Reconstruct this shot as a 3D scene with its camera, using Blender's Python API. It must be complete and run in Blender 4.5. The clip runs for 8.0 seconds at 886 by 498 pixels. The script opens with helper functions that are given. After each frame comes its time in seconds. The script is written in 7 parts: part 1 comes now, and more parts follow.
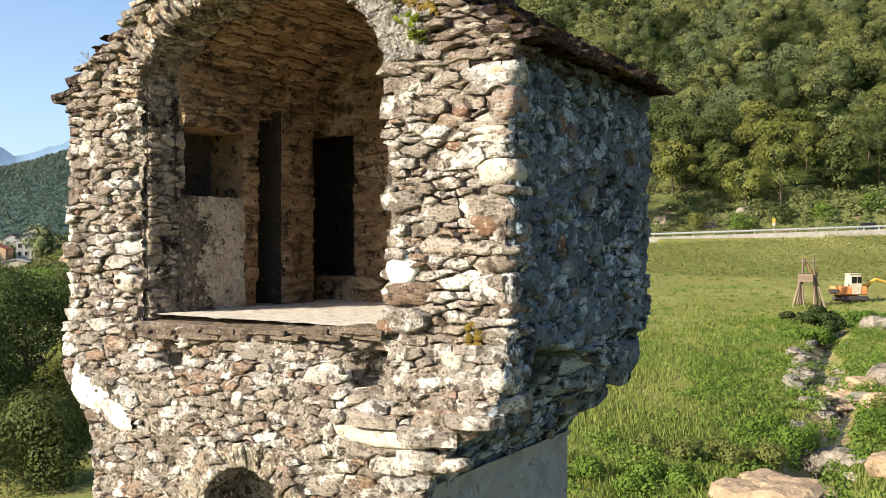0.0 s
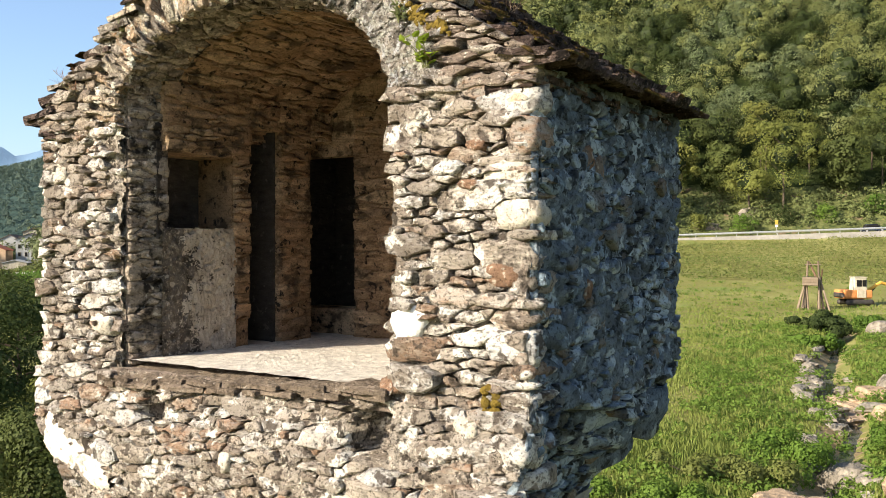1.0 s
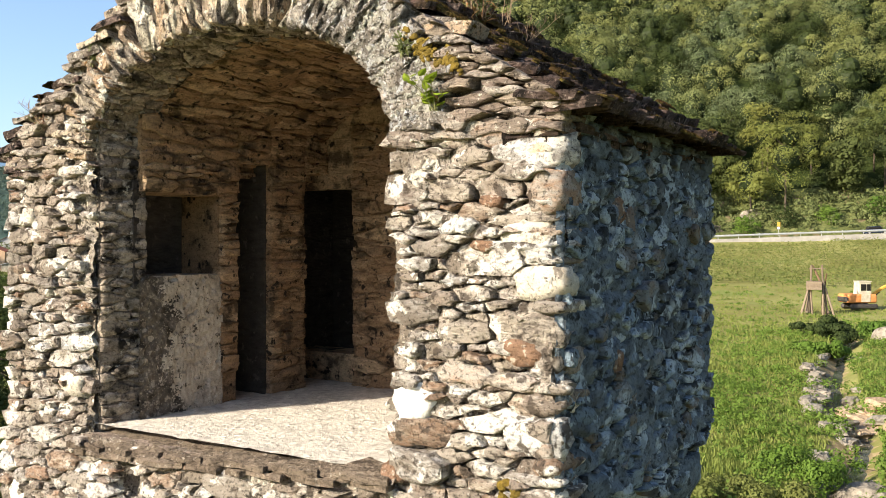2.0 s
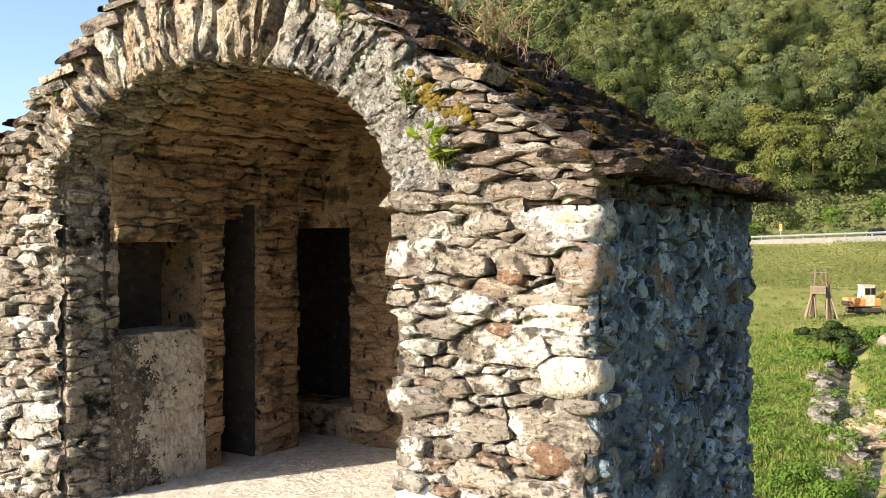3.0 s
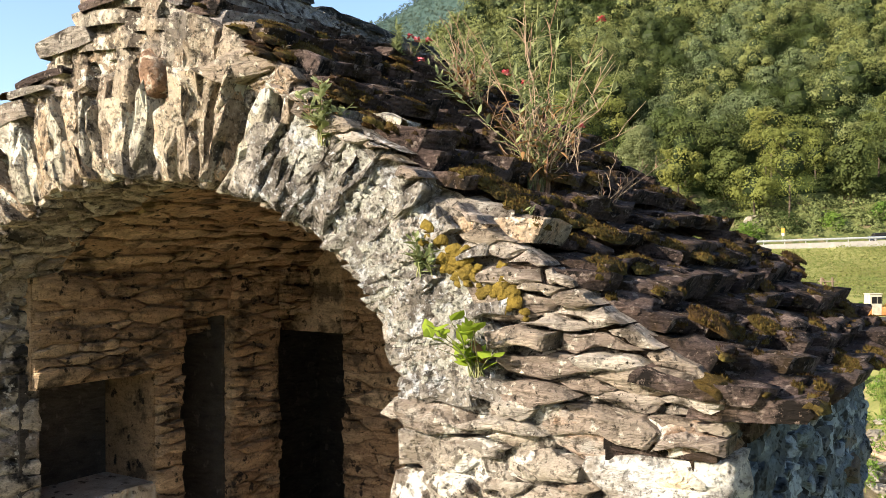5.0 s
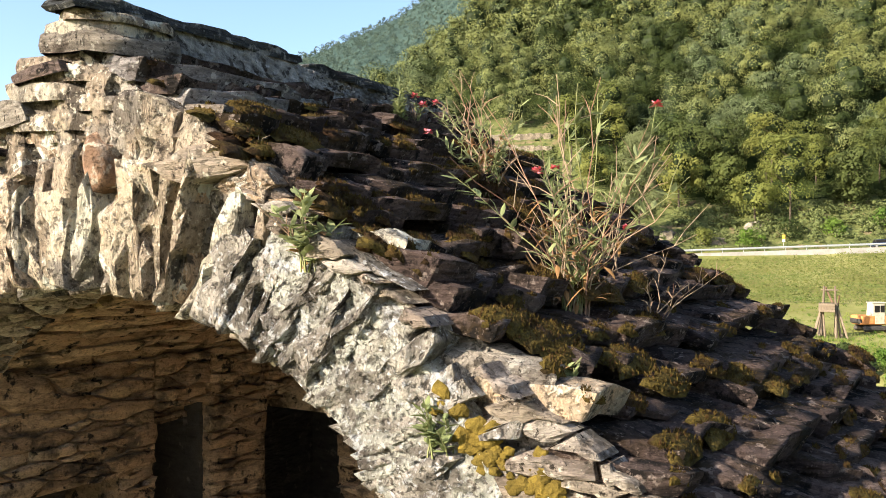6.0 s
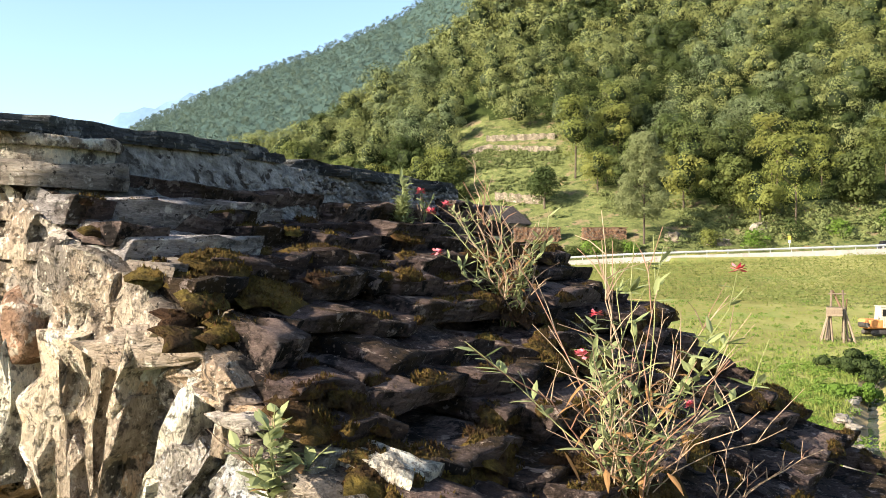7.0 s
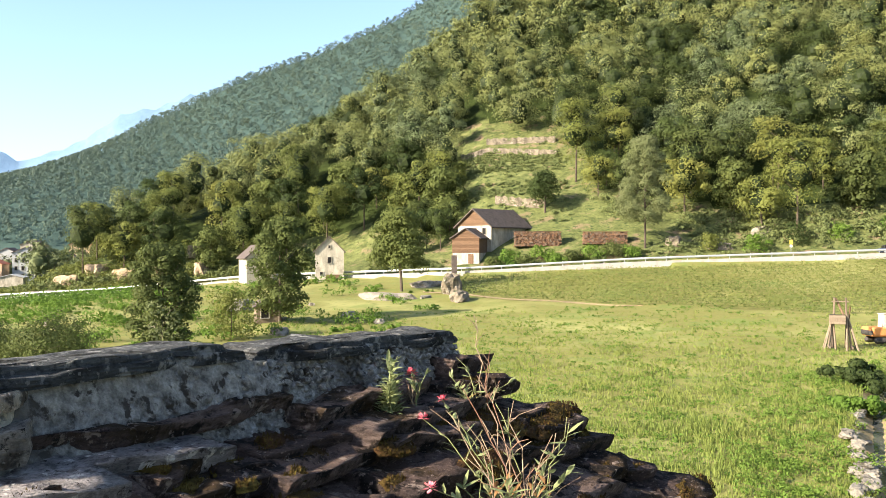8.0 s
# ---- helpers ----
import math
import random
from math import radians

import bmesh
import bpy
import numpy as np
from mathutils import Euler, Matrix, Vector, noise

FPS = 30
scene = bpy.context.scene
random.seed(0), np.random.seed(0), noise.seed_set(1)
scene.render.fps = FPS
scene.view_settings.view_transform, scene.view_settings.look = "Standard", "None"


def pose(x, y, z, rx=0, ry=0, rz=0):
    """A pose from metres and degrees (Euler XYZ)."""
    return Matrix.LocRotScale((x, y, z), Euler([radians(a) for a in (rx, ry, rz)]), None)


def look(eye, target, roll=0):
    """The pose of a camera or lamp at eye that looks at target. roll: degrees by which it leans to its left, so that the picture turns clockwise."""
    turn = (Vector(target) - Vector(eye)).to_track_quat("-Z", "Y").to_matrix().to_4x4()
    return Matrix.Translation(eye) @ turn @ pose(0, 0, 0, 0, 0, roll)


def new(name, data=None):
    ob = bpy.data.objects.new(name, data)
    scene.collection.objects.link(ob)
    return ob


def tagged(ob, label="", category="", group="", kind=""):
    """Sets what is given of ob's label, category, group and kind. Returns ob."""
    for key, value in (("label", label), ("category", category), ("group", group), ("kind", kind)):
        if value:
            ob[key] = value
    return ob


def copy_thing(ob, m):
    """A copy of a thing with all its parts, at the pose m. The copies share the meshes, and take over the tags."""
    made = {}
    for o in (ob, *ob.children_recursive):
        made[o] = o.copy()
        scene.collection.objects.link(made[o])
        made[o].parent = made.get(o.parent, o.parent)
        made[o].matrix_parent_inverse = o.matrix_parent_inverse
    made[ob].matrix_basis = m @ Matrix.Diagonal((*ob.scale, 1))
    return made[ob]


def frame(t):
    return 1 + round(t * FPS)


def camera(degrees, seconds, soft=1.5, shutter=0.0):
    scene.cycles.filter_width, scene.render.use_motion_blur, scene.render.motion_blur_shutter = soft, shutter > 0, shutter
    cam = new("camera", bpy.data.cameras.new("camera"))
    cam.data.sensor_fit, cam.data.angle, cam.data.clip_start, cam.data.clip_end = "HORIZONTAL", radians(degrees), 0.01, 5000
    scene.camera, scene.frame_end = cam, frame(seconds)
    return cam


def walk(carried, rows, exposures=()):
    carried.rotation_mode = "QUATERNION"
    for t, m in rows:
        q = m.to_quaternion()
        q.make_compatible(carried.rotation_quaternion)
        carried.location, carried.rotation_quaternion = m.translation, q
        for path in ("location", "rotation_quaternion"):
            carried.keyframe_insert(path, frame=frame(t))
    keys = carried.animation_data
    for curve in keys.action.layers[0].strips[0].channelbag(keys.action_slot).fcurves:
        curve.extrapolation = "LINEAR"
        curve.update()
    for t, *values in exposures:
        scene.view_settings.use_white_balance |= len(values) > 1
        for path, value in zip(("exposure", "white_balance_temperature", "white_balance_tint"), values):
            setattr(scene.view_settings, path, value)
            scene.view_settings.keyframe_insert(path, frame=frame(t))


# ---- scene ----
cam = camera(52.0, 8.0, soft=0.5)
METRES, EYE, LEAN, DEEP = 6.0, 5.4, 2.2, 1.331
ROWS = [
    (0.0, 0.0, 0.0, 0.0, 0.01, -0.27, -2.25),
    (0.5, -0.0073, 0.0532, 0.0263, 0.03, -0.28, -2.25),
    (1.0, -0.0156, 0.1046, 0.0575, 0.05, -0.28, -2.25),
    (1.5, -0.0226, 0.1564, 0.0918, 0.05, -0.27, -2.24),
    (3.0, -0.0406, 0.3082, 0.1966, 0.07, -0.28, -2.2),
    (3.5, -0.0467, 0.3579, 0.2311, 0.06, -0.28, -2.2),
    (4.0, -0.0523, 0.408, 0.2662, 0.07, -0.29, -2.21),
    (5.5, -0.0734, 0.5549, 0.3736, -0.06, -0.2, -2.17),
    (6.0, -0.0785, 0.6021, 0.4127, -0.07, -0.03, -2.21),
    (6.5, -0.0829, 0.6474, 0.456, 0.02, -0.11, -2.17),
    (7.0, -0.087, 0.6902, 0.5013, 0.16, -0.13, -2.16),
    (7.5, -0.0882, 0.7322, 0.5574, 0.16, -0.08, -2.08),
    (8.0, -0.0887, 0.7707, 0.615, 0.18, -0.07, -2.1),
]
walk(cam, [(t, pose(0, 0, EYE, 0, LEAN, 0) @ pose(METRES * x, METRES * DEEP * y, METRES * z, 90 + pitch, roll, yaw)) for t, x, y, z, yaw, pitch, roll in ROWS],
     exposures=((0.0, 1.10), (1.5, 1.2), (3.5, 1.36), (5.5, 1.48), (7.0, 1.66), (8.0, 1.7)))

# world, sun
SUN_AZ, SUN_EL = math.atan2(-0.496, -0.868), radians(26)
world = bpy.data.worlds.new("sky")
scene.world = world
world.use_nodes = True
wn = world.node_tree.nodes
sky = wn.new("ShaderNodeTexSky")
sky.sky_type = "NISHITA"
sky.sun_disc = False
sky.sun_elevation = SUN_EL
sky.sun_rotation = math.pi / 2 - SUN_AZ
sky.altitude = 400
sky.air_density, sky.dust_density, sky.ozone_density = 0.9, 2.3, 2.0
wn["Background"].inputs[1].default_value = 0.12
world.node_tree.links.new(sky.outputs[0], wn["Background"].inputs[0])
sun = new("sun", bpy.data.lights.new("sun", "SUN"))
sun.data.energy, sun.data.angle, sun.data.color = 5.0, radians(0.53), (1.0, 0.89, 0.73)
SUN_DIR = Vector((math.cos(SUN_AZ) * math.cos(SUN_EL), math.sin(SUN_AZ) * math.cos(SUN_EL), math.sin(SUN_EL)))
sun.matrix_world = look(SUN_DIR * 60, (0, 0, 0))

# ---------- materials ----------
def grow(name, colours, rough=0.9, scale=6.0, stretch=(1, 1, 1), bump=0.5, relief=0.03, stain=0.5, spots=(), vary=1.0, metal=0.0, fine=60.0, spec=0.15, crag=0.5, pits=0.0):
    """A surface with a tone for each piece, stains, grain, blotches and relief."""
    m = bpy.data.materials.new(name)
    m.use_nodes = True
    nt = m.node_tree
    n, link = nt.nodes, nt.links.new
    bsdf = n["Principled BSDF"]
    geo, info = n.new("ShaderNodeNewGeometry"), n.new("ShaderNodeObjectInfo")
    mapping = n.new("ShaderNodeMapping")
    mapping.inputs["Scale"].default_value = stretch
    link(geo.outputs["Position"], mapping.inputs[0])

    def noisy(s, detail=6, rough_=0.6, src=mapping):
        t = n.new("ShaderNodeTexNoise")
        t.inputs["Scale"].default_value, t.inputs["Detail"].default_value, t.inputs["Roughness"].default_value = s, detail, rough_
        link(src.outputs[0], t.inputs["Vector"])
        return t

    def maths(op, a, b, clamp=False):
        q = n.new("ShaderNodeMath")
        q.operation, q.use_clamp = op, clamp
        for i, v in enumerate((a, b)):
            if isinstance(v, (int, float)):
                q.inputs[i].default_value = v
            else:
                link(v, q.inputs[i])
        return q.outputs[0]

    def mixed(kind, fac, a, b):
        q = n.new("ShaderNodeMix")
        q.data_type, q.blend_type = "RGBA", kind
        for i, v in ((0, fac), (6, a), (7, b)):
            if isinstance(v, tuple):
                q.inputs[i].default_value = (*v, 1)
            elif isinstance(v, (int, float)):
                q.inputs[i].default_value = v
            else:
                link(v, q.inputs[i])
        return q.outputs[2]

    big = noisy(scale * 0.25, 4)
    mid = noisy(scale, 8, 0.65)
    tiny = noisy(fine, 4, 0.7)
    pick = maths("FRACT", maths("ADD", maths("ADD", info.outputs["Random"], geo.outputs["Random Per Island"]), 0.13), 0)
    pick = maths("ADD", maths("MULTIPLY", pick, 0.7 * vary), maths("MULTIPLY", mid.outputs[0], 1 - 0.7 * vary))
    ramp = n.new("ShaderNodeValToRGB")
    link(pick, ramp.inputs[0])
    e = ramp.color_ramp.elements
    while len(e) < len(colours):
        e.new(0.5)
    for i, c in enumerate(colours):
        e[i].position = 0.08 + 0.84 * i / max(1, len(colours) - 1)
        e[i].color = (*c, 1)
    col = ramp.outputs[0]
    shade = n.new("ShaderNodeMapRange")
    shade.inputs[1].default_value, shade.inputs[2].default_value = 0.3, 0.7
    shade.inputs[3].default_value, shade.inputs[4].default_value = 1 - stain, 1 + stain * 0.55
    link(mid.outputs[0], shade.inputs[0])
    col = mixed("MULTIPLY", 1.0, col, shade.outputs[0])
    grain = n.new("ShaderNodeMapRange")
    grain.inputs[1].default_value, grain.inputs[2].default_value = 0.3, 0.7
    grain.inputs[3].default_value, grain.inputs[4].default_value = 1 - stain * 0.6, 1 + stain * 0.4
    link(tiny.outputs[0], grain.inputs[0])
    col = mixed("MULTIPLY", 1.0, col, grain.outputs[0])
    if pits:
        pock = noisy(42, 3, 0.6, geo)
        dent = n.new("ShaderNodeMapRange")
        dent.inputs[1].default_value, dent.inputs[2].default_value = 0.35, 0.46
        dent.inputs[3].default_value = 1 - pits
        link(pock.outputs[0], dent.inputs[0])
    for s, lo, hi, c, *much in spots:
        sp = noisy(s, 6, 0.6, geo)
        step = n.new("ShaderNodeMapRange")
        step.inputs[1].default_value, step.inputs[2].default_value = lo, hi
        step.inputs[4].default_value = much[0] if much else 1.0
        link(sp.outputs[0], step.inputs[0])
        col = mixed("MIX", step.outputs[0], col, c)
    if pits:
        col = mixed("MULTIPLY", 1.0, col, dent.outputs[0])
    link(col, bsdf.inputs["Base Color"])
    bsdf.inputs["Roughness"].default_value, bsdf.inputs["Metallic"].default_value = rough, metal
    bsdf.inputs["Specular IOR Level"].default_value = spec
    if bump:
        rock = noisy(scale * 1.6, 7, 0.6)
        rock.noise_type = "RIDGED_MULTIFRACTAL"
        rock.normalize = True
        height = maths("ADD", maths("ADD", maths("MULTIPLY", mid.outputs[0], 0.6), maths("MULTIPLY", tiny.outputs[0], 0.22)), maths("MULTIPLY", rock.outputs[0], crag))
        if pits:
            height = maths("ADD", height, maths("MULTIPLY", dent.outputs[0], 0.30))
            height = maths("ADD", height, maths("MULTIPLY", tiny.outputs[0], 0.22))
        b = n.new("ShaderNodeBump")
        b.inputs["Strength"].default_value, b.inputs["Distance"].default_value = bump, relief
        link(height, b.inputs["Height"])
        link(b.outputs[0], bsdf.inputs["Normal"])
    return m


def leafy(name, colours, through_light=0.35, rough=0.6, scale=0.5, patch=0.0, stretch=(1, 1, 1)):
    """Leaves: a tone per leaf or clump, and light that shines through."""
    m = bpy.data.materials.new(name)
    m.use_nodes = True
    n, link = m.node_tree.nodes, m.node_tree.links.new
    bsdf = n["Principled BSDF"]
    geo, info = n.new("ShaderNodeNewGeometry"), n.new("ShaderNodeObjectInfo")
    t = n.new("ShaderNodeTexNoise")
    t.inputs["Scale"].default_value, t.inputs["Detail"].default_value = scale, 3
    drawn = n.new("ShaderNodeMapping")
    drawn.inputs["Scale"].default_value = stretch
    link(geo.outputs["Position"], drawn.inputs[0])
    link(drawn.outputs[0], t.inputs["Vector"])
    add = n.new("ShaderNodeMath")
    add.operation = "MULTIPLY_ADD"
    link(geo.outputs["Random Per Island"], add.inputs[0])
    add.inputs[1].default_value = 0.12
    link(info.outputs["Random"], add.inputs[2])
    wob = n.new("ShaderNodeMath")
    wob.operation = "MULTIPLY_ADD"
    link(t.outputs[0], wob.inputs[0])
    wob.inputs[1].default_value = 0.9 + patch
    link(add.outputs[0], wob.inputs[2])
    span = n.new("ShaderNodeMapRange")
    span.inputs[1].default_value, span.inputs[2].default_value = 0.3, 1.9
    link(wob.outputs[0], span.inputs[0])
    ramp = n.new("ShaderNodeValToRGB")
    link(span.outputs[0], ramp.inputs[0])
    e = ramp.color_ramp.elements
    while len(e) < len(colours):
        e.new(0.5)
    for i, c in enumerate(colours):
        e[i].position = i / max(1, len(colours) - 1)
        e[i].color = (*c, 1)
    link(ramp.outputs[0], bsdf.inputs["Base Color"])
    bsdf.inputs["Roughness"].default_value = rough
    bsdf.inputs["Specular IOR Level"].default_value = 0.08
    if through_light:
        tr = n.new("ShaderNodeBsdfTranslucent")
        link(ramp.outputs[0], tr.inputs[0])
        mix = n.new("ShaderNodeMixShader")
        mix.inputs[0].default_value = through_light
        link(bsdf.outputs[0], mix.inputs[1])
        link(tr.outputs[0], mix.inputs[2])
        link(mix.outputs[0], n["Material Output"].inputs[0])
    return m


M_RUBBLE = grow("rubble_stone", pits=0.55, colours=[(0.180, 0.141, 0.116), (0.592, 0.516, 0.420), (0.322, 0.255, 0.203), (0.798, 0.744, 0.659), (0.373, 0.235, 0.152), (0.643, 0.563, 0.463), (0.412, 0.355, 0.297), (0.826, 0.805, 0.762), (0.490, 0.375, 0.275)],
                scale=9, stretch=(1, 1, 2.4), bump=1.0, relief=0.07, crag=0.6, stain=0.4, spots=((3.4, 0.56, 0.63, (0.268, 0.221, 0.168), 0.85), (0.9, 0.53, 0.63, (0.19, 0.155, 0.122), 0.65), (8, 0.55, 0.61, (0.101, 0.080, 0.063), 0.9), (4.2, 0.56, 0.60, (0.860, 0.810, 0.717)), (26, 0.59, 0.65, (0.080, 0.062, 0.047), 0.8)), fine=90)
# Side wall stone and mortar: the wall's cold shade is put into these colours.
M_SIDESHADE = grow("side_shade_stone", pits=0.5, colours=[(0.091, 0.118, 0.148), (0.262, 0.344, 0.417), (0.155, 0.201, 0.245), (0.360, 0.466, 0.555), (0.229, 0.180, 0.132), (0.301, 0.387, 0.464), (0.130, 0.149, 0.163)],
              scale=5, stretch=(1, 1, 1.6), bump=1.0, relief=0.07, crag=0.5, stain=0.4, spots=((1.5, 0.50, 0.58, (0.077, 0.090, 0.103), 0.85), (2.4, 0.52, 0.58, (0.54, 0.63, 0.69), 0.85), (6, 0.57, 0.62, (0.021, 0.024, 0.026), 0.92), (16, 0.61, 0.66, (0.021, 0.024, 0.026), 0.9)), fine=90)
M_SIDEMORTAR = grow("side_shade_mortar", pits=0.55, colours=[(0.087, 0.105, 0.122), (0.213, 0.261, 0.308), (0.140, 0.171, 0.200)], scale=8, bump=1.0, relief=0.07, stain=0.5,
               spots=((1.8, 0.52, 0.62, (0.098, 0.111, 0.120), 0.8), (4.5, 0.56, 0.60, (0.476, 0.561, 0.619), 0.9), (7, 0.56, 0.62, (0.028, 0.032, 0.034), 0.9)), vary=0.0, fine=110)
M_MORTAR = grow("lime_mortar", pits=0.6, colours=[(0.194, 0.162, 0.129), (0.541, 0.470, 0.389), (0.336, 0.282, 0.231)], scale=16, bump=1.0, relief=0.08, stain=0.5,
                spots=((2.6, 0.50, 0.60, (0.220, 0.178, 0.137), 0.8), (4.2, 0.59, 0.62, (0.860, 0.802, 0.697)), (9, 0.54, 0.60, (0.055, 0.044, 0.034), 0.9), (40, 0.57, 0.63, (0.050, 0.040, 0.030), 0.8), (22, 0.60, 0.65, (0.823, 0.741, 0.617), 0.8)), vary=0.0, fine=110)
M_VOUSS = grow("arch_schist", pits=0.6, colours=[(0.349, 0.261, 0.180), (0.860, 0.713, 0.529), (0.480, 0.370, 0.271), (0.860, 0.790, 0.634), (0.669, 0.466, 0.297), (0.422, 0.336, 0.258)],
               scale=9, stretch=(1.8, 1.8, 0.8), bump=1.0, relief=0.12, crag=0.8, stain=0.45, spots=((2.2, 0.54, 0.60, (0.247, 0.213, 0.179), 0.9), (9, 0.57, 0.62, (0.102, 0.082, 0.065), 0.9), (6.5, 0.58, 0.61, (0.860, 0.828, 0.707)), (30, 0.58, 0.64, (0.117, 0.089, 0.065), 0.8), (48, 0.58, 0.64, (0.860, 0.782, 0.645), 0.7)), fine=90)
M_LICHENED = grow("lichened_schist", pits=0.65, colours=[(0.328, 0.287, 0.245), (0.590, 0.525, 0.450), (0.426, 0.380, 0.323), (0.722, 0.711, 0.615)],
                  scale=10, stretch=(1.5, 1.5, 0.9), bump=1.0, relief=0.14, crag=0.9, stain=0.5, spots=((5, 0.53, 0.60, (0.164, 0.142, 0.120), 0.9), (7, 0.58, 0.62, (0.722, 0.722, 0.731), 0.9), (26, 0.56, 0.62, (0.115, 0.094, 0.076), 0.85), (48, 0.57, 0.63, (0.722, 0.722, 0.731), 0.7)), fine=95)
M_FLAG = grow("flat_schist", pits=0.5, colours=[(0.249, 0.183, 0.141), (0.522, 0.432, 0.333), (0.336, 0.262, 0.213), (0.672, 0.590, 0.495), (0.386, 0.282, 0.198)],
              scale=10, stretch=(0.6, 0.6, 3.0), bump=1.0, relief=0.085, crag=0.7, stain=0.5, spots=((6, 0.55, 0.62, (0.131, 0.105, 0.081), 0.9), (24, 0.60, 0.68, (0.786, 0.721, 0.603)), (40, 0.6, 0.66, (0.050, 0.040, 0.030))), fine=100)
M_SLATE = grow("roof_slate", pits=0.5, colours=[(0.052, 0.036, 0.030), (0.180, 0.122, 0.102), (0.080, 0.054, 0.044), (0.270, 0.192, 0.160), (0.135, 0.084, 0.064)],
               scale=9, stretch=(1, 1, 4), bump=1.0, relief=0.14, stain=0.65, spots=((4.5, 0.51, 0.58, (0.058, 0.036, 0.016), 0.95), (9, 0.54, 0.60, (0.018, 0.013, 0.010)), (20, 0.60, 0.65, (0.36, 0.28, 0.23)), (60, 0.6, 0.66, (0.26, 0.19, 0.15))), fine=120, crag=0.9)
M_PALESLATE = grow("pale_roof_slate", pits=0.5, colours=[(0.356, 0.295, 0.236), (0.557, 0.484, 0.398), (0.423, 0.333, 0.257)],
                   scale=9, stretch=(0.7, 0.7, 4), bump=1.0, relief=0.10, stain=0.55, spots=((5, 0.54, 0.60, (0.079, 0.059, 0.045), 0.9), (20, 0.58, 0.64, (0.655, 0.603, 0.511)), (50, 0.6, 0.66, (0.050, 0.040, 0.030))), fine=120, crag=0.8)
M_GREYSLAB = grow("grey_lilac_slab", pits=0.5, colours=[(0.240, 0.210, 0.198), (0.504, 0.450, 0.420), (0.336, 0.294, 0.276), (0.600, 0.540, 0.504)],
                  scale=9, stretch=(0.7, 0.7, 3), bump=1.0, relief=0.10, stain=0.6, spots=((5, 0.54, 0.61, (0.072, 0.054, 0.043), 0.9), (22, 0.58, 0.64, (0.672, 0.624, 0.564)), (50, 0.6, 0.66, (0.054, 0.043, 0.036))), fine=120, crag=0.8)
M_RIDGE = grow("ridge_slab", pits=0.5, colours=[(0.055, 0.058, 0.058), (0.157, 0.160, 0.155), (0.105, 0.105, 0.102)], scale=8, stretch=(1, 1, 7), bump=1.0, relief=0.11, stain=0.6, crag=0.9,
               spots=((16, 0.57, 0.63, (0.393, 0.380, 0.347)), (6, 0.55, 0.62, (0.035, 0.034, 0.032)), (48, 0.58, 0.64, (0.262, 0.255, 0.236))), fine=100)
M_BED = grow("pebbly_mortar", [(0.16, 0.15, 0.134), (0.34, 0.318, 0.285), (0.46, 0.43, 0.385)], scale=26, bump=1.0, relief=0.10, stain=0.6, vary=0.0, fine=90, crag=0.2,
             spots=((20, 0.56, 0.62, (0.06, 0.05, 0.042)), (3, 0.55, 0.63, (0.09, 0.08, 0.068), 0.7)))
M_INNER = grow("warm_inner_stone", pits=0.4, colours=[(0.276, 0.163, 0.088), (0.584, 0.390, 0.227), (0.406, 0.250, 0.140), (0.698, 0.498, 0.309), (0.342, 0.194, 0.110)],
               scale=7, stretch=(1, 1, 3.2), bump=1.0, relief=0.07, stain=0.5, spots=((4, 0.52, 0.62, (0.099, 0.071, 0.048), 0.9), (11, 0.58, 0.64, (0.043, 0.031, 0.023)), (24, 0.64, 0.70, (0.610, 0.432, 0.255), 0.6)), fine=70)
# Jamb and soffit stone: soot plus painted shade darken its colour.
M_SHADESOOT = grow("shaded_sooty_stone", pits=0.5, colours=[(0.170, 0.137, 0.110), (0.532, 0.440, 0.340), (0.276, 0.220, 0.176), (0.848, 0.726, 0.589)], scale=8, stretch=(1, 1, 2), bump=1.0, relief=0.06, stain=0.55, spots=((5, 0.52, 0.61, (0.031, 0.026, 0.022)), (16, 0.60, 0.66, (0.566, 0.518, 0.448))), fine=80)
M_WHITESTONE = grow("quartz_stone", pits=0.4, colours=[(0.580, 0.514, 0.410), (0.740, 0.682, 0.574)], scale=7, bump=1.0, relief=0.05, stain=0.3, spots=((4, 0.55, 0.66, (0.624, 0.449, 0.250), 0.8), (9, 0.6, 0.66, (0.250, 0.212, 0.168)), (40, 0.62, 0.68, (0.125, 0.100, 0.075))), vary=0.0, fine=90)
M_QUARTZ = grow("white_quartz", pits=0.2, colours=[(0.80, 0.77, 0.72), (0.84, 0.82, 0.78)], scale=6, bump=0.9, relief=0.04, stain=0.15, spots=((7, 0.60, 0.66, (0.45, 0.38, 0.30), 0.7),), vary=0.0, fine=80)
M_SILL = grow("brown_sill_earth", pits=0.5, colours=[(0.15, 0.112, 0.08), (0.30, 0.235, 0.175), (0.20, 0.155, 0.112)], scale=12, stretch=(1, 1, 2), bump=1.0, relief=0.07, crag=0.6, stain=0.5, spots=((5, 0.55, 0.62, (0.08, 0.06, 0.043), 0.8), (20, 0.60, 0.66, (0.48, 0.41, 0.33), 0.7)), fine=90)
M_RUST = grow("rusty_stone", pits=0.5, colours=[(0.354, 0.216, 0.138), (0.262, 0.157, 0.102)], scale=9, bump=1.0, relief=0.06, stain=0.5, spots=((5, 0.52, 0.60, (0.210, 0.170, 0.138)), (18, 0.56, 0.62, (0.524, 0.445, 0.354))), vary=0.0, fine=90)
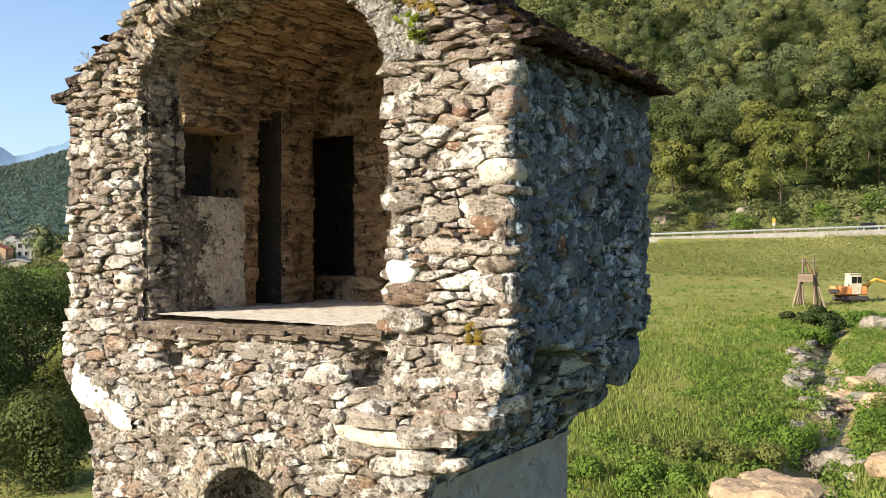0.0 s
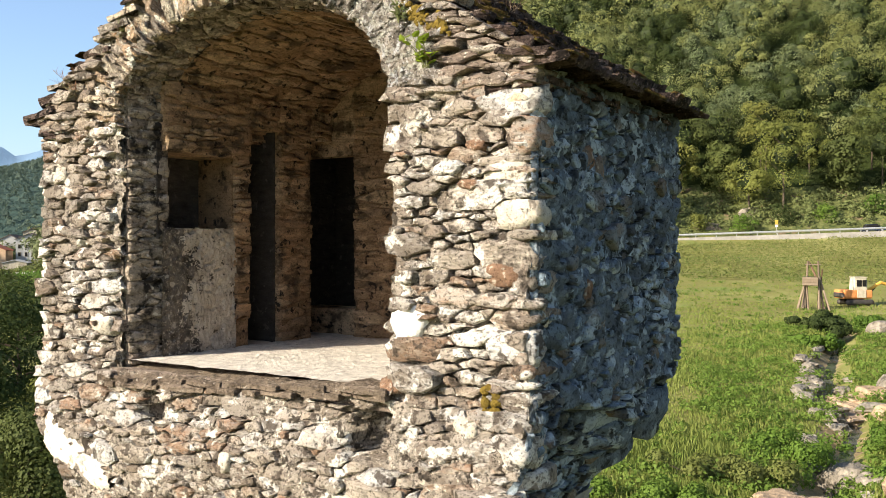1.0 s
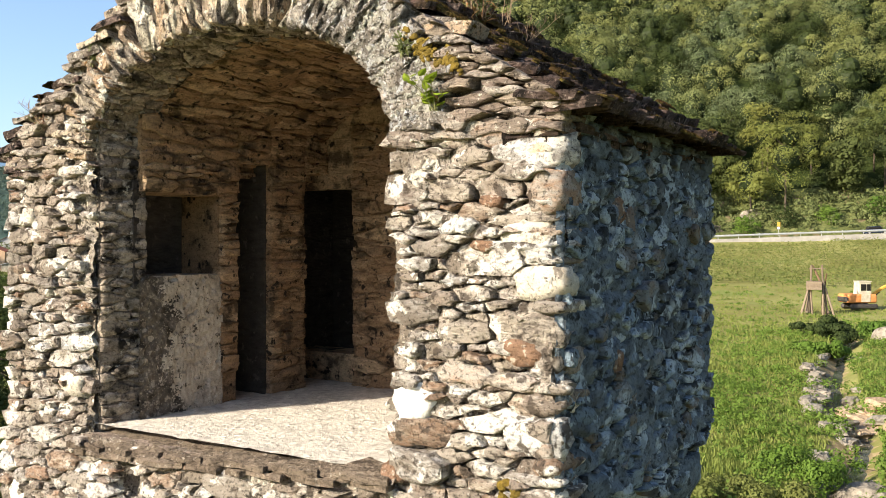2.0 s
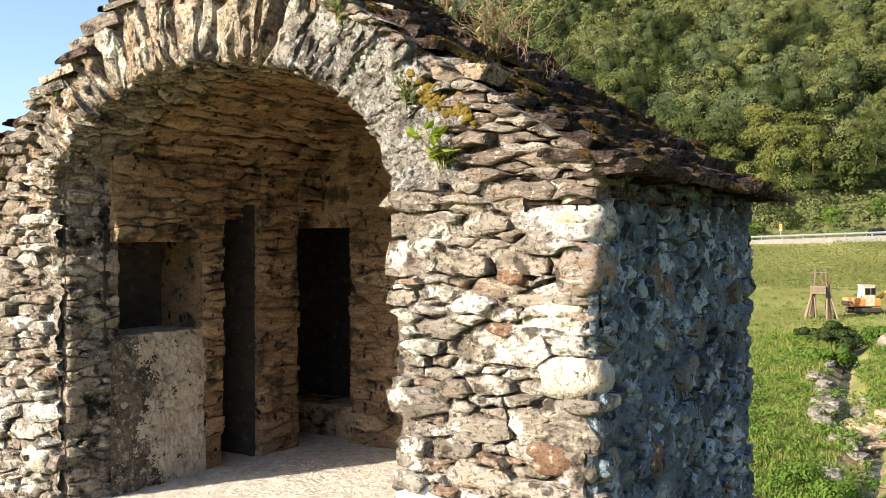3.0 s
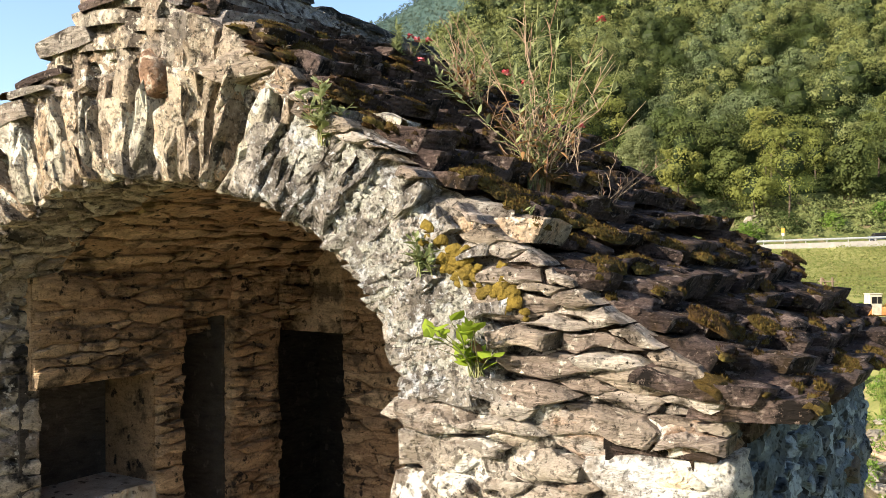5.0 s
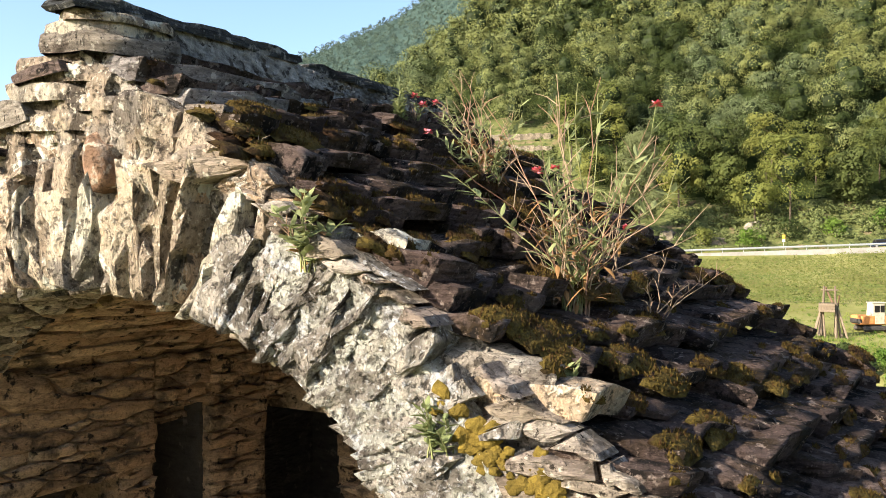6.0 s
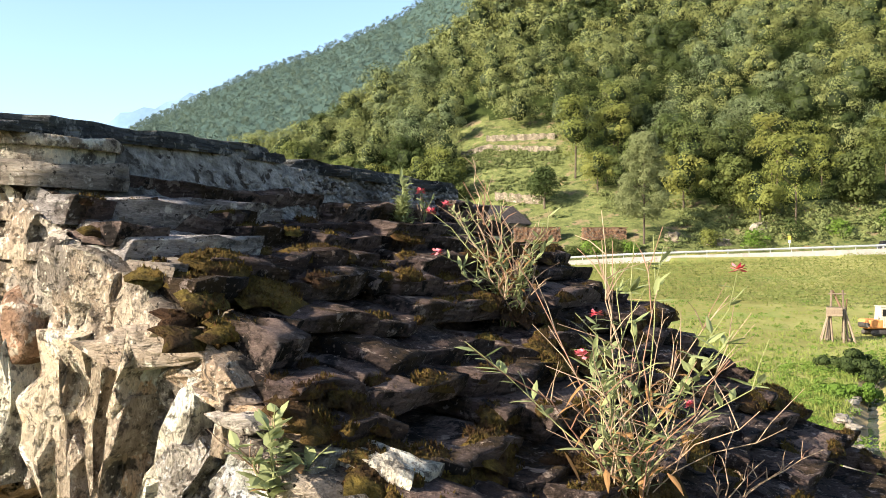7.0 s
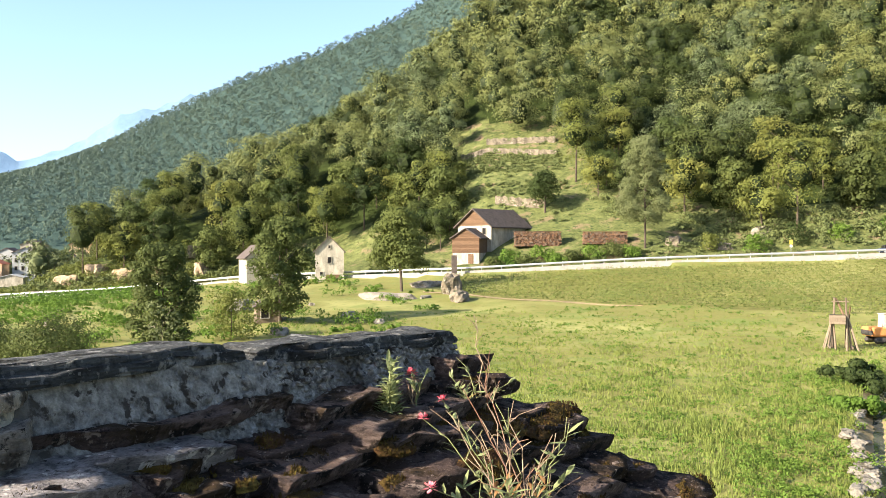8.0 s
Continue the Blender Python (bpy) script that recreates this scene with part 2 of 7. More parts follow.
M_PLASTER = grow("worn_plaster", [(0.34, 0.285, 0.225), (0.48, 0.42, 0.345), (0.40, 0.345, 0.275)], scale=6, bump=0.9, relief=0.035, stain=0.4,
                 spots=((3, 0.52, 0.66, (0.17, 0.135, 0.10), 0.8), (14, 0.6, 0.66, (0.07, 0.055, 0.042)), (50, 0.62, 0.68, (0.10, 0.08, 0.06))), vary=0.0, fine=80)
M_LIMEWASH = grow("limewash", pits=0.35, colours=[(0.755, 0.694, 0.560), (0.860, 0.815, 0.702), (0.852, 0.755, 0.560)], scale=5, bump=0.9, relief=0.04, stain=0.25, spots=((5, 0.55, 0.63, (0.511, 0.402, 0.268), 0.8), (14, 0.6, 0.66, (0.243, 0.195, 0.146))), vary=0.0)
M_FLOOR = grow("gravel_floor", [(0.48, 0.43, 0.36), (0.60, 0.55, 0.47), (0.68, 0.62, 0.54)], scale=12, bump=0.9, relief=0.03, stain=0.3, spots=((30, 0.6, 0.68, (0.30, 0.25, 0.20)),), vary=0.0, fine=140)
M_MOSS = grow("dry_moss", [(0.051, 0.035, 0.010), (0.138, 0.097, 0.021), (0.083, 0.041, 0.015), (0.198, 0.152, 0.033)], scale=30, bump=1.0, relief=0.06, stain=0.6, spots=((5, 0.54, 0.62, (0.041, 0.021, 0.011), 0.8),), fine=220, spec=0.1)
M_GOLDMOSS = grow("golden_moss", [(0.15, 0.10, 0.02), (0.22, 0.155, 0.03), (0.12, 0.085, 0.02)], scale=30, bump=1.0, relief=0.04, stain=0.5, fine=200, spec=0.1)
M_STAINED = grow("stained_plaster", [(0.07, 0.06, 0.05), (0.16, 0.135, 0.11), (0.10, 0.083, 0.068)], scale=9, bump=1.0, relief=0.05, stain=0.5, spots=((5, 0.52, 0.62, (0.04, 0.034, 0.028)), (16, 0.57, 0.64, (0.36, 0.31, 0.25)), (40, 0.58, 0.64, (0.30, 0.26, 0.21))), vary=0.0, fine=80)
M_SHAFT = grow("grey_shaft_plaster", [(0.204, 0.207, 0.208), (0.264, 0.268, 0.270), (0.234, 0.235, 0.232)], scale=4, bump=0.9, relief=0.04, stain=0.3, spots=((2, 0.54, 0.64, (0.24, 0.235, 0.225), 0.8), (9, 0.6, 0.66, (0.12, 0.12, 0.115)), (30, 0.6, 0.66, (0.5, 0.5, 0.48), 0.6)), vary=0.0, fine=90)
# Near-black recess stone: shade of niche, slot and doorway put into its colour.
M_DEEPSHADE = grow("recess_shade_stone", [(0.031, 0.025, 0.022), (0.085, 0.071, 0.060), (0.051, 0.043, 0.036)], scale=7, stretch=(1, 1, 2.5), bump=1.0, relief=0.06, stain=0.5, spots=((12, 0.6, 0.66, (0.12, 0.10, 0.085)),), fine=80)

# ---------- helpers for building ----------


def mesh_from(name, verts, faces, material, smooth=False, slots=None):
    me = bpy.data.meshes.new(name)
    me.from_pydata([tuple(v) for v in verts], [], faces)
    for m in material if isinstance(material, (list, tuple)) else [material]:
        me.materials.append(m)
    if smooth:
        me.polygons.foreach_set("use_smooth", smooth if isinstance(smooth, list) else [True] * len(me.polygons))
    if slots is not None:
        me.polygons.foreach_set("material_index", slots)
    me.update()
    return me


def part_of(parent, name, verts, faces, material, label="", smooth=False, kind="", slots=None):
    ob = new(name, mesh_from(name, verts, faces, material, smooth, slots))
    ob.parent = parent
    return tagged(ob, label, kind=kind)


def part(name, bm, material, parent, label="", smooth=False):
    """Links a bmesh as one mesh under a thing or a part."""
    bmesh.ops.recalc_face_normals(bm, faces=bm.faces)
    me = bpy.data.meshes.new(name)
    bm.to_mesh(me)
    bm.free()
    me.materials.append(material)
    if smooth:
        me.polygons.foreach_set("use_smooth", [True] * len(me.polygons))
    ob = new(name, me)
    ob.parent = parent
    return tagged(ob, label)


def thing(name, m, label, category, group="", kind=""):
    ob = new(name)
    ob.empty_display_size = 0.2
    ob.matrix_world = m
    return tagged(ob, label, category, group, kind)


def brick_box(bm, size, at=(0, 0, 0), turn=(0, 0, 0), bevel=0.0, shrink=1.0):
    """A bevelled box; shrink narrows its top."""
    r = bmesh.ops.create_cube(bm, size=1)
    vs = r["verts"]
    for v in vs:
        if v.co.z > 0:
            v.co.x *= shrink
            v.co.y *= shrink
    m = pose(*at, *turn) @ Matrix.Diagonal((*size, 1))
    bmesh.ops.transform(bm, matrix=m, verts=vs)
    if bevel:
        es = list({e for v in vs for e in v.link_edges})
        bmesh.ops.bevel(bm, geom=es, offset=bevel, segments=1, affect="EDGES")
    return bm


def tube(bm, a, b, r0, r1=None, sides=8):
    """A tapered rod from a to b."""
    a, b = Vector(a), Vector(b)
    r1 = r0 if r1 is None else r1
    d = b - a
    m = Matrix.Translation((a + b) / 2) @ d.to_track_quat("Z", "Y").to_matrix().to_4x4()
    bmesh.ops.create_cone(bm, cap_ends=True, segments=sides, radius1=r0, radius2=r1, depth=d.length, matrix=m)
    return bm


def fbm(x, y, z, s, octaves=3):
    return noise.fractal(Vector((x * s, y * s, z * s)), 0.6, 2.1, octaves)


# ---------- rubble: cells of a weighted plan, each a stone ----------
def clip(poly, nx, ny, d):
    """Keeps the side nx*x + ny*y <= d."""
    out = []
    for i in range(len(poly)):
        (ax, ay), (bx, by) = poly[i], poly[(i + 1) % len(poly)]
        fa, fb = nx * ax + ny * ay - d, nx * bx + ny * by - d
        if fa <= 0:
            out.append((ax, ay))
        if fa * fb < 0:
            k = fa / (fa - fb)
            out.append((ax + (bx - ax) * k, ay + (by - ay) * k))
    return out


def rubble(a0, a1, b0, b1, sizes, stretch, rand, fill=1.0):
    """Stones of mixed size laid in a rectangle; sizes: (radius, share of the ground). Gives outlines."""
    w, h = (a1 - a0) / stretch, b1 - b0
    pts = []
    for r, share in sizes:
        want = int(w * h * share / (3.0 * r * r)) + 1
        for _ in range(want * 14):
            x, y = rand.uniform(0, w), rand.uniform(0, h)
            rr = r * rand.uniform(0.75, 1.25)
            if all((x - p[0]) ** 2 + (y - p[1]) ** 2 > (0.86 * (rr + p[2])) ** 2 for p in pts):
                pts.append((x, y, rr))
                want -= 1
                if want <= 0:
                    break
    arr = np.array(pts)
    cells = []
    for i, (x, y, r) in enumerate(pts):
        d2 = (arr[:, 0] - x) ** 2 + (arr[:, 1] - y) ** 2
        near = np.argsort(d2)[1:22]
        poly = [(max(0, x - 3.2 * r), max(0, y - 2.6 * r)), (min(w, x + 3.2 * r), max(0, y - 2.6 * r)), (min(w, x + 3.2 * r), min(h, y + 2.6 * r)), (max(0, x - 3.2 * r), min(h, y + 2.6 * r))]
        for j in near:
            px, py, pr = pts[j]
            nx, ny = px - x, py - y
            poly = clip(poly, nx, ny, (px * px + py * py - pr * pr - x * x - y * y + r * r) / 2)
            if len(poly) < 3:
                break
        if len(poly) >= 3:
            cells.append([(a0 + p * stretch, b0 + q) for p, q in poly])
    return cells


def centre(poly):
    n = len(poly)
    return sum(p[0] for p in poly) / n, sum(p[1] for p in poly) / n


def area(poly):
    return 0.5 * abs(sum(poly[i][0] * poly[i - 1][1] - poly[i - 1][0] * poly[i][1] for i in range(len(poly))))


def pebble(poly, joint, proud, deep, rand, sides=12, rough=0.10, tilt=0.25, edge=0.016):
    """A broken stone from its outline: (a, b, out) points and faces, the rim's first. It stands proud of the wall and runs deep into it."""
    cx, cy = centre(poly)
    size = math.sqrt(area(poly)) + 0.01
    edge = min(edge, 0.14 * size)
    pts = []
    for p in poly:
        if not pts or math.dist(p, pts[-1]) > 0.16 * size:
            pts.append(p)
    if len(pts) > 2 and math.dist(pts[0], pts[-1]) < 0.15 * size:
        pts.pop()
    while len(pts) < sides:
        i = max(range(len(pts)), key=lambda k: math.dist(pts[k], pts[(k + 1) % len(pts)]))
        p, q = pts[i], pts[(i + 1) % len(pts)]
        f = rand.uniform(0.3, 0.7)
        w = rand.uniform(-0.13, 0.10)
        pts.insert(i + 1, (p[0] + (q[0] - p[0]) * f - (q[1] - p[1]) * w, p[1] + (q[1] - p[1]) * f + (q[0] - p[0]) * w))
    sides = len(pts)
    if size < 0.02:
        return None
    out = []
    for x, y in pts:
        dx, dy = cx - x, cy - y
        d = math.hypot(dx, dy) + 1e-6
        k = min(0.4, joint * rand.uniform(0.4, 2.2) / d)
        out.append((x + dx * k, y + dy * k))
    ta, tb, seed = rand.uniform(-tilt, tilt), rand.uniform(-tilt, tilt), rand.uniform(0, 90)

    def face(x, y, k=1.0):
        n1 = noise.noise(Vector((x * 7 + seed, y * 11, seed))) + 0.6 * noise.noise(Vector((x * 19, y * 27 + seed, 3)))
        return proud + ((x - cx) * ta + (y - cy) * tb) * k + rough * size * 0.55 * n1

    vs = [(x, y, -deep) for x, y in out]
    rim = []
    for x, y in out:
        d = math.hypot(cx - x, cy - y) + 1e-6
        rim.append(min(0.35, edge * rand.uniform(0.3, 1.9) / d))
        vs.append((x, y, face(x, y) - rand.uniform(0.3, 1.3) * edge))
    for (x, y), k in zip(out, rim):
        px, py = x + (cx - x) * k, y + (cy - y) * k
        vs.append((px, py, face(px, py)))
    for (x, y), k in zip(out, rim):
        k = 0.5 * (k + 1) + rand.uniform(-0.06, 0.06)
        px, py = x + (cx - x) * k, y + (cy - y) * k
        vs.append((px, py, face(px, py) + rand.uniform(-0.02, 0.06) * size * (0.5 + rough)))
    vs.append((cx, cy, face(cx, cy) + rand.uniform(-0.02, 0.05) * size))
    fs = []
    for lay in (0, sides, 2 * sides):
        for k in range(sides):
            j = (k + 1) % sides
            fs.append((lay + k, lay + j, lay + sides + j, lay + sides + k))
    for k in range(sides):
        fs.append((3 * sides + k, 3 * sides + (k + 1) % sides, 4 * sides))
    return vs, fs


def soft_face(vs, fs):
    """Which faces of a stone are shaded smooth: all but its broken rim."""
    sides = (len(vs) - 1) // 4
    return [k >= 2 * sides for k in range(len(fs))]


def slab(poly, thick, rand, seed, lumps=0.014):
    """A roof slab: a ragged outline with a thick broken edge and an uneven top."""
    cx, cy = centre(poly)
    pts = []
    for i in range(len(poly)):
        p, q = poly[i], poly[(i + 1) % len(poly)]
        n = max(1, int(math.dist(p, q) / 0.09))
        for k in range(n):
            f = k / n
            pts.append((p[0] + (q[0] - p[0]) * f + rand.uniform(-0.010, 0.010), p[1] + (q[1] - p[1]) * f + rand.uniform(-0.010, 0.010)))
    n = len(pts)
    vs = []
    for inset, level in ((0.03, -0.3), (0.0, 0.2), (0.02, 0.8), (0.05, 1.0), (0.36, 1.0), (0.68, 1.0)):
        for x, y in pts:
            k = inset * rand.uniform(0.7, 1.3)
            px, py = x + (cx - x) * k, y + (cy - y) * k
            vs.append((px, py, thick * level * (rand.uniform(0.85, 1.1) if level < 1 else 1) + (lumps * (noise.noise(Vector((px * 5 + seed, py * 5, 0))) + 0.7 * noise.noise(Vector((px * 14, py * 14 + seed, 3)))) if level >= 0.75 else 0)))
    vs.append((cx, cy, thick))
    fs = []
    for lay in range(5):
        for k in range(n):
            j = (k + 1) % n
            fs.append((lay * n + k, lay * n + j, lay * n + n + j, lay * n + n + k))
    for k in range(n):
        fs.append((5 * n + k, 5 * n + (k + 1) % n, 6 * n))
    return vs, fs


def broken_edge(fs):
    """Smooth shading for a slab's top, none for its broken edge."""
    n = len(fs) // 6
    return [k >= 3 * n for k in range(len(fs))]


def lay_stones(parent, stones, place, material, name, singles, flip=False, label_rest=""):
    """Stones near the camera's way become parts of their own; the rest is one joined part."""
    vall, fall, soft = [], [], []
    for vs, fs, single in stones:
        even = soft_face(vs, fs)
        if flip:
            fs = [f[::-1] for f in fs]
        pts = [place(*v) for v in vs]
        if single and singles > 0:
            singles -= 1
            part_of(parent, name, pts, fs, material, smooth=even)
        else:
            k = len(vall)
            vall += pts
            fall += [tuple(i + k for i in f) for f in fs]
            soft += even
    if vall:
        part_of(parent, name + "work", vall, fall, material, label_rest, smooth=soft, kind="stuff")


# ---------- the tower: u runs along its open front, v into it ----------
CORNER, DU, DV = Vector((0.509, 6.801, 0)), Vector((-0.8458, 0.5336, 0)), Vector((0.5336, 0.8458, 0))
TOWER = Matrix(((DU.x, DV.x, 0, CORNER.x), (DU.y, DV.y, 0, CORNER.y), (0, 0, 1, 0), (0, 0, 0, 1)))
WIDE, DEPTH, SILL, SPRING = 5.25, 2.92, 4.66, 6.85
MID, HALF, RISE = 2.64, 1.49, 0.92
EAVE, PEAK = 6.93, 8.49
tower = thing("stone_tower", TOWER, "ruined rubble stone watch chapel with open arch", "tower")


def loft(z):
    """The body's plan at a height: u0, u1, v0, v1."""
    zs = (-3.0, 3.45, 3.6, 3.85, 4.08, 4.28, 4.66, 9.0)
    return tuple(float(np.interp(z, zs, q)) for q in (
        (0.68, 0.66, 0.60, 0.40, 0.12, 0.0, 0.0, 0.0), (4.72, 4.72, 4.74, 4.86, 5.12, 5.22, 5.25, 5.25),
        (-0.12, -0.13, -0.16, -0.19, -0.19, -0.16, -0.03, 0.0), (2.4, 2.4, 2.45, 2.6, 2.8, 2.9, DEPTH, DEPTH)))


def roofline(u):
    """Underside of the roof slabs, slightly bowed."""
    return float(np.interp(WIDE / 2 - abs(u - WIDE / 2), (-0.3, 0.0, 1.2, 2.0, 2.625), (6.80, 6.93, 7.70, 8.23, 8.56)))


def hollow(u, z):
    """How far the front is hollowed out: two putlog holes, and the blind arch below."""
    d = 0.0
    if abs(u - 3.58) < 0.14 and abs(z - 4.33) < 0.14:
        d = 0.34
    if abs(u - 1.27) < 0.20 and 4.22 < z < 4.60 - 0.6 * abs(u - 1.2):
        d = 0.32
    if ((u - 2.57) / 0.55) ** 2 + ((z - 2.93) / 0.48) ** 2 < 1:
        d = 0.42
    if abs(u - 0.72) < 0.14 and 3.72 < z < 3.92:
        d = 0.22
    return d


def side_face(v, z):
    """The side wall's face: it overhangs a dark hollow above the shaft."""
    def ramp_(x, a, b):
        k = min(1.0, max(0.0, (x - a) / (b - a)))
        return k * k * (3 - 2 * k)
    cave = ramp_(v, 0.22, 0.5) * (1 - 0.6 * ramp_(v, 1.55, 1.8)) * ramp_(4.52 + 0.05 * math.sin(v * 3.1) - z, 0.0, 0.05) * (1 - ramp_(4.05 - z, 0, 0.35))
    return loft(z)[0] + (0.30 - 0.10 * ramp_(v, 1.0, 1.6)) * cave


def sheet(na, nb, fn):
    vs = [fn(i / na, j / nb) for j in range(nb + 1) for i in range(na + 1)]
    fs = [(j * (na + 1) + i, j * (na + 1) + i + 1, (j + 1) * (na + 1) + i + 1, (j + 1) * (na + 1) + i) for j in range(nb) for i in range(na)]
    return vs, fs


def joined(*pieces):
    vs, fs = [], []
    for v, f in pieces:
        k = len(vs)
        vs += v
        fs += [tuple(i + k for i in q) for q in f]
    return vs, fs


def lump(u, z, s=0.02):
    pit = max(0.0, fbm(u * 0.7, 11.3, z * 1.5, 7, 2) - 0.12)
    return s * (fbm(u, 3.1, z, 5, 3) + 0.8 * fbm(u, 7.7, z, 17, 3)) + min(0.075, 3.2 * s * pit)


def bedding(u, z):
    """How far the mortar lies behind the stones' faces: washed out of most joints, flush in patches."""
    full = min(1.0, max(0.0, 0.62 + 1.3 * fbm(u, 21.0, z, 1.3, 3)))
    hole = min(1.0, max(0.0, 6.0 * (fbm(u * 0.8, 33.0, z * 1.7, 5.0, 2) - 0.26)))
    return 0.030 - 0.048 * full + lump(u, z, 0.024) + 0.075 * hole


def solid(u0, u1, v0, v1, z0, z1):
    vs = [(u, v, z) for z in (z0, z1) for u, v in ((u0, v0), (u1, v0), (u1, v1), (u0, v1))]
    return vs, [(3, 2, 1, 0), (4, 5, 6, 7), (0, 1, 5, 4), (1, 2, 6, 5), (2, 3, 7, 6), (3, 0, 4, 7)]


def front_base(s, t):
    z = 1.2 + (SILL - 0.03 - 1.2) * t
    u0, u1, v0, v1 = loft(z)
    u = u0 + (u1 - u0) * s
    return (u, v0 + bedding(u, z) + hollow(u, z), z)


def side_base(s, t):
    z = 1.2 + (SILL - 1.2) * t
    u0, u1, v0, v1 = loft(z)
    v = v0 + 0.02 + (v1 - v0 - 0.02) * s
    return (side_face(v, z) + 0.02 + lump(v, z, 0.028), v, z)


def far_base(s, t):
    z = 1.2 + (SILL - 1.2) * t
    u0, u1, v0, v1 = loft(z)
    return (u1 - 0.01 + lump(s, z), v0 + 0.02 + (v1 - v0 - 0.02) * s, z)


front = part_of(tower, "front_wall", *joined(
    sheet(250, 160, front_base),
    sheet(80, 150, lambda s, t: (1.15 * s, bedding(1.15 * s, 4.63 + 2.3 * t), 4.63 + 2.3 * t)),
    sheet(60, 110, lambda s, t: (4.13 + 1.12 * s, bedding(4.13 + 1.12 * s, 4.63 + 2.3 * t), 4.63 + 2.3 * t)),
    solid(0.06, 1.15, 0.07, 0.5, SILL - 0.2, 6.9), solid(4.13, 5.19, 0.07, 0.5, SILL - 0.2, 6.9)), M_MORTAR, "rubble front wall in weathered lime mortar", smooth=True)


def arch_point(a, grow_=0.0):
    return MID - (HALF + grow_) * math.cos(a), SPRING - 0.02 + (RISE + grow_) * math.sin(a)


def gable_point(s, t):
    a = math.pi * s
    u, z = arch_point(a)
    ru = WIDE * s
    rz = roofline(ru) + 0.07
    uu, zz = u + (ru - u) * t, z + (rz - z) * t
    return (uu, bedding(uu, zz), zz)


gable = part_of(tower, "gable_wall", *joined(sheet(220, 44, gable_point),
    sheet(40, 6, lambda s, t: (WIDE * s, 0.5, 6.9 + (roofline(WIDE * s) - 6.9) * t) if t > 0.99 else (arch_point(math.pi * s)[0] * (1 - t) + WIDE * s * t, 0.5, arch_point(math.pi * s)[1] * (1 - t) + roofline(WIDE * s) * t))), M_MORTAR, "gable wall above the arch", smooth=True)

def corner_strip(s, t):
    z = 3.3 + 3.6 * t
    u0, u1, v0, v1 = loft(z)
    k = lump(3 + s * 0.05, z, 0.02)
    return (u0 - 0.03 * s + k, v0 - 0.024 + 0.05 * s + k, z)


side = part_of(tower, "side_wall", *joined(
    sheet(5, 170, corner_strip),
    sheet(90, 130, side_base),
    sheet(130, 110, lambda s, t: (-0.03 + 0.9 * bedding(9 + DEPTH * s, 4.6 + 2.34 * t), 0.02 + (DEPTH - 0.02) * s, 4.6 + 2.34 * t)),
    solid(0.07, 0.42, 0.4, DEPTH - 0.04, SILL - 0.1, 6.92)), M_SIDEMORTAR, "rubble side wall crusted with grey lichen", smooth=True)
part_of(tower, "shaft_plaster", *sheet(60, 60, lambda s, t: (loft(1.2 + 2.35 * t)[0] - 0.05 + lump(s * 2.5, 1.2 + 2.35 * t, 0.008), -0.14 + 2.5 * s, 1.2 + 2.35 * t)), M_SHAFT, "smooth grey plaster on the shaft", smooth=True)
part_of(tower, "far_side_wall", *joined(sheet(20, 30, far_base), solid(4.7, 5.22, 0.4, DEPTH - 0.04, SILL - 0.1, 6.85)), M_MORTAR, smooth=True)
part_of(tower, "core", *joined(solid(1.0, 4.4, 0.4, 2.3, -1.5, 4.4), solid(0.72, 4.68, 0.5, 2.38, -1.5, 1.25)), M_MORTAR)
part_of(tower, "shaft", *joined(solid(0.66, 4.74, -0.1, 2.4, -1.5, 1.22)), M_MORTAR)

# inside: left wall with a niche, a slot, a pillar and a dark doorway; back wall; vault
INW = 3.95
TOP = 7.25
inner = part_of(tower, "inner_wall", *solid(INW, 4.7, 0.33, 1.43, 6.61, TOP), M_INNER, "warm brown stone inner wall")
# Backs of niche, slot and doorway are coloured near-black in place of shade.
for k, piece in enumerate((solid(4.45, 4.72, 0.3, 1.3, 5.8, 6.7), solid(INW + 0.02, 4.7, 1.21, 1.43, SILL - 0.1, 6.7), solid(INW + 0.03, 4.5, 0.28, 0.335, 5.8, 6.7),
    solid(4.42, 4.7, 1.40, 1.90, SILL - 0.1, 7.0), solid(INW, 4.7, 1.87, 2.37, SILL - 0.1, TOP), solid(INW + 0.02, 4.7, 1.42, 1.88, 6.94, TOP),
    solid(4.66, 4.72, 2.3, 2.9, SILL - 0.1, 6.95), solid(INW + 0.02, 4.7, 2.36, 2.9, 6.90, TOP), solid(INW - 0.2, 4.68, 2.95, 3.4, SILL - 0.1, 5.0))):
    part_of(tower, "inner_wall_block", *piece, M_DEEPSHADE if k in (0, 2, 3, 6) else M_INNER)
panel = sheet(110, 110, lambda s, t: (INW - 0.005 + lump(s * 2, t * 2, 0.012), 0.31 + 0.93 * s, SILL - 0.05 + (1.29 + 0.02 * fbm(s * 5, 2, 1, 1)) * t))
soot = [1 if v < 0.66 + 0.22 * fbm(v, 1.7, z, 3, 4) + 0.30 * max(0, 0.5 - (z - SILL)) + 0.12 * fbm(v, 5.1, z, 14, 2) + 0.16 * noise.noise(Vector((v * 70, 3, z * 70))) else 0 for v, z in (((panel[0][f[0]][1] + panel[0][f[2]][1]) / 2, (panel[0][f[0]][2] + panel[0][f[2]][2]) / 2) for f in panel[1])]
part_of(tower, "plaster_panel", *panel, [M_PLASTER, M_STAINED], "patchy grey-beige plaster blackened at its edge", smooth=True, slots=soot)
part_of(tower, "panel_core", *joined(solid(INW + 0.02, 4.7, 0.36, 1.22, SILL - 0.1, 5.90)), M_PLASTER)
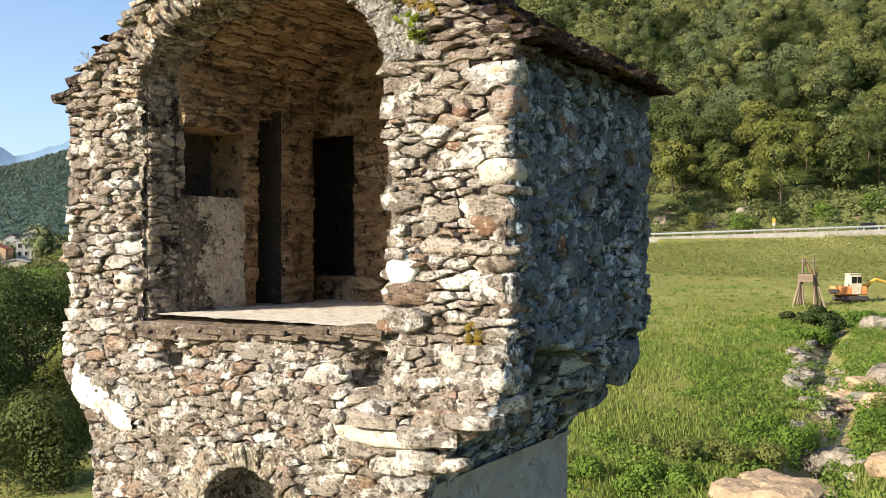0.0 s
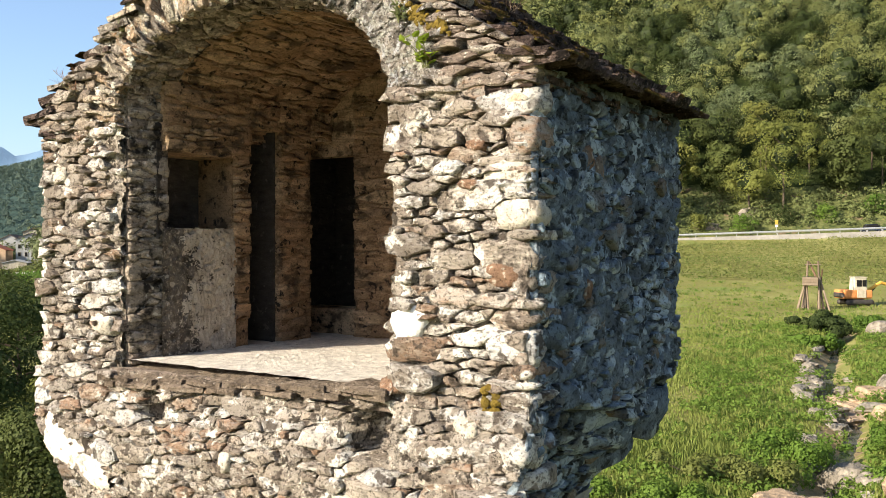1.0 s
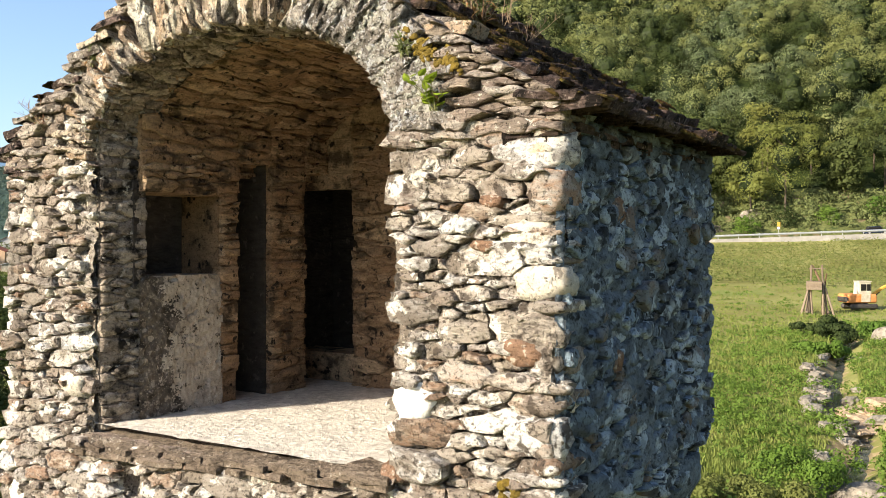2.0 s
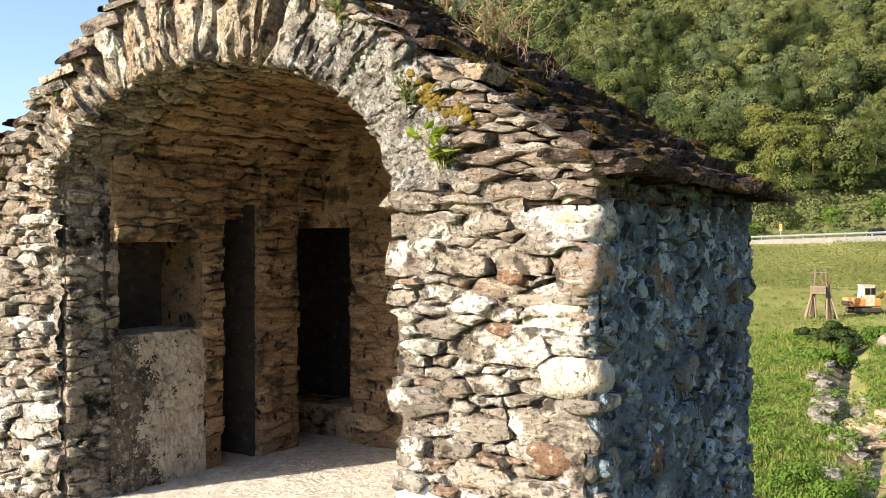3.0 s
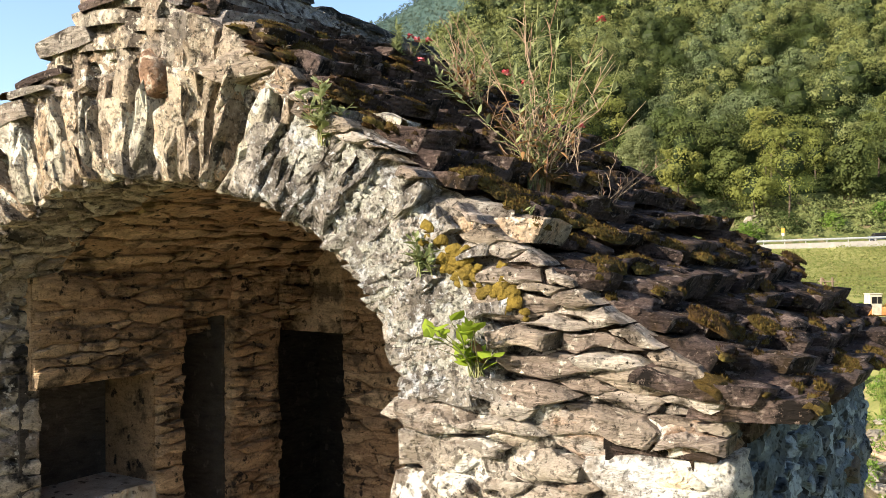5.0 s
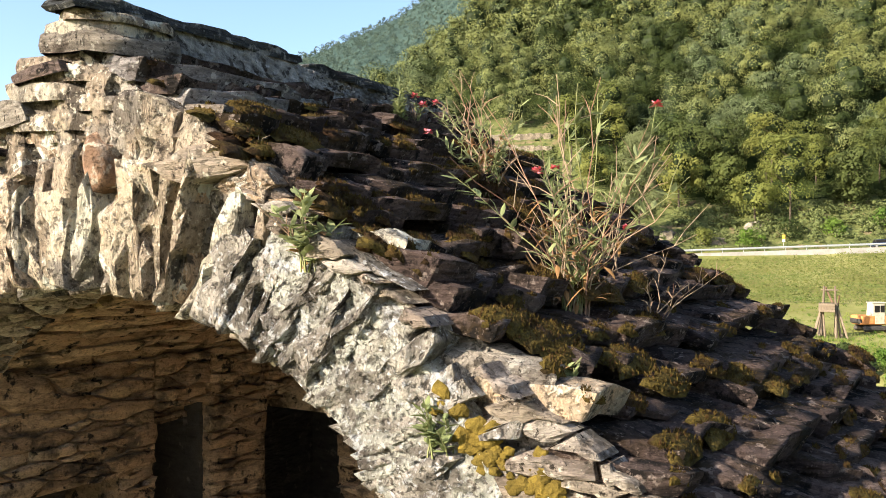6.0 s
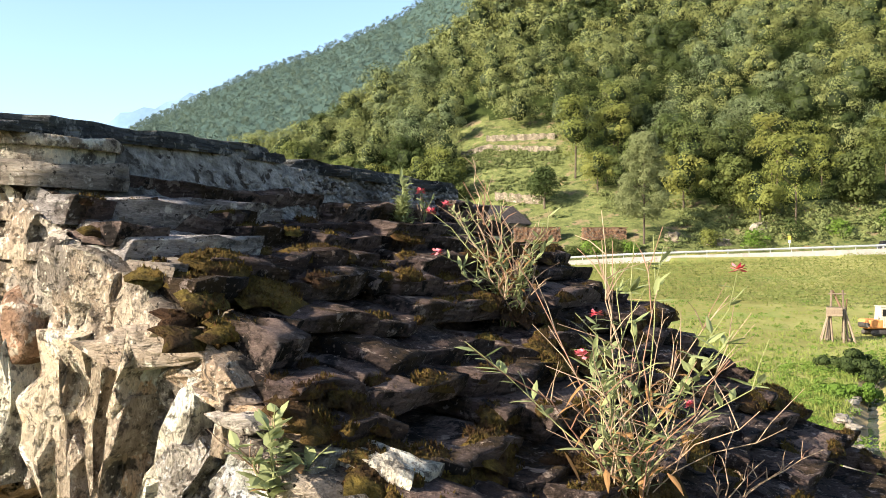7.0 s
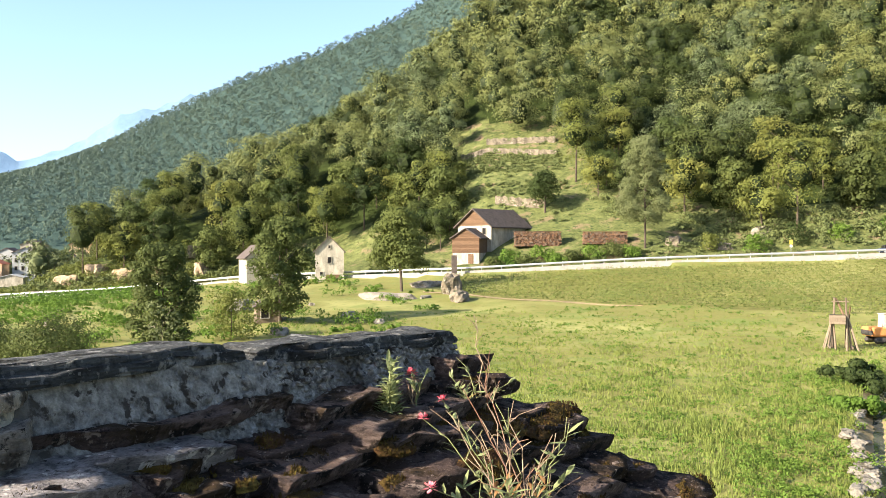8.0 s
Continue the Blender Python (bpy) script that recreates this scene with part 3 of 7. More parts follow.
# Dark sheet over the pillar's flank: the slot's shade, painted on.
part_of(tower, "slot_cheek", *solid(INW + 0.05, 4.45, 1.842, 1.872, SILL - 0.05, 6.95), M_DEEPSHADE)
part_of(tower, "back_wall", *solid(0.3, 3.6, 2.75, DEPTH - 0.03, SILL - 0.1, 7.0), M_INNER)
for v in (2.75, DEPTH - 0.03):
    part_of(tower, "back_gable", *sheet(30, 6, lambda s, t: (0.2 + 4.85 * s, v, 6.75 + (roofline(0.2 + 4.85 * s) - 6.9) * t)), M_INNER)
# Unseen closed box added behind the doorway to keep it dark.
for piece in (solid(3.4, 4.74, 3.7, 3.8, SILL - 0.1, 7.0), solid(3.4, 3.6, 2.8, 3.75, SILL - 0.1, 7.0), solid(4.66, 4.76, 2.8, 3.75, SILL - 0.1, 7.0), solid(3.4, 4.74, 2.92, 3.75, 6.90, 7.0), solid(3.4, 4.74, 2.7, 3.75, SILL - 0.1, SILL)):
    part_of(tower, "closet_wall", *piece, M_DEEPSHADE)
part_of(tower, "vault", *sheet(48, 40, lambda s, t: (MID - 1.52 * math.cos(math.pi * s) + 0.03 * fbm(s * 5, t * 2, 1, 2), 0.40 + 2.4 * t, 6.82 + 0.95 * math.sin(math.pi * s) + 0.05 * fbm(s * 5, t * 3, 4, 2))),
        M_INNER, "soot-stained brown stone vault", smooth=True)
VAULTER = random.Random(23)
courses = []
for poly in rubble(0.0, 4.0, 0.4, 2.76, ((0.30, 0.5), (0.19, 0.6), (0.11, 0.3)), 0.17, VAULTER):
    st = pebble(poly, 0.003, VAULTER.choice((0.0, 0.004, 0.008, 0.014, 0.03)), 0.05, VAULTER, tilt=0.04, edge=0.01)
    if st:
        courses.append((*st, False))
lay_stones(tower, courses, lambda p, q, o: (MID - (1.51 - o) * math.cos(math.pi * p / 4), q, 6.82 + (0.94 - o) * math.sin(math.pi * p / 4)), M_INNER, "vault_stone", 0, label_rest="sooty bedded vault stones")
part_of(tower, "floor", *sheet(40, 40, lambda s, t: (0.4 + 4.2 * s, 0.02 + 2.85 * t, SILL + 0.055 + 0.012 * fbm(s * 4, t * 3, 2, 6))), M_FLOOR, "pale gravel and dust floor", smooth=True)

MASON = random.Random(11)


def washed(u, z):
    """The limewashed band under the corbel."""
    s = (4.90 - u) / 0.80
    return 0 < s < 1 and 4.18 - 0.46 * s - (0.34 - 0.12 * s) < z < 4.18 - 0.46 * s


MIX = ((0.105, 0.10), (0.072, 0.30), (0.047, 0.48), (0.029, 0.6))


def front_place(a, b, out):
    return (a, loft(b)[2] - out, b)


def outside_ring(poly, ring):
    """Cuts an outline to lie outside the arch and its ring, and under the roof."""
    cx, cy = centre(poly)
    if cy <= SPRING and 1.1 < cx < 4.2:
        return []
    a = math.atan2((cy - SPRING) / (RISE + ring), -(cx - MID) / (HALF + ring))
    ex, ey = arch_point(a, ring)
    nx, ny = (ex - MID) / (HALF + ring) ** 2, (ey - SPRING) / (RISE + ring) ** 2
    k = math.hypot(nx, ny)
    if cy > SPRING:
        if ((cx - MID) / (HALF + ring)) ** 2 + ((cy - SPRING) / (RISE + ring)) ** 2 < 1:
            return []
        poly = clip(poly, -nx / k, -ny / k, -(nx * ex + ny * ey) / k)
    s = (roofline(cx + 0.05) - roofline(cx - 0.05)) / 0.1
    return clip(poly, -s, 1, roofline(cx) + 0.09 - s * cx) if len(poly) > 2 else []


stones = []
for poly in rubble(0, WIDE, 2.6, 6.9, MIX, 2.5, MASON):
    cx, cy = centre(poly)
    u0, u1, v0, v1 = loft(cy)
    if washed(cx, cy) or hollow(cx, cy) > 0 or cx < u0 + 0.03 or cx > u1 - 0.03:
        continue
    if SILL - 0.05 < cy:
        if 1.10 < cx < 4.18:
            continue
        poly = clip(poly, 1, 0, 1.17 + MASON.uniform(-0.03, 0.03)) if cx < 2 else clip(poly, -1, 0, -4.11 + MASON.uniform(-0.03, 0.03))
    elif 1.1 < cx < 4.2:
        poly = clip(poly, 0, 1, SILL - 0.09)
    poly = clip(clip(poly, -1, 0, -u0 + MASON.uniform(-0.01, 0.03)), 1, 0, u1 + MASON.uniform(-0.01, 0.03)) if len(poly) > 2 else []
    if len(poly) < 3 or area(poly) < 0.0012:
        continue
    st = pebble(poly, 0.011, MASON.choice((0.0, 0.008, 0.016, 0.026, 0.04, 0.06)) * (0.6 if cy < 4.45 else 1.0), 0.09, MASON, rough=0.2)
    if st:
        stones.append((*st, cx < 2.2 and cy > 4.1))
stones.sort(key=lambda q: -q[2])
lay_stones(front, stones, front_place, M_RUBBLE, "stone", 290, label_rest="mixed rubble stones")

# ring of the blind arch, and the long lintel stone over it
blind = []
a = 0.2
while a < math.pi - 0.2:
    da = MASON.uniform(0.10, 0.24)
    hi = MASON.uniform(0.18, 0.34)
    q4 = [(2.57 - (0.55 + r) * math.cos(b), 2.93 + (0.48 + r) * math.sin(b)) for b, r in ((a, 0.0), (a + da, 0.0), (a + da, hi), (a, hi))]
    st = pebble(q4, 0.008, MASON.choice((0.03, 0.05, 0.07)), 0.06, MASON)
    if st:
        blind.append((*st, True))
    a += da + 0.02
lay_stones(front, blind, front_place, M_VOUSS, "arch_stone", 40)

# thin flat stones between the arch and the eaves
flags = []
for poly in rubble(-0.05, WIDE + 0.05, SPRING - 0.05, PEAK, ((0.058, 0.3), (0.036, 0.6), (0.025, 0.4)), 3.6, MASON):
    cx, cy = centre(poly)
    if abs(cx - MID) < 0.55 or (cy <= SPRING and 1.1 < cx < 4.2):
        continue
    poly = outside_ring(poly, 0.40)
    if len(poly) > 2 and area(poly) > 0.0012:
        st = pebble(poly, 0.007, MASON.choice((0.02, 0.04, 0.07)), 0.08, MASON)
        if st:
            flags.append((*st, cx < 2))
lay_stones(gable, flags, front_place, M_FLAG, "flat_stone", 160, label_rest="thin bedded stones")

# the ring of the arch: thin stones on edge
ring = []
a = 0.03
while a < math.pi - 0.03:
    da = MASON.choice((0.016, 0.022, 0.03, 0.042, 0.058, 0.075))
    b = min(a + da, math.pi - 0.02)
    lean = MASON.uniform(-0.055, 0.055)
    lo, hi = MASON.uniform(-0.03, 0.02), MASON.uniform(0.30, 0.56)
    if abs((a + b) / 2 - math.pi / 2) < 0.45:
        hi = MASON.uniform(0.34, 0.52)
    cut = MASON.uniform(0.35, 0.7) if MASON.random() < 0.45 else None
    spans = [(lo, hi)] if cut is None else [(lo, lo + (hi - lo) * cut), (lo + (hi - lo) * cut + 0.01, hi)]
    for r0, r1 in spans:
        poly = [arch_point(a, r0), arch_point(b, r0 + MASON.uniform(-0.02, 0.02)), arch_point(b + lean, r1 + MASON.uniform(-0.05, 0.05)), arch_point(a + lean, r1)]
        poly = [(p, min(q, roofline(p) + 0.11 + 0.03 * math.sin(p * 23))) for p, q in poly]
        if area(poly) > 0.002:
            old = centre(poly)[0] < 1.98
            st = pebble(poly, 0.003 if old else 0.006, MASON.choice((0.02, 0.03, 0.042) if old else (0.02, 0.035, 0.055, 0.075)), 0.08, MASON, sides=13, tilt=0.07 if old else 0.16, rough=0.5, edge=0.022)
            if st:
                ring.append((*st, True))
    a = b + 0.004
a = 0.75
while a < math.pi - 0.75:
    da = MASON.uniform(0.03, 0.09)
    lo, hi = MASON.uniform(0.42, 0.5), MASON.uniform(0.7, 0.95)
    poly = [arch_point(a, lo), arch_point(a + da, lo), arch_point(a + da, hi), arch_point(a, hi)]
    poly = [(p, min(q, roofline(p) + 0.11 + 0.03 * math.sin(p * 23))) for p, q in poly]
    if area(poly) > 0.003:
        st = pebble(poly, 0.006, MASON.choice((0.015, 0.03, 0.05)), 0.08, MASON, sides=13, tilt=0.16, rough=0.5, edge=0.022)
        if st:
            ring.append((*st, True))
    a += da + 0.006
arch = part_of(tower, "arch", *sheet(60, 6, lambda s, t: (*[(p, 0.02 + 0.48 * t, q) for p, q in [arch_point(math.pi * s, 0.012)]][0],)), M_SHADESOOT, "arch of thin schist stones on edge")
crusted = [q for q in ring if 0.72 < q[0][-1][0] < 1.98 and q[0][-1][1] < 7.95 - 0.5 * max(0, q[0][-1][0] - 1.6)]
lay_stones(arch, [q for q in ring if q not in crusted], front_place, M_VOUSS, "arch_stone", 120, label_rest="arch stones")
lay_stones(arch, crusted, front_place, M_LICHENED, "arch_stone", 90, label_rest="arch stones crusted with grey lichen")
part_of(arch, "lichen_crust", *sheet(110, 48, lambda s, t: front_place(*arch_point(0.06 + 0.98 * s, 0.01 + 0.42 * t), 0.026 + 0.022 * fbm(s * 14, t * 6, 2, 1.5) + 0.010 * fbm(s * 50, t * 22, 5, 1.5) - 0.05 * max(0, 0.06 - t, t - 0.94, s - 0.96) / 0.06)), M_LICHENED, "gritty grey lichen crust over the haunch", smooth=True)
# underside of the arch
under = []
for poly in rubble(0.0, 3.9, 0.02, 0.5, ((0.10, 0.4), (0.05, 0.6)), 0.5, MASON):
    st = pebble(poly, 0.006, MASON.choice((0.01, 0.03)), 0.05, MASON)
    if st:
        under.append((*st, False))
lay_stones(arch, under, lambda p, q, o: (*[(x + o * 0.6 * math.cos(math.pi * p / 3.9), q, y - o * math.sin(math.pi * p / 3.9)) for x, y in [arch_point(math.pi * p / 3.9)]][0],), M_SHADESOOT, "soffit_stone", 0)

# side wall
stones = []
for poly in rubble(0, DEPTH, 3.3, EAVE - 0.02, MIX, 1.9, MASON):
    cx, cy = centre(poly)
    u0, u1, v0, v1 = loft(cy)
    if cx > v1 - 0.02 or cy < 3.55:
        continue
    poly = clip(poly, 1, 0, v1 + MASON.uniform(-0.02, 0.02))
    if len(poly) < 3 or area(poly) < 0.0012:
        continue
    st = pebble(poly, 0.010, MASON.choice((0.0, 0.01, 0.022, 0.04, 0.06)), 0.06, MASON, tilt=0.22, rough=0.25)
    if st:
        stones.append((*st, cy > 4.3))
lay_stones(side, stones, lambda p, q, o: (side_face(p, q) - o, p, q), M_SIDESHADE, "stone", 200, flip=True, label_rest="side rubble stones in painted cold shade")
# heavy ledge stones at the corner, and the rounded corbels above the shaft
LEDGES = ((0.24, -0.15, 4.06, 0.5, 0.34, 0.07), (0.62, -0.17, 3.90, 0.62, 0.32, 0.09), (1.15, -0.17, 3.97, 0.55, 0.24, 0.08), (0.72, -0.12, 3.70, 0.4, 0.34, 0.10), (0.12, 0.14, 4.16, 0.34, 0.46, 0.10))
for k, (u, v, z, du, dv, dz) in enumerate(LEDGES):
    poly = [(u + du / 2 * math.cos(w) * (0.85 + 0.3 * MASON.random()), v + dv / 2 * math.sin(w) * (0.85 + 0.3 * MASON.random())) for w in [k2 * math.pi / 6 for k2 in range(12)]]
    vs, fs = pebble(poly, 0.0, dz, 0.02, MASON, sides=12, tilt=0.06)
    part_of(side, "ledge_stone", [(p, q, z + o) for p, q, o in vs], fs, M_RUBBLE, smooth=soft_face(vs, fs))


def wash_point(s, t):
    z = 4.22 - 0.46 * s - (0.42 - 0.14 * s) * t + 0.02 * fbm(s * 5, t * 2, 3, 2)
    return (min(loft(z)[1] + 0.01, 4.93 - 0.85 * s), loft(z)[2] - 0.035 + 0.06 * (2 * t - 1) ** 4 + 0.08 * max(0, 2 * s - 1.6) + 0.03 * fbm(s * 3, t * 2, 1, 2) + 0.012 * fbm(s * 9, t * 5, 1, 2), z)


part_of(tower, "limewash_patch", *sheet(60, 30, wash_point), M_LIMEWASH, "cream limewash left under the corbel", smooth=True)

# jamb and pillar stones inside
inside = []
for b0_, b1_, z0_, z1_, st_ in ((0.04, 0.40, SILL, TOP, 1.6), ):
    for poly in rubble(b0_, b1_, z0_, z1_, ((0.07, 0.3), (0.05, 0.5), (0.03, 0.5)), 2.4, MASON):
        st = pebble(poly, 0.009, MASON.choice((0.005, 0.02, 0.03)), 0.05, MASON, tilt=0.1)
        if st:
            inside.append((*st, False))
lay_stones(front, inside, lambda p, q, o: (4.115 - 0.36 * p - o, p, q), M_SHADESOOT, "jamb_stone", 0, flip=True)
inside = []
for b0_, b1_, z0_, z1_ in ((1.86, 2.38, SILL, TOP), (0.33, 1.44, 6.61, TOP), (1.21, 1.44, 5.0, 6.62), (1.44, 1.86, 6.94, TOP), (2.38, 2.74, 6.90, TOP)):
    for poly in rubble(b0_, b1_, z0_, z1_, ((0.055, 0.4), (0.036, 0.5), (0.024, 0.4)), 4.2, MASON):
        st = pebble(poly, 0.007, MASON.choice((0.01, 0.025, 0.04)), 0.08, MASON, tilt=0.08)
        if st:
            inside.append((*st, False))
lay_stones(inner, inside, lambda p, q, o: (INW - o, p, q), M_INNER, "inner_stone", 0, flip=True, label_rest="bedded brown stones")
inside = []
for poly in rubble(2.4, 3.62, SILL, 7.4, ((0.06, 0.4), (0.04, 0.6)), 4.0, MASON):
    st = pebble(poly, 0.007, MASON.choice((0.01, 0.025, 0.04)), 0.08, MASON, tilt=0.08)
    if st:
        inside.append((*st, False))
lay_stones(inner, inside, lambda p, q, o: (p, 2.74 - o, q), M_INNER, "inner_stone", 0)
part_of(front, "jamb_face", *sheet(14, 60, lambda s, t: (4.122 - 0.36 * (0.04 + 0.36 * s) + 0.01 * fbm(s, t * 4, 2, 3), 0.04 + 0.36 * s, SILL + 2.4 * t)), M_SHADESOOT, "sooty jamb of the opening", smooth=True)
def worn(u):
    """Height of the sill's worn front edge."""
    return float(np.interp(u, (1.1, 2.2, 3.7, 4.2), (SILL + 0.105, SILL + 0.04, SILL - 0.03, SILL - 0.04)))


# sill: thin brown slabs along the opening
sill = part_of(tower, "sill", *joined(solid(1.1, 4.2, -0.04, 0.3, SILL - 0.12, SILL - 0.02)), M_FLAG, "brown slab sill")
part_of(sill, "ledge", *sheet(150, 20, lambda s, t: (1.08 + 3.14 * s, -0.11 + 0.5 * t + 0.03 * fbm(s * 9, 0, t, 1), (worn(1.08 + 3.14 * s) - 0.03) * (1 - t) + (SILL + 0.04) * t + 0.028 * (1 - t) * fbm(s * 12, t * 2, 1, 1.5) - 0.06 * max(0, 0.12 - t) / 0.12)), M_SILL, "crumbling brown earth and slab ledge", smooth=True)
for row, z in ((0, SILL - 0.13), (1, SILL - 0.085)):
    u = 1.1
    while u < 4.15:
        w = MASON.uniform(0.12, 0.5)
        poly = [(u, -0.11 - MASON.uniform(0, 0.07) + 0.02 * row), (u + w, -0.11 - MASON.uniform(0, 0.07) + 0.02 * row), (u + w, 0.3), (u, 0.3)]
        st = pebble(poly, 0.006, 0.045, 0.01, MASON, sides=10, tilt=0.05)
        part_of(sill, "slab", [(p, q, z + worn(u) - SILL + o * 0.8) for p, q, o in st[0]], st[1], M_SILL, smooth=soft_face(*st))
        u += w + MASON.uniform(0.0, 0.12)

# stones that stand out: quartz blocks, corner blocks, rusty stones
def rock_block(parent, at, size, material, rand, name="stone"):
    """A rough rounded block let into the wall."""
    bm = bmesh.new()
    bmesh.ops.create_cube(bm, size=1)
    bmesh.ops.subdivide_edges(bm, edges=bm.edges[:], cuts=3, use_grid_fill=True)
    seed = rand.uniform(0, 50)
    lean = [rand.uniform(-0.16, 0.16) for _ in range(6)]
    for v in bm.verts:
        x, y, z = v.co
        k = 1 - 0.24 * (max(0, abs(x) + abs(y) + abs(z) - 0.8) / 0.7)
        x, y, z = x * k * (1 + lean[0] * 2 * z), y * k, z * k * (1 + lean[1] * 2 * x) + lean[2] * x * 0.7
        n1 = noise.noise_vector(Vector((x * 2.2 + seed, y * 2.2, z * 2.2))) * 0.14 + noise.noise_vector(Vector((x * 6, y * 6 + seed, z * 6))) * 0.05
        v.co = Vector(((x + n1.x) * size[0], (y + n1.y * 0.5) * size[1], (z + n1.z) * size[2])) + Vector(at)
    return part(name, bm, material, parent, smooth=True)


# Corbels take the side mortar's colour, with its painted shade.
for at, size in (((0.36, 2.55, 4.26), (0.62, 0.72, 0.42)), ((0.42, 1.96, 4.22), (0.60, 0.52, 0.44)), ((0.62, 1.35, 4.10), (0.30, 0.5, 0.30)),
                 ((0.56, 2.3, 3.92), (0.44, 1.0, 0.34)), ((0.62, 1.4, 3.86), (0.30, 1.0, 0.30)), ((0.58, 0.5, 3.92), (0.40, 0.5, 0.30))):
    rock_block(side, at, size, M_SIDEMORTAR, MASON, "corbel")


def landmark(parent, place, a, b, w, h, proud, material, flip=False):
    """A stone that stands out in the wall's face."""
    c = Vector(place(a, b, proud - 0.12))
    rock_block(parent, c, (0.24, w, h) if flip else (w, 0.24, h), material, MASON)


def side_place(p, q, o):
    return (side_face(p, q) - o, p, q)


for a, b, w, h, mt in ((0.98, 5.19, 0.31, 0.25, M_QUARTZ), (0.45, 4.50, 0.16, 0.14, M_WHITESTONE),
                       (2.62, 4.02, 0.13, 0.18, M_WHITESTONE), (1.11, 4.72, 0.20, 0.12, M_RUST), (1.08, 3.86, 1.0, 0.15, M_WHITESTONE), (0.49, 4.52, 0.13, 0.13, M_WHITESTONE), (0.18, 6.20, 0.34, 0.24, M_WHITESTONE), (0.17, 6.71, 0.30, 0.10, M_WHITESTONE), (0.22, 5.55, 0.30, 0.16, M_RUST), (0.55, 3.72, 0.5, 0.12, M_RUBBLE), (0.42, 6.42, 0.16, 0.08, M_RUST), (0.48, 6.16, 0.17, 0.07, M_RUST), (4.34, 5.02, 0.28, 0.2, M_WHITESTONE), (4.98, 6.4, 0.24, 0.16, M_WHITESTONE)):
    landmark(front, front_place, a, b, w, h, 0.045, mt)
for a, b, w, h, mt in ((1.05, 6.33, 0.17, 0.17, M_RUST), (0.82, 6.38, 0.2, 0.18, M_RUST), (0.82, 5.40, 0.15, 0.2, M_RUST), (0.36, 6.12, 0.26, 0.24, M_SIDESHADE), (1.95, 5.75, 0.12, 0.22, M_SIDESHADE)):
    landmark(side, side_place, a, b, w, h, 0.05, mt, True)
# corner blocks, laid through both faces
QUOIN = random.Random(17)
z = 4.30
turn_ = 0
while z < 6.84:
    hgt = QUOIN.choice((0.06, 0.09, 0.12, 0.15, 0.20, 0.26)) * QUOIN.uniform(0.9, 1.1)
    hgt = min(hgt, 6.88 - z)
    du, dv = (QUOIN.uniform(0.30, 0.5), QUOIN.uniform(0.16, 0.26)) if turn_ % 2 else (QUOIN.uniform(0.16, 0.3), QUOIN.uniform(0.28, 0.46))
    out = QUOIN.uniform(0.015, 0.045)
    rock_block(front, (du / 2 - out, loft(z)[2] + dv / 2 - out, z + hgt / 2), (du * 1.1, dv * 1.1, hgt * 1.12), M_WHITESTONE if z > 5.6 and hgt > 0.14 and QUOIN.random() < 0.6 else M_RUBBLE, QUOIN, "corner_stone")
    z += hgt + QUOIN.uniform(0.0, 0.02)
    turn_ += 1
landmark(gable, front_place, 2.48, 8.20, 0.14, 0.20, 0.08, M_RUST)
landmark(gable, front_place, 2.68, 8.14, 0.13, 0.30, 0.07, M_VOUSS)

# ---------- roof ----------
OVER, SLOPE = 0.24, math.atan2(PEAK - EAVE, WIDE / 2)
RUN = (WIDE / 2 + OVER) / math.cos(SLOPE)


def on_slope(s, v, out, far):
    """s up the slope from the eave edge."""
    u = -OVER + s * math.cos(SLOPE) - out * math.sin(SLOPE)
    z = roofline(-OVER + s * math.cos(SLOPE)) + out * math.cos(SLOPE)
    return (WIDE - u if far else u, v, z)


def roof_end(s):
    return float(np.interp(-OVER + s * math.cos(SLOPE), (0, 1.2, 1.5, 1.8, 2.1, 2.6), (2.86, 2.80, 2.74, 2.62, 2.50, 2.44)))


EDGES = []
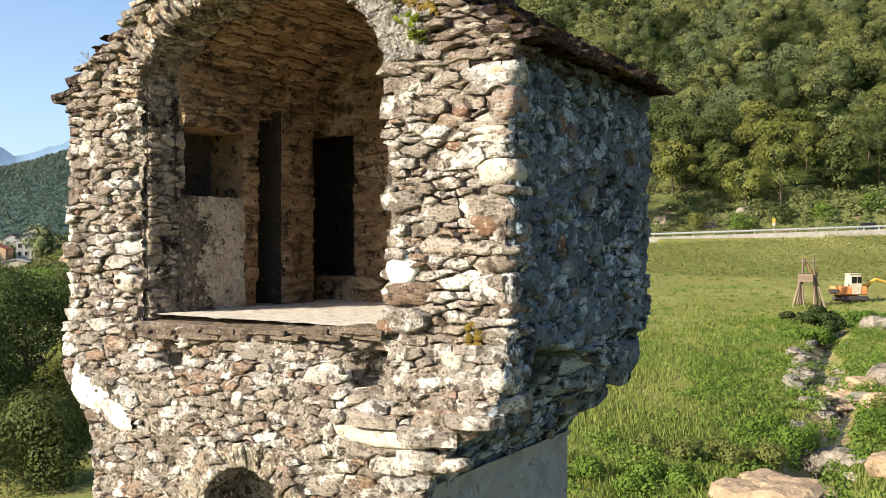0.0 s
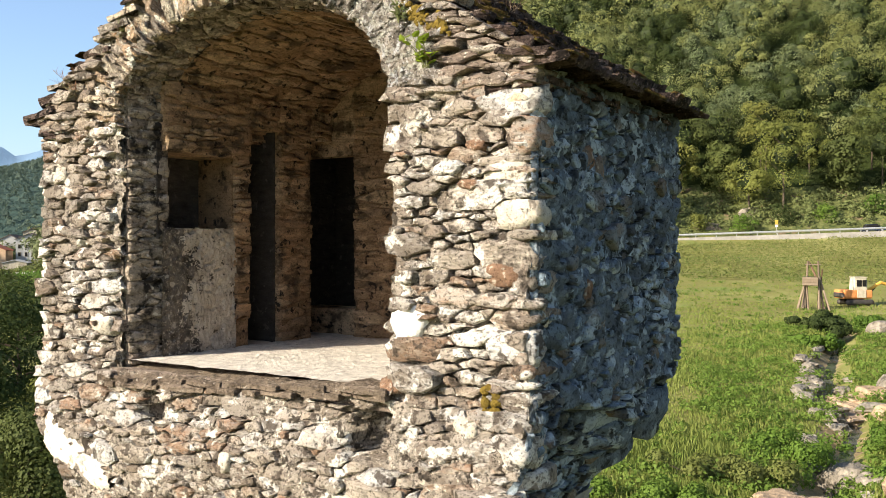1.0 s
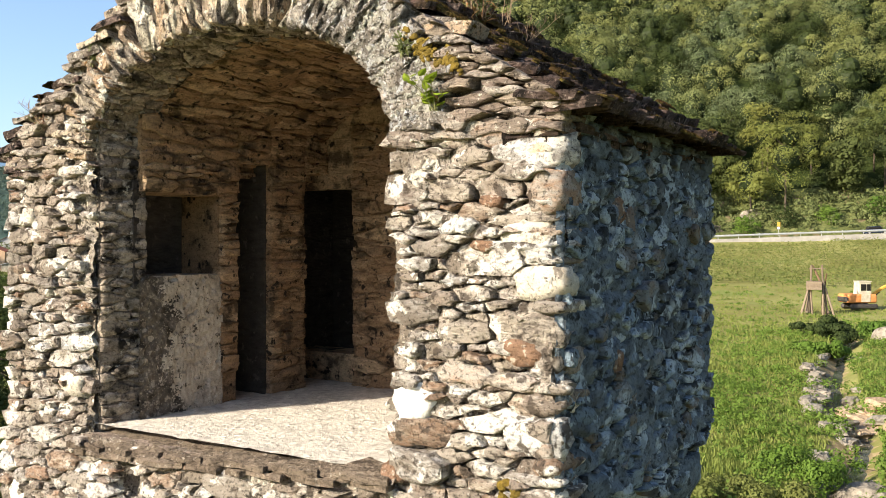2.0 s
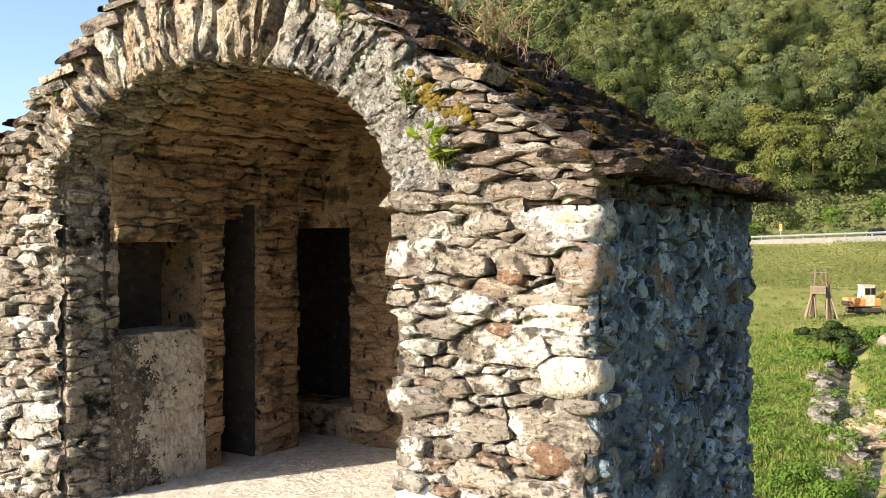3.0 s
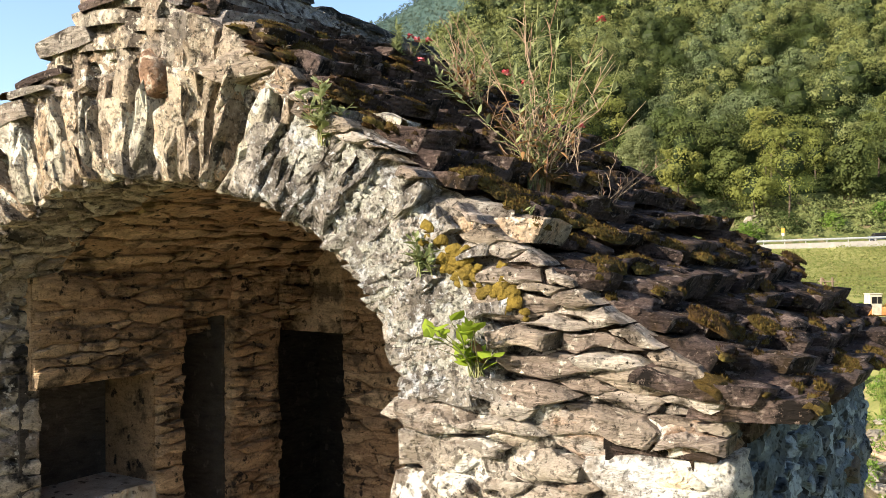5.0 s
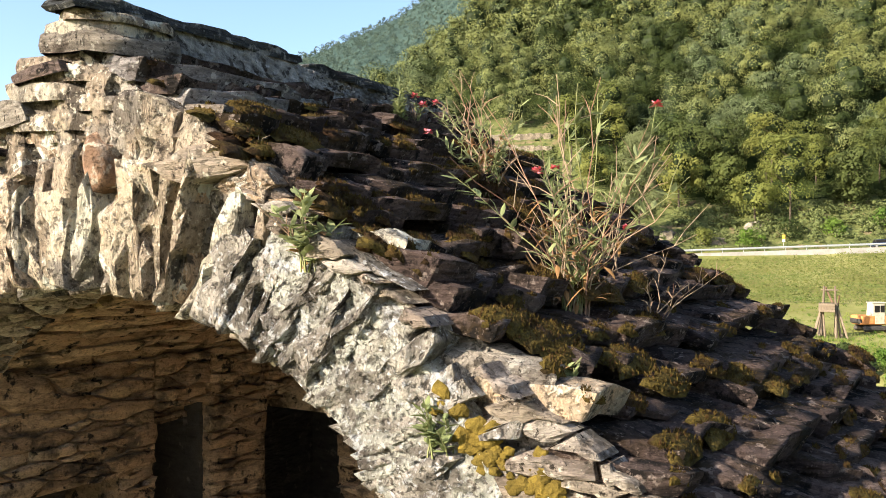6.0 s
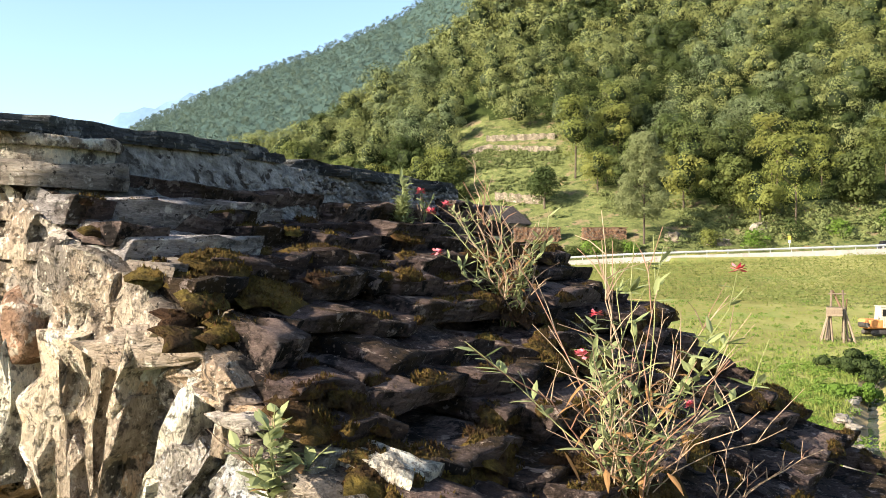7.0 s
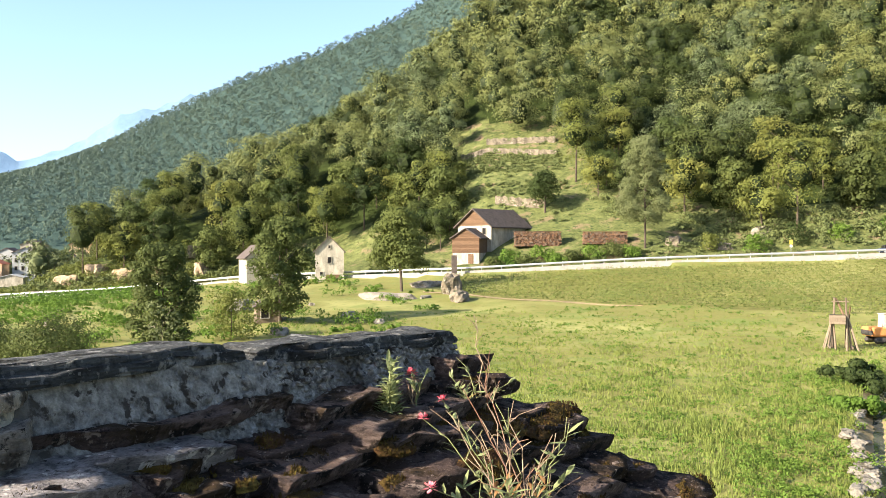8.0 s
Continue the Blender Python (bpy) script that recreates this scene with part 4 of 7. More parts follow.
for far in (False, True):
    deck = part_of(tower, "roof_slope", *joined(
        sheet(4, 2, lambda s, t: on_slope(0.22 + (RUN - 0.22) * s, 0.03 + (roof_end(RUN * s) - 0.1) * t, -0.02, far)),
        sheet(4, 2, lambda s, t: on_slope(0.22 + (RUN - 0.22) * s, 0.03 + (roof_end(RUN * s) - 0.1) * t, -0.12, far))), M_SLATE, "dark mossy slab roof slope")
    s = 0.0
    while s < RUN - 0.12:
        v = (-0.07 if far or s < 0.3 else 0.03) + MASON.uniform(-0.05, 0.03)
        end = roof_end(s)
        while v < end - 0.05:
            w = min(MASON.choice((0.16, 0.24, 0.32, 0.42, 0.55, 0.75)) * MASON.uniform(0.85, 1.15), end + 0.06 - v)
            if v < 0.35:
                w = min(w, MASON.uniform(0.12, 0.26) if v < 0.07 else MASON.uniform(0.22, 0.46))
            if v > end - 0.5:
                w = min(w, MASON.uniform(0.14, 0.3))
            long = MASON.uniform(0.30, 0.42)
            low = max(0.03, s + MASON.uniform(-0.07, 0.06))
            th = MASON.choice((0.035, 0.045, 0.055, 0.065, 0.08))
            skew = MASON.uniform(-0.05, 0.05)
            n_ = 3 if w < 0.3 else 5
            poly = [(low + skew * (k / n_ - 0.5) + MASON.uniform(-0.025, 0.025), v + w * k / n_) for k in range(n_ + 1)] + [(min(low + long, RUN), v + w), (min(low + long, RUN), v)]
            st = slab(poly, th, MASON, MASON.uniform(0, 90), 0.034)
            if st:
                lift = -0.065 + MASON.uniform(0, 0.03)
                EDGES.append((low, v, w, th + lift + 0.16, far))
                pts = [on_slope(p, q, o + lift + 0.16 * (1 - min(1, max(0, (p - low) / long))), far) for p, q, o in st[0]]
                part_of(deck, "slate", pts, [f[::-1] for f in st[1]] if not far else st[1], MASON.choices((M_PALESLATE, M_VOUSS, M_SLATE), (0, 0, 1) if s < 0.45 else (0.3, 0.2, 0.5) if v < 0.07 else (0, 0, 1))[0], smooth=broken_edge(st[1]))
            v += w + MASON.uniform(0.0, 0.02)
        s += MASON.uniform(0.13, 0.19)

# two broad grey slabs near the top of the verge
BROAD = random.Random(12)
verge = part_of(tower, "verge_bed", *sheet(4, 4, lambda s, t: on_slope(2.74 + 0.46 * s, 0.02 + 0.7 * t, 0.03, False)), M_FLAG, "stone bed of the broad verge slabs")
for low, v, w, long, lift in ((2.97, -0.02, 0.42, 0.26, 0.035), (3.0, 0.36, 0.46, 0.24, 0.015), (2.73, 0.03, 0.45, 0.30, 0.025)):
    poly = [(low + 0.07 * (1 - k / 3) * (k < 2) + BROAD.uniform(-0.02, 0.02), v + w * k / 4) for k in range(5)] + [(low + long, v + w * 0.94), (low + long + 0.02, v + w * 0.5), (low + long, v)]
    st = slab(poly, 0.075, BROAD, BROAD.uniform(0, 90), 0.03)
    part_of(verge, "slate", [on_slope(p, q, o + lift + 0.45 * max(0, low + 0.2 - p), False) for p, q, o in st[0]], [f[::-1] for f in st[1]], M_GREYSLAB, "broad grey roof slab", smooth=broken_edge(st[1]))

# stacked eave slabs under the roof's edge
for far in (False, True):
    eave = part_of(tower, "eave_course", *(solid(4.9, 5.22, 0.04, 2.9, 6.78, 6.92) if far else solid(0.03, 0.35, 0.04, 2.9, 6.78, 6.92)), M_FLAG, "stacked thin eave slabs")
    for row in range(3):
        v = -0.01 - MASON.uniform(0, 0.06)
        while v < 2.74:
            w = MASON.uniform(0.08, 0.34)
            u = 0.06 - 0.045 * row - MASON.uniform(0, 0.05)
            poly = [(u, v), (u + MASON.uniform(-0.03, 0.03), v + w / 2), (u + MASON.uniform(-0.03, 0.03), v + w), (0.35, v + w), (0.35, v)]
            st = pebble(poly, 0.004, 0.03, 0.008, MASON, sides=9, rough=0.2, tilt=0.12, edge=0.008)
            part_of(eave, "slate", [(WIDE - p if far else p, q, 6.755 + 0.034 * row + o) for p, q, o in st[0]], st[1] if not far else [f[::-1] for f in st[1]], M_SLATE)
            v += w + 0.01

# ridge: a pebbly mortar bed under long slabs
def ridge_rise(v):
    """The front slab lies higher than the one behind it."""
    return float(np.interp(v, (-0.1, 0.6, 1.06, 1.13, 2.4), (0.062, 0.068, 0.058, 0.034, 0.0)))



ridge = part_of(tower, "ridge_bed", *joined(
    sheet(90, 12, lambda s, t: (2.37 + 0.15 * t + 0.012 * fbm(s * 30, t * 2, 3, 1), 0.05 + 2.30 * s, 8.42 + (0.288 + ridge_rise(0.05 + 2.3 * s)) * t)),
    sheet(90, 12, lambda s, t: (2.86 - 0.18 * t, 0.05 + 2.30 * s, 8.44 + (0.26 + ridge_rise(0.05 + 2.3 * s)) * t)), solid(2.54, 2.68, 0.03, 1.1, 8.4, 8.755), solid(2.54, 2.68, 1.1, 2.35, 8.4, 8.705)), M_BED, "grey pebbly mortar bed of the ridge", smooth=True)
PEB = random.Random(31)
pebbles = []
for poly in rubble(0.05, 2.34, 8.46, 8.74, ((0.015, 0.3), (0.010, 0.45)), 1.3, PEB):
    st = pebble(poly, 0.004, PEB.choice((-0.004, 0.0, 0.004, 0.008, 0.012)), 0.02, PEB, sides=6)
    if st:
        pebbles.append((*st, False))
lay_stones(ridge, pebbles, lambda p, q, o: (2.385 + 0.118 * (q - 8.46) / 0.25 - o, p, min(q, 8.70 + ridge_rise(p)) + 0.3 * o), M_BED, "pebble", 0, flip=True, label_rest="small pebbles in the ridge mortar")
for v0, long in ((-0.14, 1.20), (1.13, 1.24)):
    for z, near, rear, thick, shift in ((8.703, 2.495, 2.70, 0.026, 0.0), (8.730, 2.515, 2.70, 0.020, 0.03)):
        n_ = 16
        vv, ll = v0 + max(0, shift), long - abs(shift) * 2
        poly = [(near + 0.035 * noise.noise(Vector((vv + k * 0.35, z * 30, 1))) + MASON.uniform(-0.012, 0.012), vv + ll * k / n_) for k in range(n_ + 1)] + [(rear + MASON.uniform(-0.02, 0.02), vv + ll * (1 - k / n_)) for k in range(n_ + 1)]
        st = slab(poly, thick, MASON, vv * 7 + z, 0.012)
        part_of(ridge, "ridge_slab", [(p, q, z + o + ridge_rise(q) + 0.03 * (p - 2.65)) for p, q, o in st[0]], st[1], M_RIDGE, smooth=broken_edge(st[1]))
for z, uc, w, pr, th in ((8.30, 2.70, 1.0, 0.01, 0.04), (8.35, 2.80, 0.86, 0.03, 0.05), (8.41, 2.66, 0.84, 0.02, 0.04), (8.46, 2.82, 0.72, 0.05, 0.055), (8.52, 2.62, 0.64, 0.02, 0.045), (8.57, 2.78, 0.62, 0.05, 0.05), (8.625, 2.62, 0.5, 0.06, 0.06), (8.69, 2.64, 0.42, 0.03, 0.045), (8.735, 2.60, 0.36, 0.07, 0.03)):
    poly = [(uc + w / 2 * math.cos(k * math.pi / 6) * MASON.uniform(0.8, 1.1), 0.14 + (0.2 + pr) * math.sin(k * math.pi / 6) * MASON.uniform(0.8, 1.1)) for k in range(12)]
    st = slab(poly, th, MASON, z * 9, 0.02)
    part_of(ridge, "peak_slab", [(p, q, z + o + 0.05 * (p - uc)) for p, q, o in st[0]], st[1], M_PALESLATE if th > 0.055 else M_VOUSS, smooth=True)
# ---------- land ----------
M_MEADOW = grow("meadow_grass", [(0.140, 0.140, 0.041), (0.205, 0.192, 0.059), (0.166, 0.166, 0.049), (0.257, 0.225, 0.081)], scale=0.35, bump=0.8, relief=0.25, stain=0.22,
                spots=((0.05, 0.48, 0.66, (0.263, 0.252, 0.090)), (0.9, 0.56, 0.68, (0.105, 0.139, 0.035), 0.7), (0.16, 0.53, 0.62, (0.137, 0.173, 0.045), 0.7)), vary=0.0, fine=4.0, spec=0.1)
M_PASTURE = grow("rough_pasture", [(0.075, 0.09, 0.030), (0.12, 0.135, 0.045), (0.15, 0.135, 0.06)], scale=0.5, bump=0.9, relief=0.5, stain=0.45, spots=((0.25, 0.55, 0.65, (0.17, 0.125, 0.075)), (0.9, 0.56, 0.64, (0.04, 0.058, 0.018))), vary=0.0, fine=3.0, spec=0.1)
# Distant ground: haze is put into its blue-green colour.
M_HAZYWOOD = grow("haze_tinted_wood", [(0.036, 0.060, 0.056), (0.050, 0.080, 0.066)], scale=0.03, bump=0.4, relief=3.0, stain=0.2, vary=0.0, fine=0.3, spec=0.05)
M_SANDROCK = grow("sandy_rock", [(0.34, 0.24, 0.15), (0.44, 0.33, 0.22)], scale=3, bump=0.9, relief=0.12, stain=0.35, spots=((2, 0.58, 0.66, (0.2, 0.15, 0.1)),), fine=30)
M_WOODFLOOR = grow("wood_floor", [(0.018, 0.028, 0.006), (0.030, 0.043, 0.010), (0.025, 0.030, 0.010)], scale=0.2, bump=0.6, relief=0.5, stain=0.4, vary=0.0, fine=2.0, spec=0.1)
M_ROCK = grow("field_rock", [(0.180, 0.158, 0.124), (0.288, 0.256, 0.204), (0.230, 0.199, 0.157), (0.346, 0.308, 0.248)], scale=3, bump=0.9, relief=0.15, stain=0.4, spots=((1.5, 0.56, 0.64, (0.098, 0.085, 0.064)),), fine=30)
M_EARTH = grow("dry_earth", [(0.228, 0.162, 0.080), (0.323, 0.247, 0.132), (0.266, 0.199, 0.096)], scale=0.8, bump=0.8, relief=0.2, stain=0.4, vary=0.0, fine=12)
M_ASPHALT = grow("pale_asphalt", [(0.22, 0.21, 0.20), (0.28, 0.27, 0.255)], scale=0.5, bump=0.3, relief=0.02, stain=0.15, vary=0.0, fine=40)
M_CONCRETE = grow("pale_concrete", [(0.25, 0.23, 0.20), (0.32, 0.30, 0.265)], scale=0.8, bump=0.4, relief=0.03, stain=0.2, vary=0.0, fine=20)
M_ZINC = grow("zinc_rail", [(0.42, 0.43, 0.43), (0.5, 0.5, 0.49)], rough=0.5, scale=2, bump=0.1, relief=0.01, stain=0.15, metal=0.6)
# The ridge's blue is haze painted as base colour.
M_BLUEHILL = grow("haze_tinted_mountain", [(0.15, 0.25, 0.37), (0.18, 0.28, 0.40)], scale=0.004, bump=0.4, relief=30, stain=0.15, vary=0.0, fine=0.03)
M_WATER = grow("stream_water", [(0.07, 0.075, 0.07), (0.10, 0.10, 0.09)], rough=0.12, scale=3, bump=0.3, relief=0.02, stain=0.2, vary=0.0, spec=0.5)
LEAF_NEAR = leafy("broad_leaves", [(0.053, 0.065, 0.021), (0.090, 0.110, 0.033), (0.127, 0.144, 0.039), (0.168, 0.164, 0.052)], scale=0.25)
LEAF_WARM = leafy("yellowing_leaves", [(0.108, 0.124, 0.033), (0.157, 0.171, 0.043), (0.211, 0.204, 0.055)], scale=0.3)
LEAF_DARK = leafy("dark_leaves", [(0.028, 0.042, 0.014), (0.050, 0.069, 0.020), (0.078, 0.099, 0.030)], scale=0.3)
LEAF_GREY = leafy("grey_green_leaves", [(0.105, 0.122, 0.054), (0.145, 0.163, 0.072), (0.195, 0.208, 0.094)], scale=0.3, through_light=0.4)
LEAF_FAR = leafy("far_leaves", [(0.070, 0.088, 0.036), (0.094, 0.116, 0.044), (0.120, 0.139, 0.050), (0.147, 0.156, 0.057)], scale=0.10, patch=0.3, through_light=0.1)
LEAF_DUSK = leafy("dusky_leaves", [(0.017, 0.026, 0.007), (0.034, 0.046, 0.012), (0.058, 0.068, 0.016)], scale=0.10, patch=0.4, through_light=0.1)
LEAF_SUNNY = leafy("sunny_leaves", [(0.124, 0.139, 0.048), (0.156, 0.166, 0.055), (0.183, 0.186, 0.060)], scale=0.10, patch=0.3, through_light=0.12)
LEAF_COOL = leafy("cool_leaves", [(0.046, 0.066, 0.031), (0.090, 0.114, 0.052), (0.138, 0.156, 0.071)], scale=0.10, patch=0.4, through_light=0.1)
# Colour of the lumps inside the crowns: shade between leaves, painted dark.
LEAF_CORE = leafy("crown_shade_core", [(0.016, 0.024, 0.008), (0.027, 0.037, 0.012)], scale=0.5, through_light=0.0)
# Leaves of the farther wood, tinted blue to stand for haze.
LEAF_HAZE = leafy("haze_tinted_leaves", [(0.030, 0.053, 0.060), (0.052, 0.082, 0.078), (0.072, 0.104, 0.086), (0.092, 0.122, 0.086)], scale=0.035, patch=0.7, through_light=0.15)
LEAF_GRASS = leafy("tall_grass", [(0.110, 0.163, 0.034), (0.173, 0.223, 0.052), (0.236, 0.259, 0.068), (0.315, 0.287, 0.110)], scale=0.12, patch=0.4, through_light=0.4)
LEAF_WEED = leafy("weed_leaves", [(0.059, 0.111, 0.019), (0.101, 0.166, 0.026), (0.142, 0.201, 0.041)], scale=0.4)
LEAF_CROP = leafy("crop_leaves", [(0.068, 0.105, 0.026), (0.120, 0.152, 0.040), (0.215, 0.205, 0.062)], scale=0.30, patch=0.5, stretch=(0.12, 1, 0.3))
M_BARK = grow("bark", [(0.07, 0.052, 0.038), (0.12, 0.095, 0.07)], scale=4, stretch=(1, 1, 0.3), bump=0.8, relief=0.08, stain=0.4, vary=0.3, fine=30)

ROAD = ((-260, 232, -8.0), (-180, 224, -5.0), (-98, 206, -1.7), (-71, 201, -0.1), (-39, 191, 2.9), (3, 173, 4.7), (33, 170, 6.4), (81, 166, 8.1), (140, 160, 10.2), (260, 148, 14.5))
STREAM = ((4.0, 12.0), (8.2, 20.0), (10.9, 27.0), (14.0, 33.0), (17.2, 39.0), (19.5, 46.5), (22.4, 54.0), (28.0, 66.0), (34.0, 78.0), (46.0, 86.0), (70.0, 92.0))
RX, RY, RZ = ([p[k] for p in ROAD] for k in range(3))


def road_y(x):
    return np.interp(x, RX, RY)


def road_z(x):
    return np.interp(x, RX, RZ)


def off_line(x, y, line):
    """Distance of points from a line of straight runs."""
    best = np.full(np.shape(x), 1e9)
    for (ax, ay), (bx, by) in zip(line, line[1:]):
        dx, dy = bx - ax, by - ay
        k = np.clip(((x - ax) * dx + (y - ay) * dy) / (dx * dx + dy * dy), 0, 1)
        best = np.minimum(best, np.hypot(x - ax - k * dx, y - ay - k * dy))
    return best


def soft_min(a, b, k):
    h = np.clip(0.5 + 0.5 * (b - a) / k, 0, 1)
    return b * (1 - h) + a * h - k * h * (1 - h)


def foot(x):
    """Where the wooded slope begins behind the road."""
    return road_y(x) + np.interp(x, (-110, -70, -45, 0, 45, 70), (8, 12, 26, 30, 24, 10))


def height(x, y):
    x, y = np.asarray(x, float), np.asarray(y, float)
    zr, yr = road_z(x), road_y(x)
    t = np.clip((y - 82) / (yr - 4 - 82), 0, 1)
    z = -1.5 + (zr + np.interp(x, (-50, 10), (1.25, 0.65))) * t ** np.interp(x, (-20, 50), (1.15, 1.75))
    z += np.where(y < 75, np.clip(-x - 25, 0, 60) * -0.03, 0)
    z += 0.12 * np.sin(x * 0.31 + 1.3) * np.sin(y * 0.23) + 0.05 * np.sin(x * 1.1 + y * 0.7) * (y < 120)
    z -= 0.75 * np.exp(-(off_line(x, y, STREAM) / 0.85) ** 2)
    near = np.interp(x, (-300, -125, -110, -99, -73, -51, -34, -17, 4, 30, 60, 160, 500), (-14, -10, -7, 3, 18, 33, 42, 53, 69, 93, 132, 230, 440))
    f = foot(x)
    hill = np.where(y > f, soft_min((y - f) * 0.57, near - zr, 12), 0)
    shelf = np.clip((y - yr - 6) / np.maximum(f - yr - 6, 1), 0, 1) * np.interp(x, (-60, -30, 0, 10, 40, 60), (0, 1.5, 6.5, 9.5, 8.5, 2.5))
    z = np.where(y > yr - 4, zr - 0.15 + shelf + np.maximum(hill, 0), z)
    far = np.interp(x, (-2500, -1700, -1140, -783, -673, -519, -372, -224, -74, 76, 1330), (-15, 20, 80, 122, 156, 236, 292, 345, 424, 535, 950))
    z = np.maximum(z, far * np.clip((y - 950) / 660, -0.2, 1) + 8 * np.sin(x * 0.011 + y * 0.007) * np.clip((y - 980) / 150, 0, 1))
    return z


def steps(*runs):
    return np.concatenate([np.arange(a, b, s) for a, b, s in runs])


gx = steps((-3000, -700, 150), (-700, -210, 18), (-210, -40, 4), (-40, 2, 2), (2, 48, 0.55), (48, 210, 4), (210, 700, 16), (700, 3001, 150))
gy = steps((-2000, -40, 120), (-40, 8, 6), (8, 92, 0.7), (92, 420, 3.5), (420, 950, 22), (950, 1750, 22), (1750, 3001, 150))
GX, GY = np.meshgrid(gx, gy)
GZ = height(GX, GY)
nx_ = len(gx)
jj, ii = np.meshgrid(np.arange(len(gy) - 1), np.arange(nx_ - 1), indexing="ij")
quads = np.stack([jj * nx_ + ii, jj * nx_ + ii + 1, (jj + 1) * nx_ + ii + 1, (jj + 1) * nx_ + ii], -1).reshape(-1, 4)
cxs, cys = GX[:-1, :-1].ravel() + 1, GY[:-1, :-1].ravel() + 1
slot = np.where((cys > foot(cxs) + 12) & ~((cxs > 0) & (cxs < 34) & (cys < foot(cxs) + 50)), 1, 0)
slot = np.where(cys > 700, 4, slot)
slot = np.where((off_line(cxs, cys, STREAM) < 0.8) & (cys < 92), 2, slot)


def quad_mesh(name, verts, faces, materials, slots=None, smooth=False):
    """A mesh from arrays."""
    me = bpy.data.meshes.new(name)
    k = faces.shape[1]
    me.vertices.add(len(verts))
    me.vertices.foreach_set("co", np.asarray(verts, np.float32).ravel())
    me.loops.add(faces.size)
    me.loops.foreach_set("vertex_index", faces.astype(np.int32).ravel())
    me.polygons.add(len(faces))
    me.polygons.foreach_set("loop_start", np.arange(0, faces.size, k, dtype=np.int32))
    if slots is not None:
        me.polygons.foreach_set("material_index", np.asarray(slots, np.int32))
    if smooth:
        me.polygons.foreach_set("use_smooth", np.ones(len(faces), bool))
    for m in materials:
        me.materials.append(m)
    me.update(calc_edges=True)
    me.validate()
    return me


slot = np.where((slot == 0) & (cys > road_y(cxs) + 5) & (cys < 700), 3, slot)
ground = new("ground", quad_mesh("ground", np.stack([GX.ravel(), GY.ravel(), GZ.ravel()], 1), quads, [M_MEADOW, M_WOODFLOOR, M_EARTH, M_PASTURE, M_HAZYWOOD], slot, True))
tagged(ground, "green meadow valley floor rising to wooded slopes", "ground", kind="structure")

# far blue mountains
mx = np.linspace(-2600, 400, 60)
crest = np.interp(mx, (-2600, -2040, -1960, -1880, -1700, -1560, -1300, -1000, 400), (330, 430, 440, 405, 425, 525, 635, 690, 930)) + 14 * np.sin(mx * 0.021) + 8 * np.sin(mx * 0.06)
mv = np.concatenate([np.stack([mx, np.full(60, 3600.0), np.full(60, -60.0)], 1), np.stack([mx, np.full(60, 4000.0), crest], 1), np.stack([mx, np.full(60, 4500.0), np.full(60, -60.0)], 1)])
mf = np.array([(r * 60 + i, r * 60 + i + 1, (r + 1) * 60 + i + 1, (r + 1) * 60 + i) for r in range(2) for i in range(59)])
tagged(new("far_mountains", quad_mesh("far_mountains", mv, mf, [M_BLUEHILL], smooth=True)), "distant mountain ridge tinted blue for haze", "mountain", kind="structure")


# ---------- road and its rail ----------
def along(step, x0, x1, side=0.0, up=0.0):
    pts = []
    x = x0
    while x <= x1:
        pts.append((x, float(road_y(x)) + side, float(road_z(x)) + up))
        x += step
    return pts


def ribbon(pts_a, pts_b):
    n = len(pts_a)
    return pts_a + pts_b, [(i, i + 1, n + i + 1, n + i) for i in range(n - 1)]


xs_r = (-240, 240)
road = new("road", mesh_from("road", *ribbon(along(4, *xs_r, -3.4, 0.02), along(4, *xs_r, 4.2, 0.06)), M_ASPHALT))
tagged(road, "pale grey country road climbing gently", "road", kind="structure")
kerb = new("road_wall", mesh_from("road_wall", *joined(ribbon(along(4, *xs_r, -4.0, -1.3), along(4, *xs_r, -3.7, 0.22)), ribbon(along(4, *xs_r, -3.7, 0.22), along(4, *xs_r, -3.3, 0.22)), ribbon(along(4, *xs_r, -3.3, 0.22), along(4, *xs_r, -3.3, -0.3))), M_CONCRETE))
tagged(kerb, "pale concrete retaining edge below the guard rail", "retaining wall", kind="structure")
rail = thing("guard_rail", Matrix(), "galvanised steel guard rail on posts beside the road", "guard rail")
a_, b_, c_, d_ = (along(4, *xs_r, s, u) for s, u in ((-3.55, 0.95), (-3.62, 0.82), (-3.62, 0.72), (-3.55, 0.6)))
part_of(rail, "beam", *joined(ribbon(a_, b_), ribbon(b_, c_), ribbon(c_, d_), ribbon(d_, along(4, *xs_r, -3.5, 0.6)), ribbon(along(4, *xs_r, -3.5, 0.95), a_)), M_ZINC)
post = None
for x, y, z in along(3.6, -120, 110, -3.46, 0):
    if post is None:
        post = mesh_from("post", *solid(-0.06, 0.06, -0.04, 0.04, 0.1, 1.0), M_ZINC)
    ob = new("post", post)
    ob.parent = rail
    ob.location = (x, y, z)
# the sandy track along the crop's lower edge
track = [(-4, 150), (8, 139), (22, 131), (40, 124), (60, 118), (90, 112)]
tp = []
for k in range(60):
    x = -4 + 94 * k / 59
    y = float(np.interp(x, [p[0] for p in track], [p[1] for p in track]))
    tp.append((x, y))
tp = [p for p in tp if p[0] < 27]
lower = [(x, y - 0.9 + 0.3 * math.sin(x) + 0.5 * max(0, x - 14) / 13, float(height(x, y - 0.9)) + 0.06) for x, y in tp]
upper = [(x, y + 0.8 - 1.1 * max(0, x - 14) / 13, float(height(x, y + 0.8)) + 0.06) for x, y in tp]
tagged(new("path", mesh_from("path", *ribbon(lower, upper), M_EARTH)), "dry sandy path between meadow and crop", "path", kind="structure")

# ---------- leaves, trees ----------
RNG = np.random.default_rng(5)


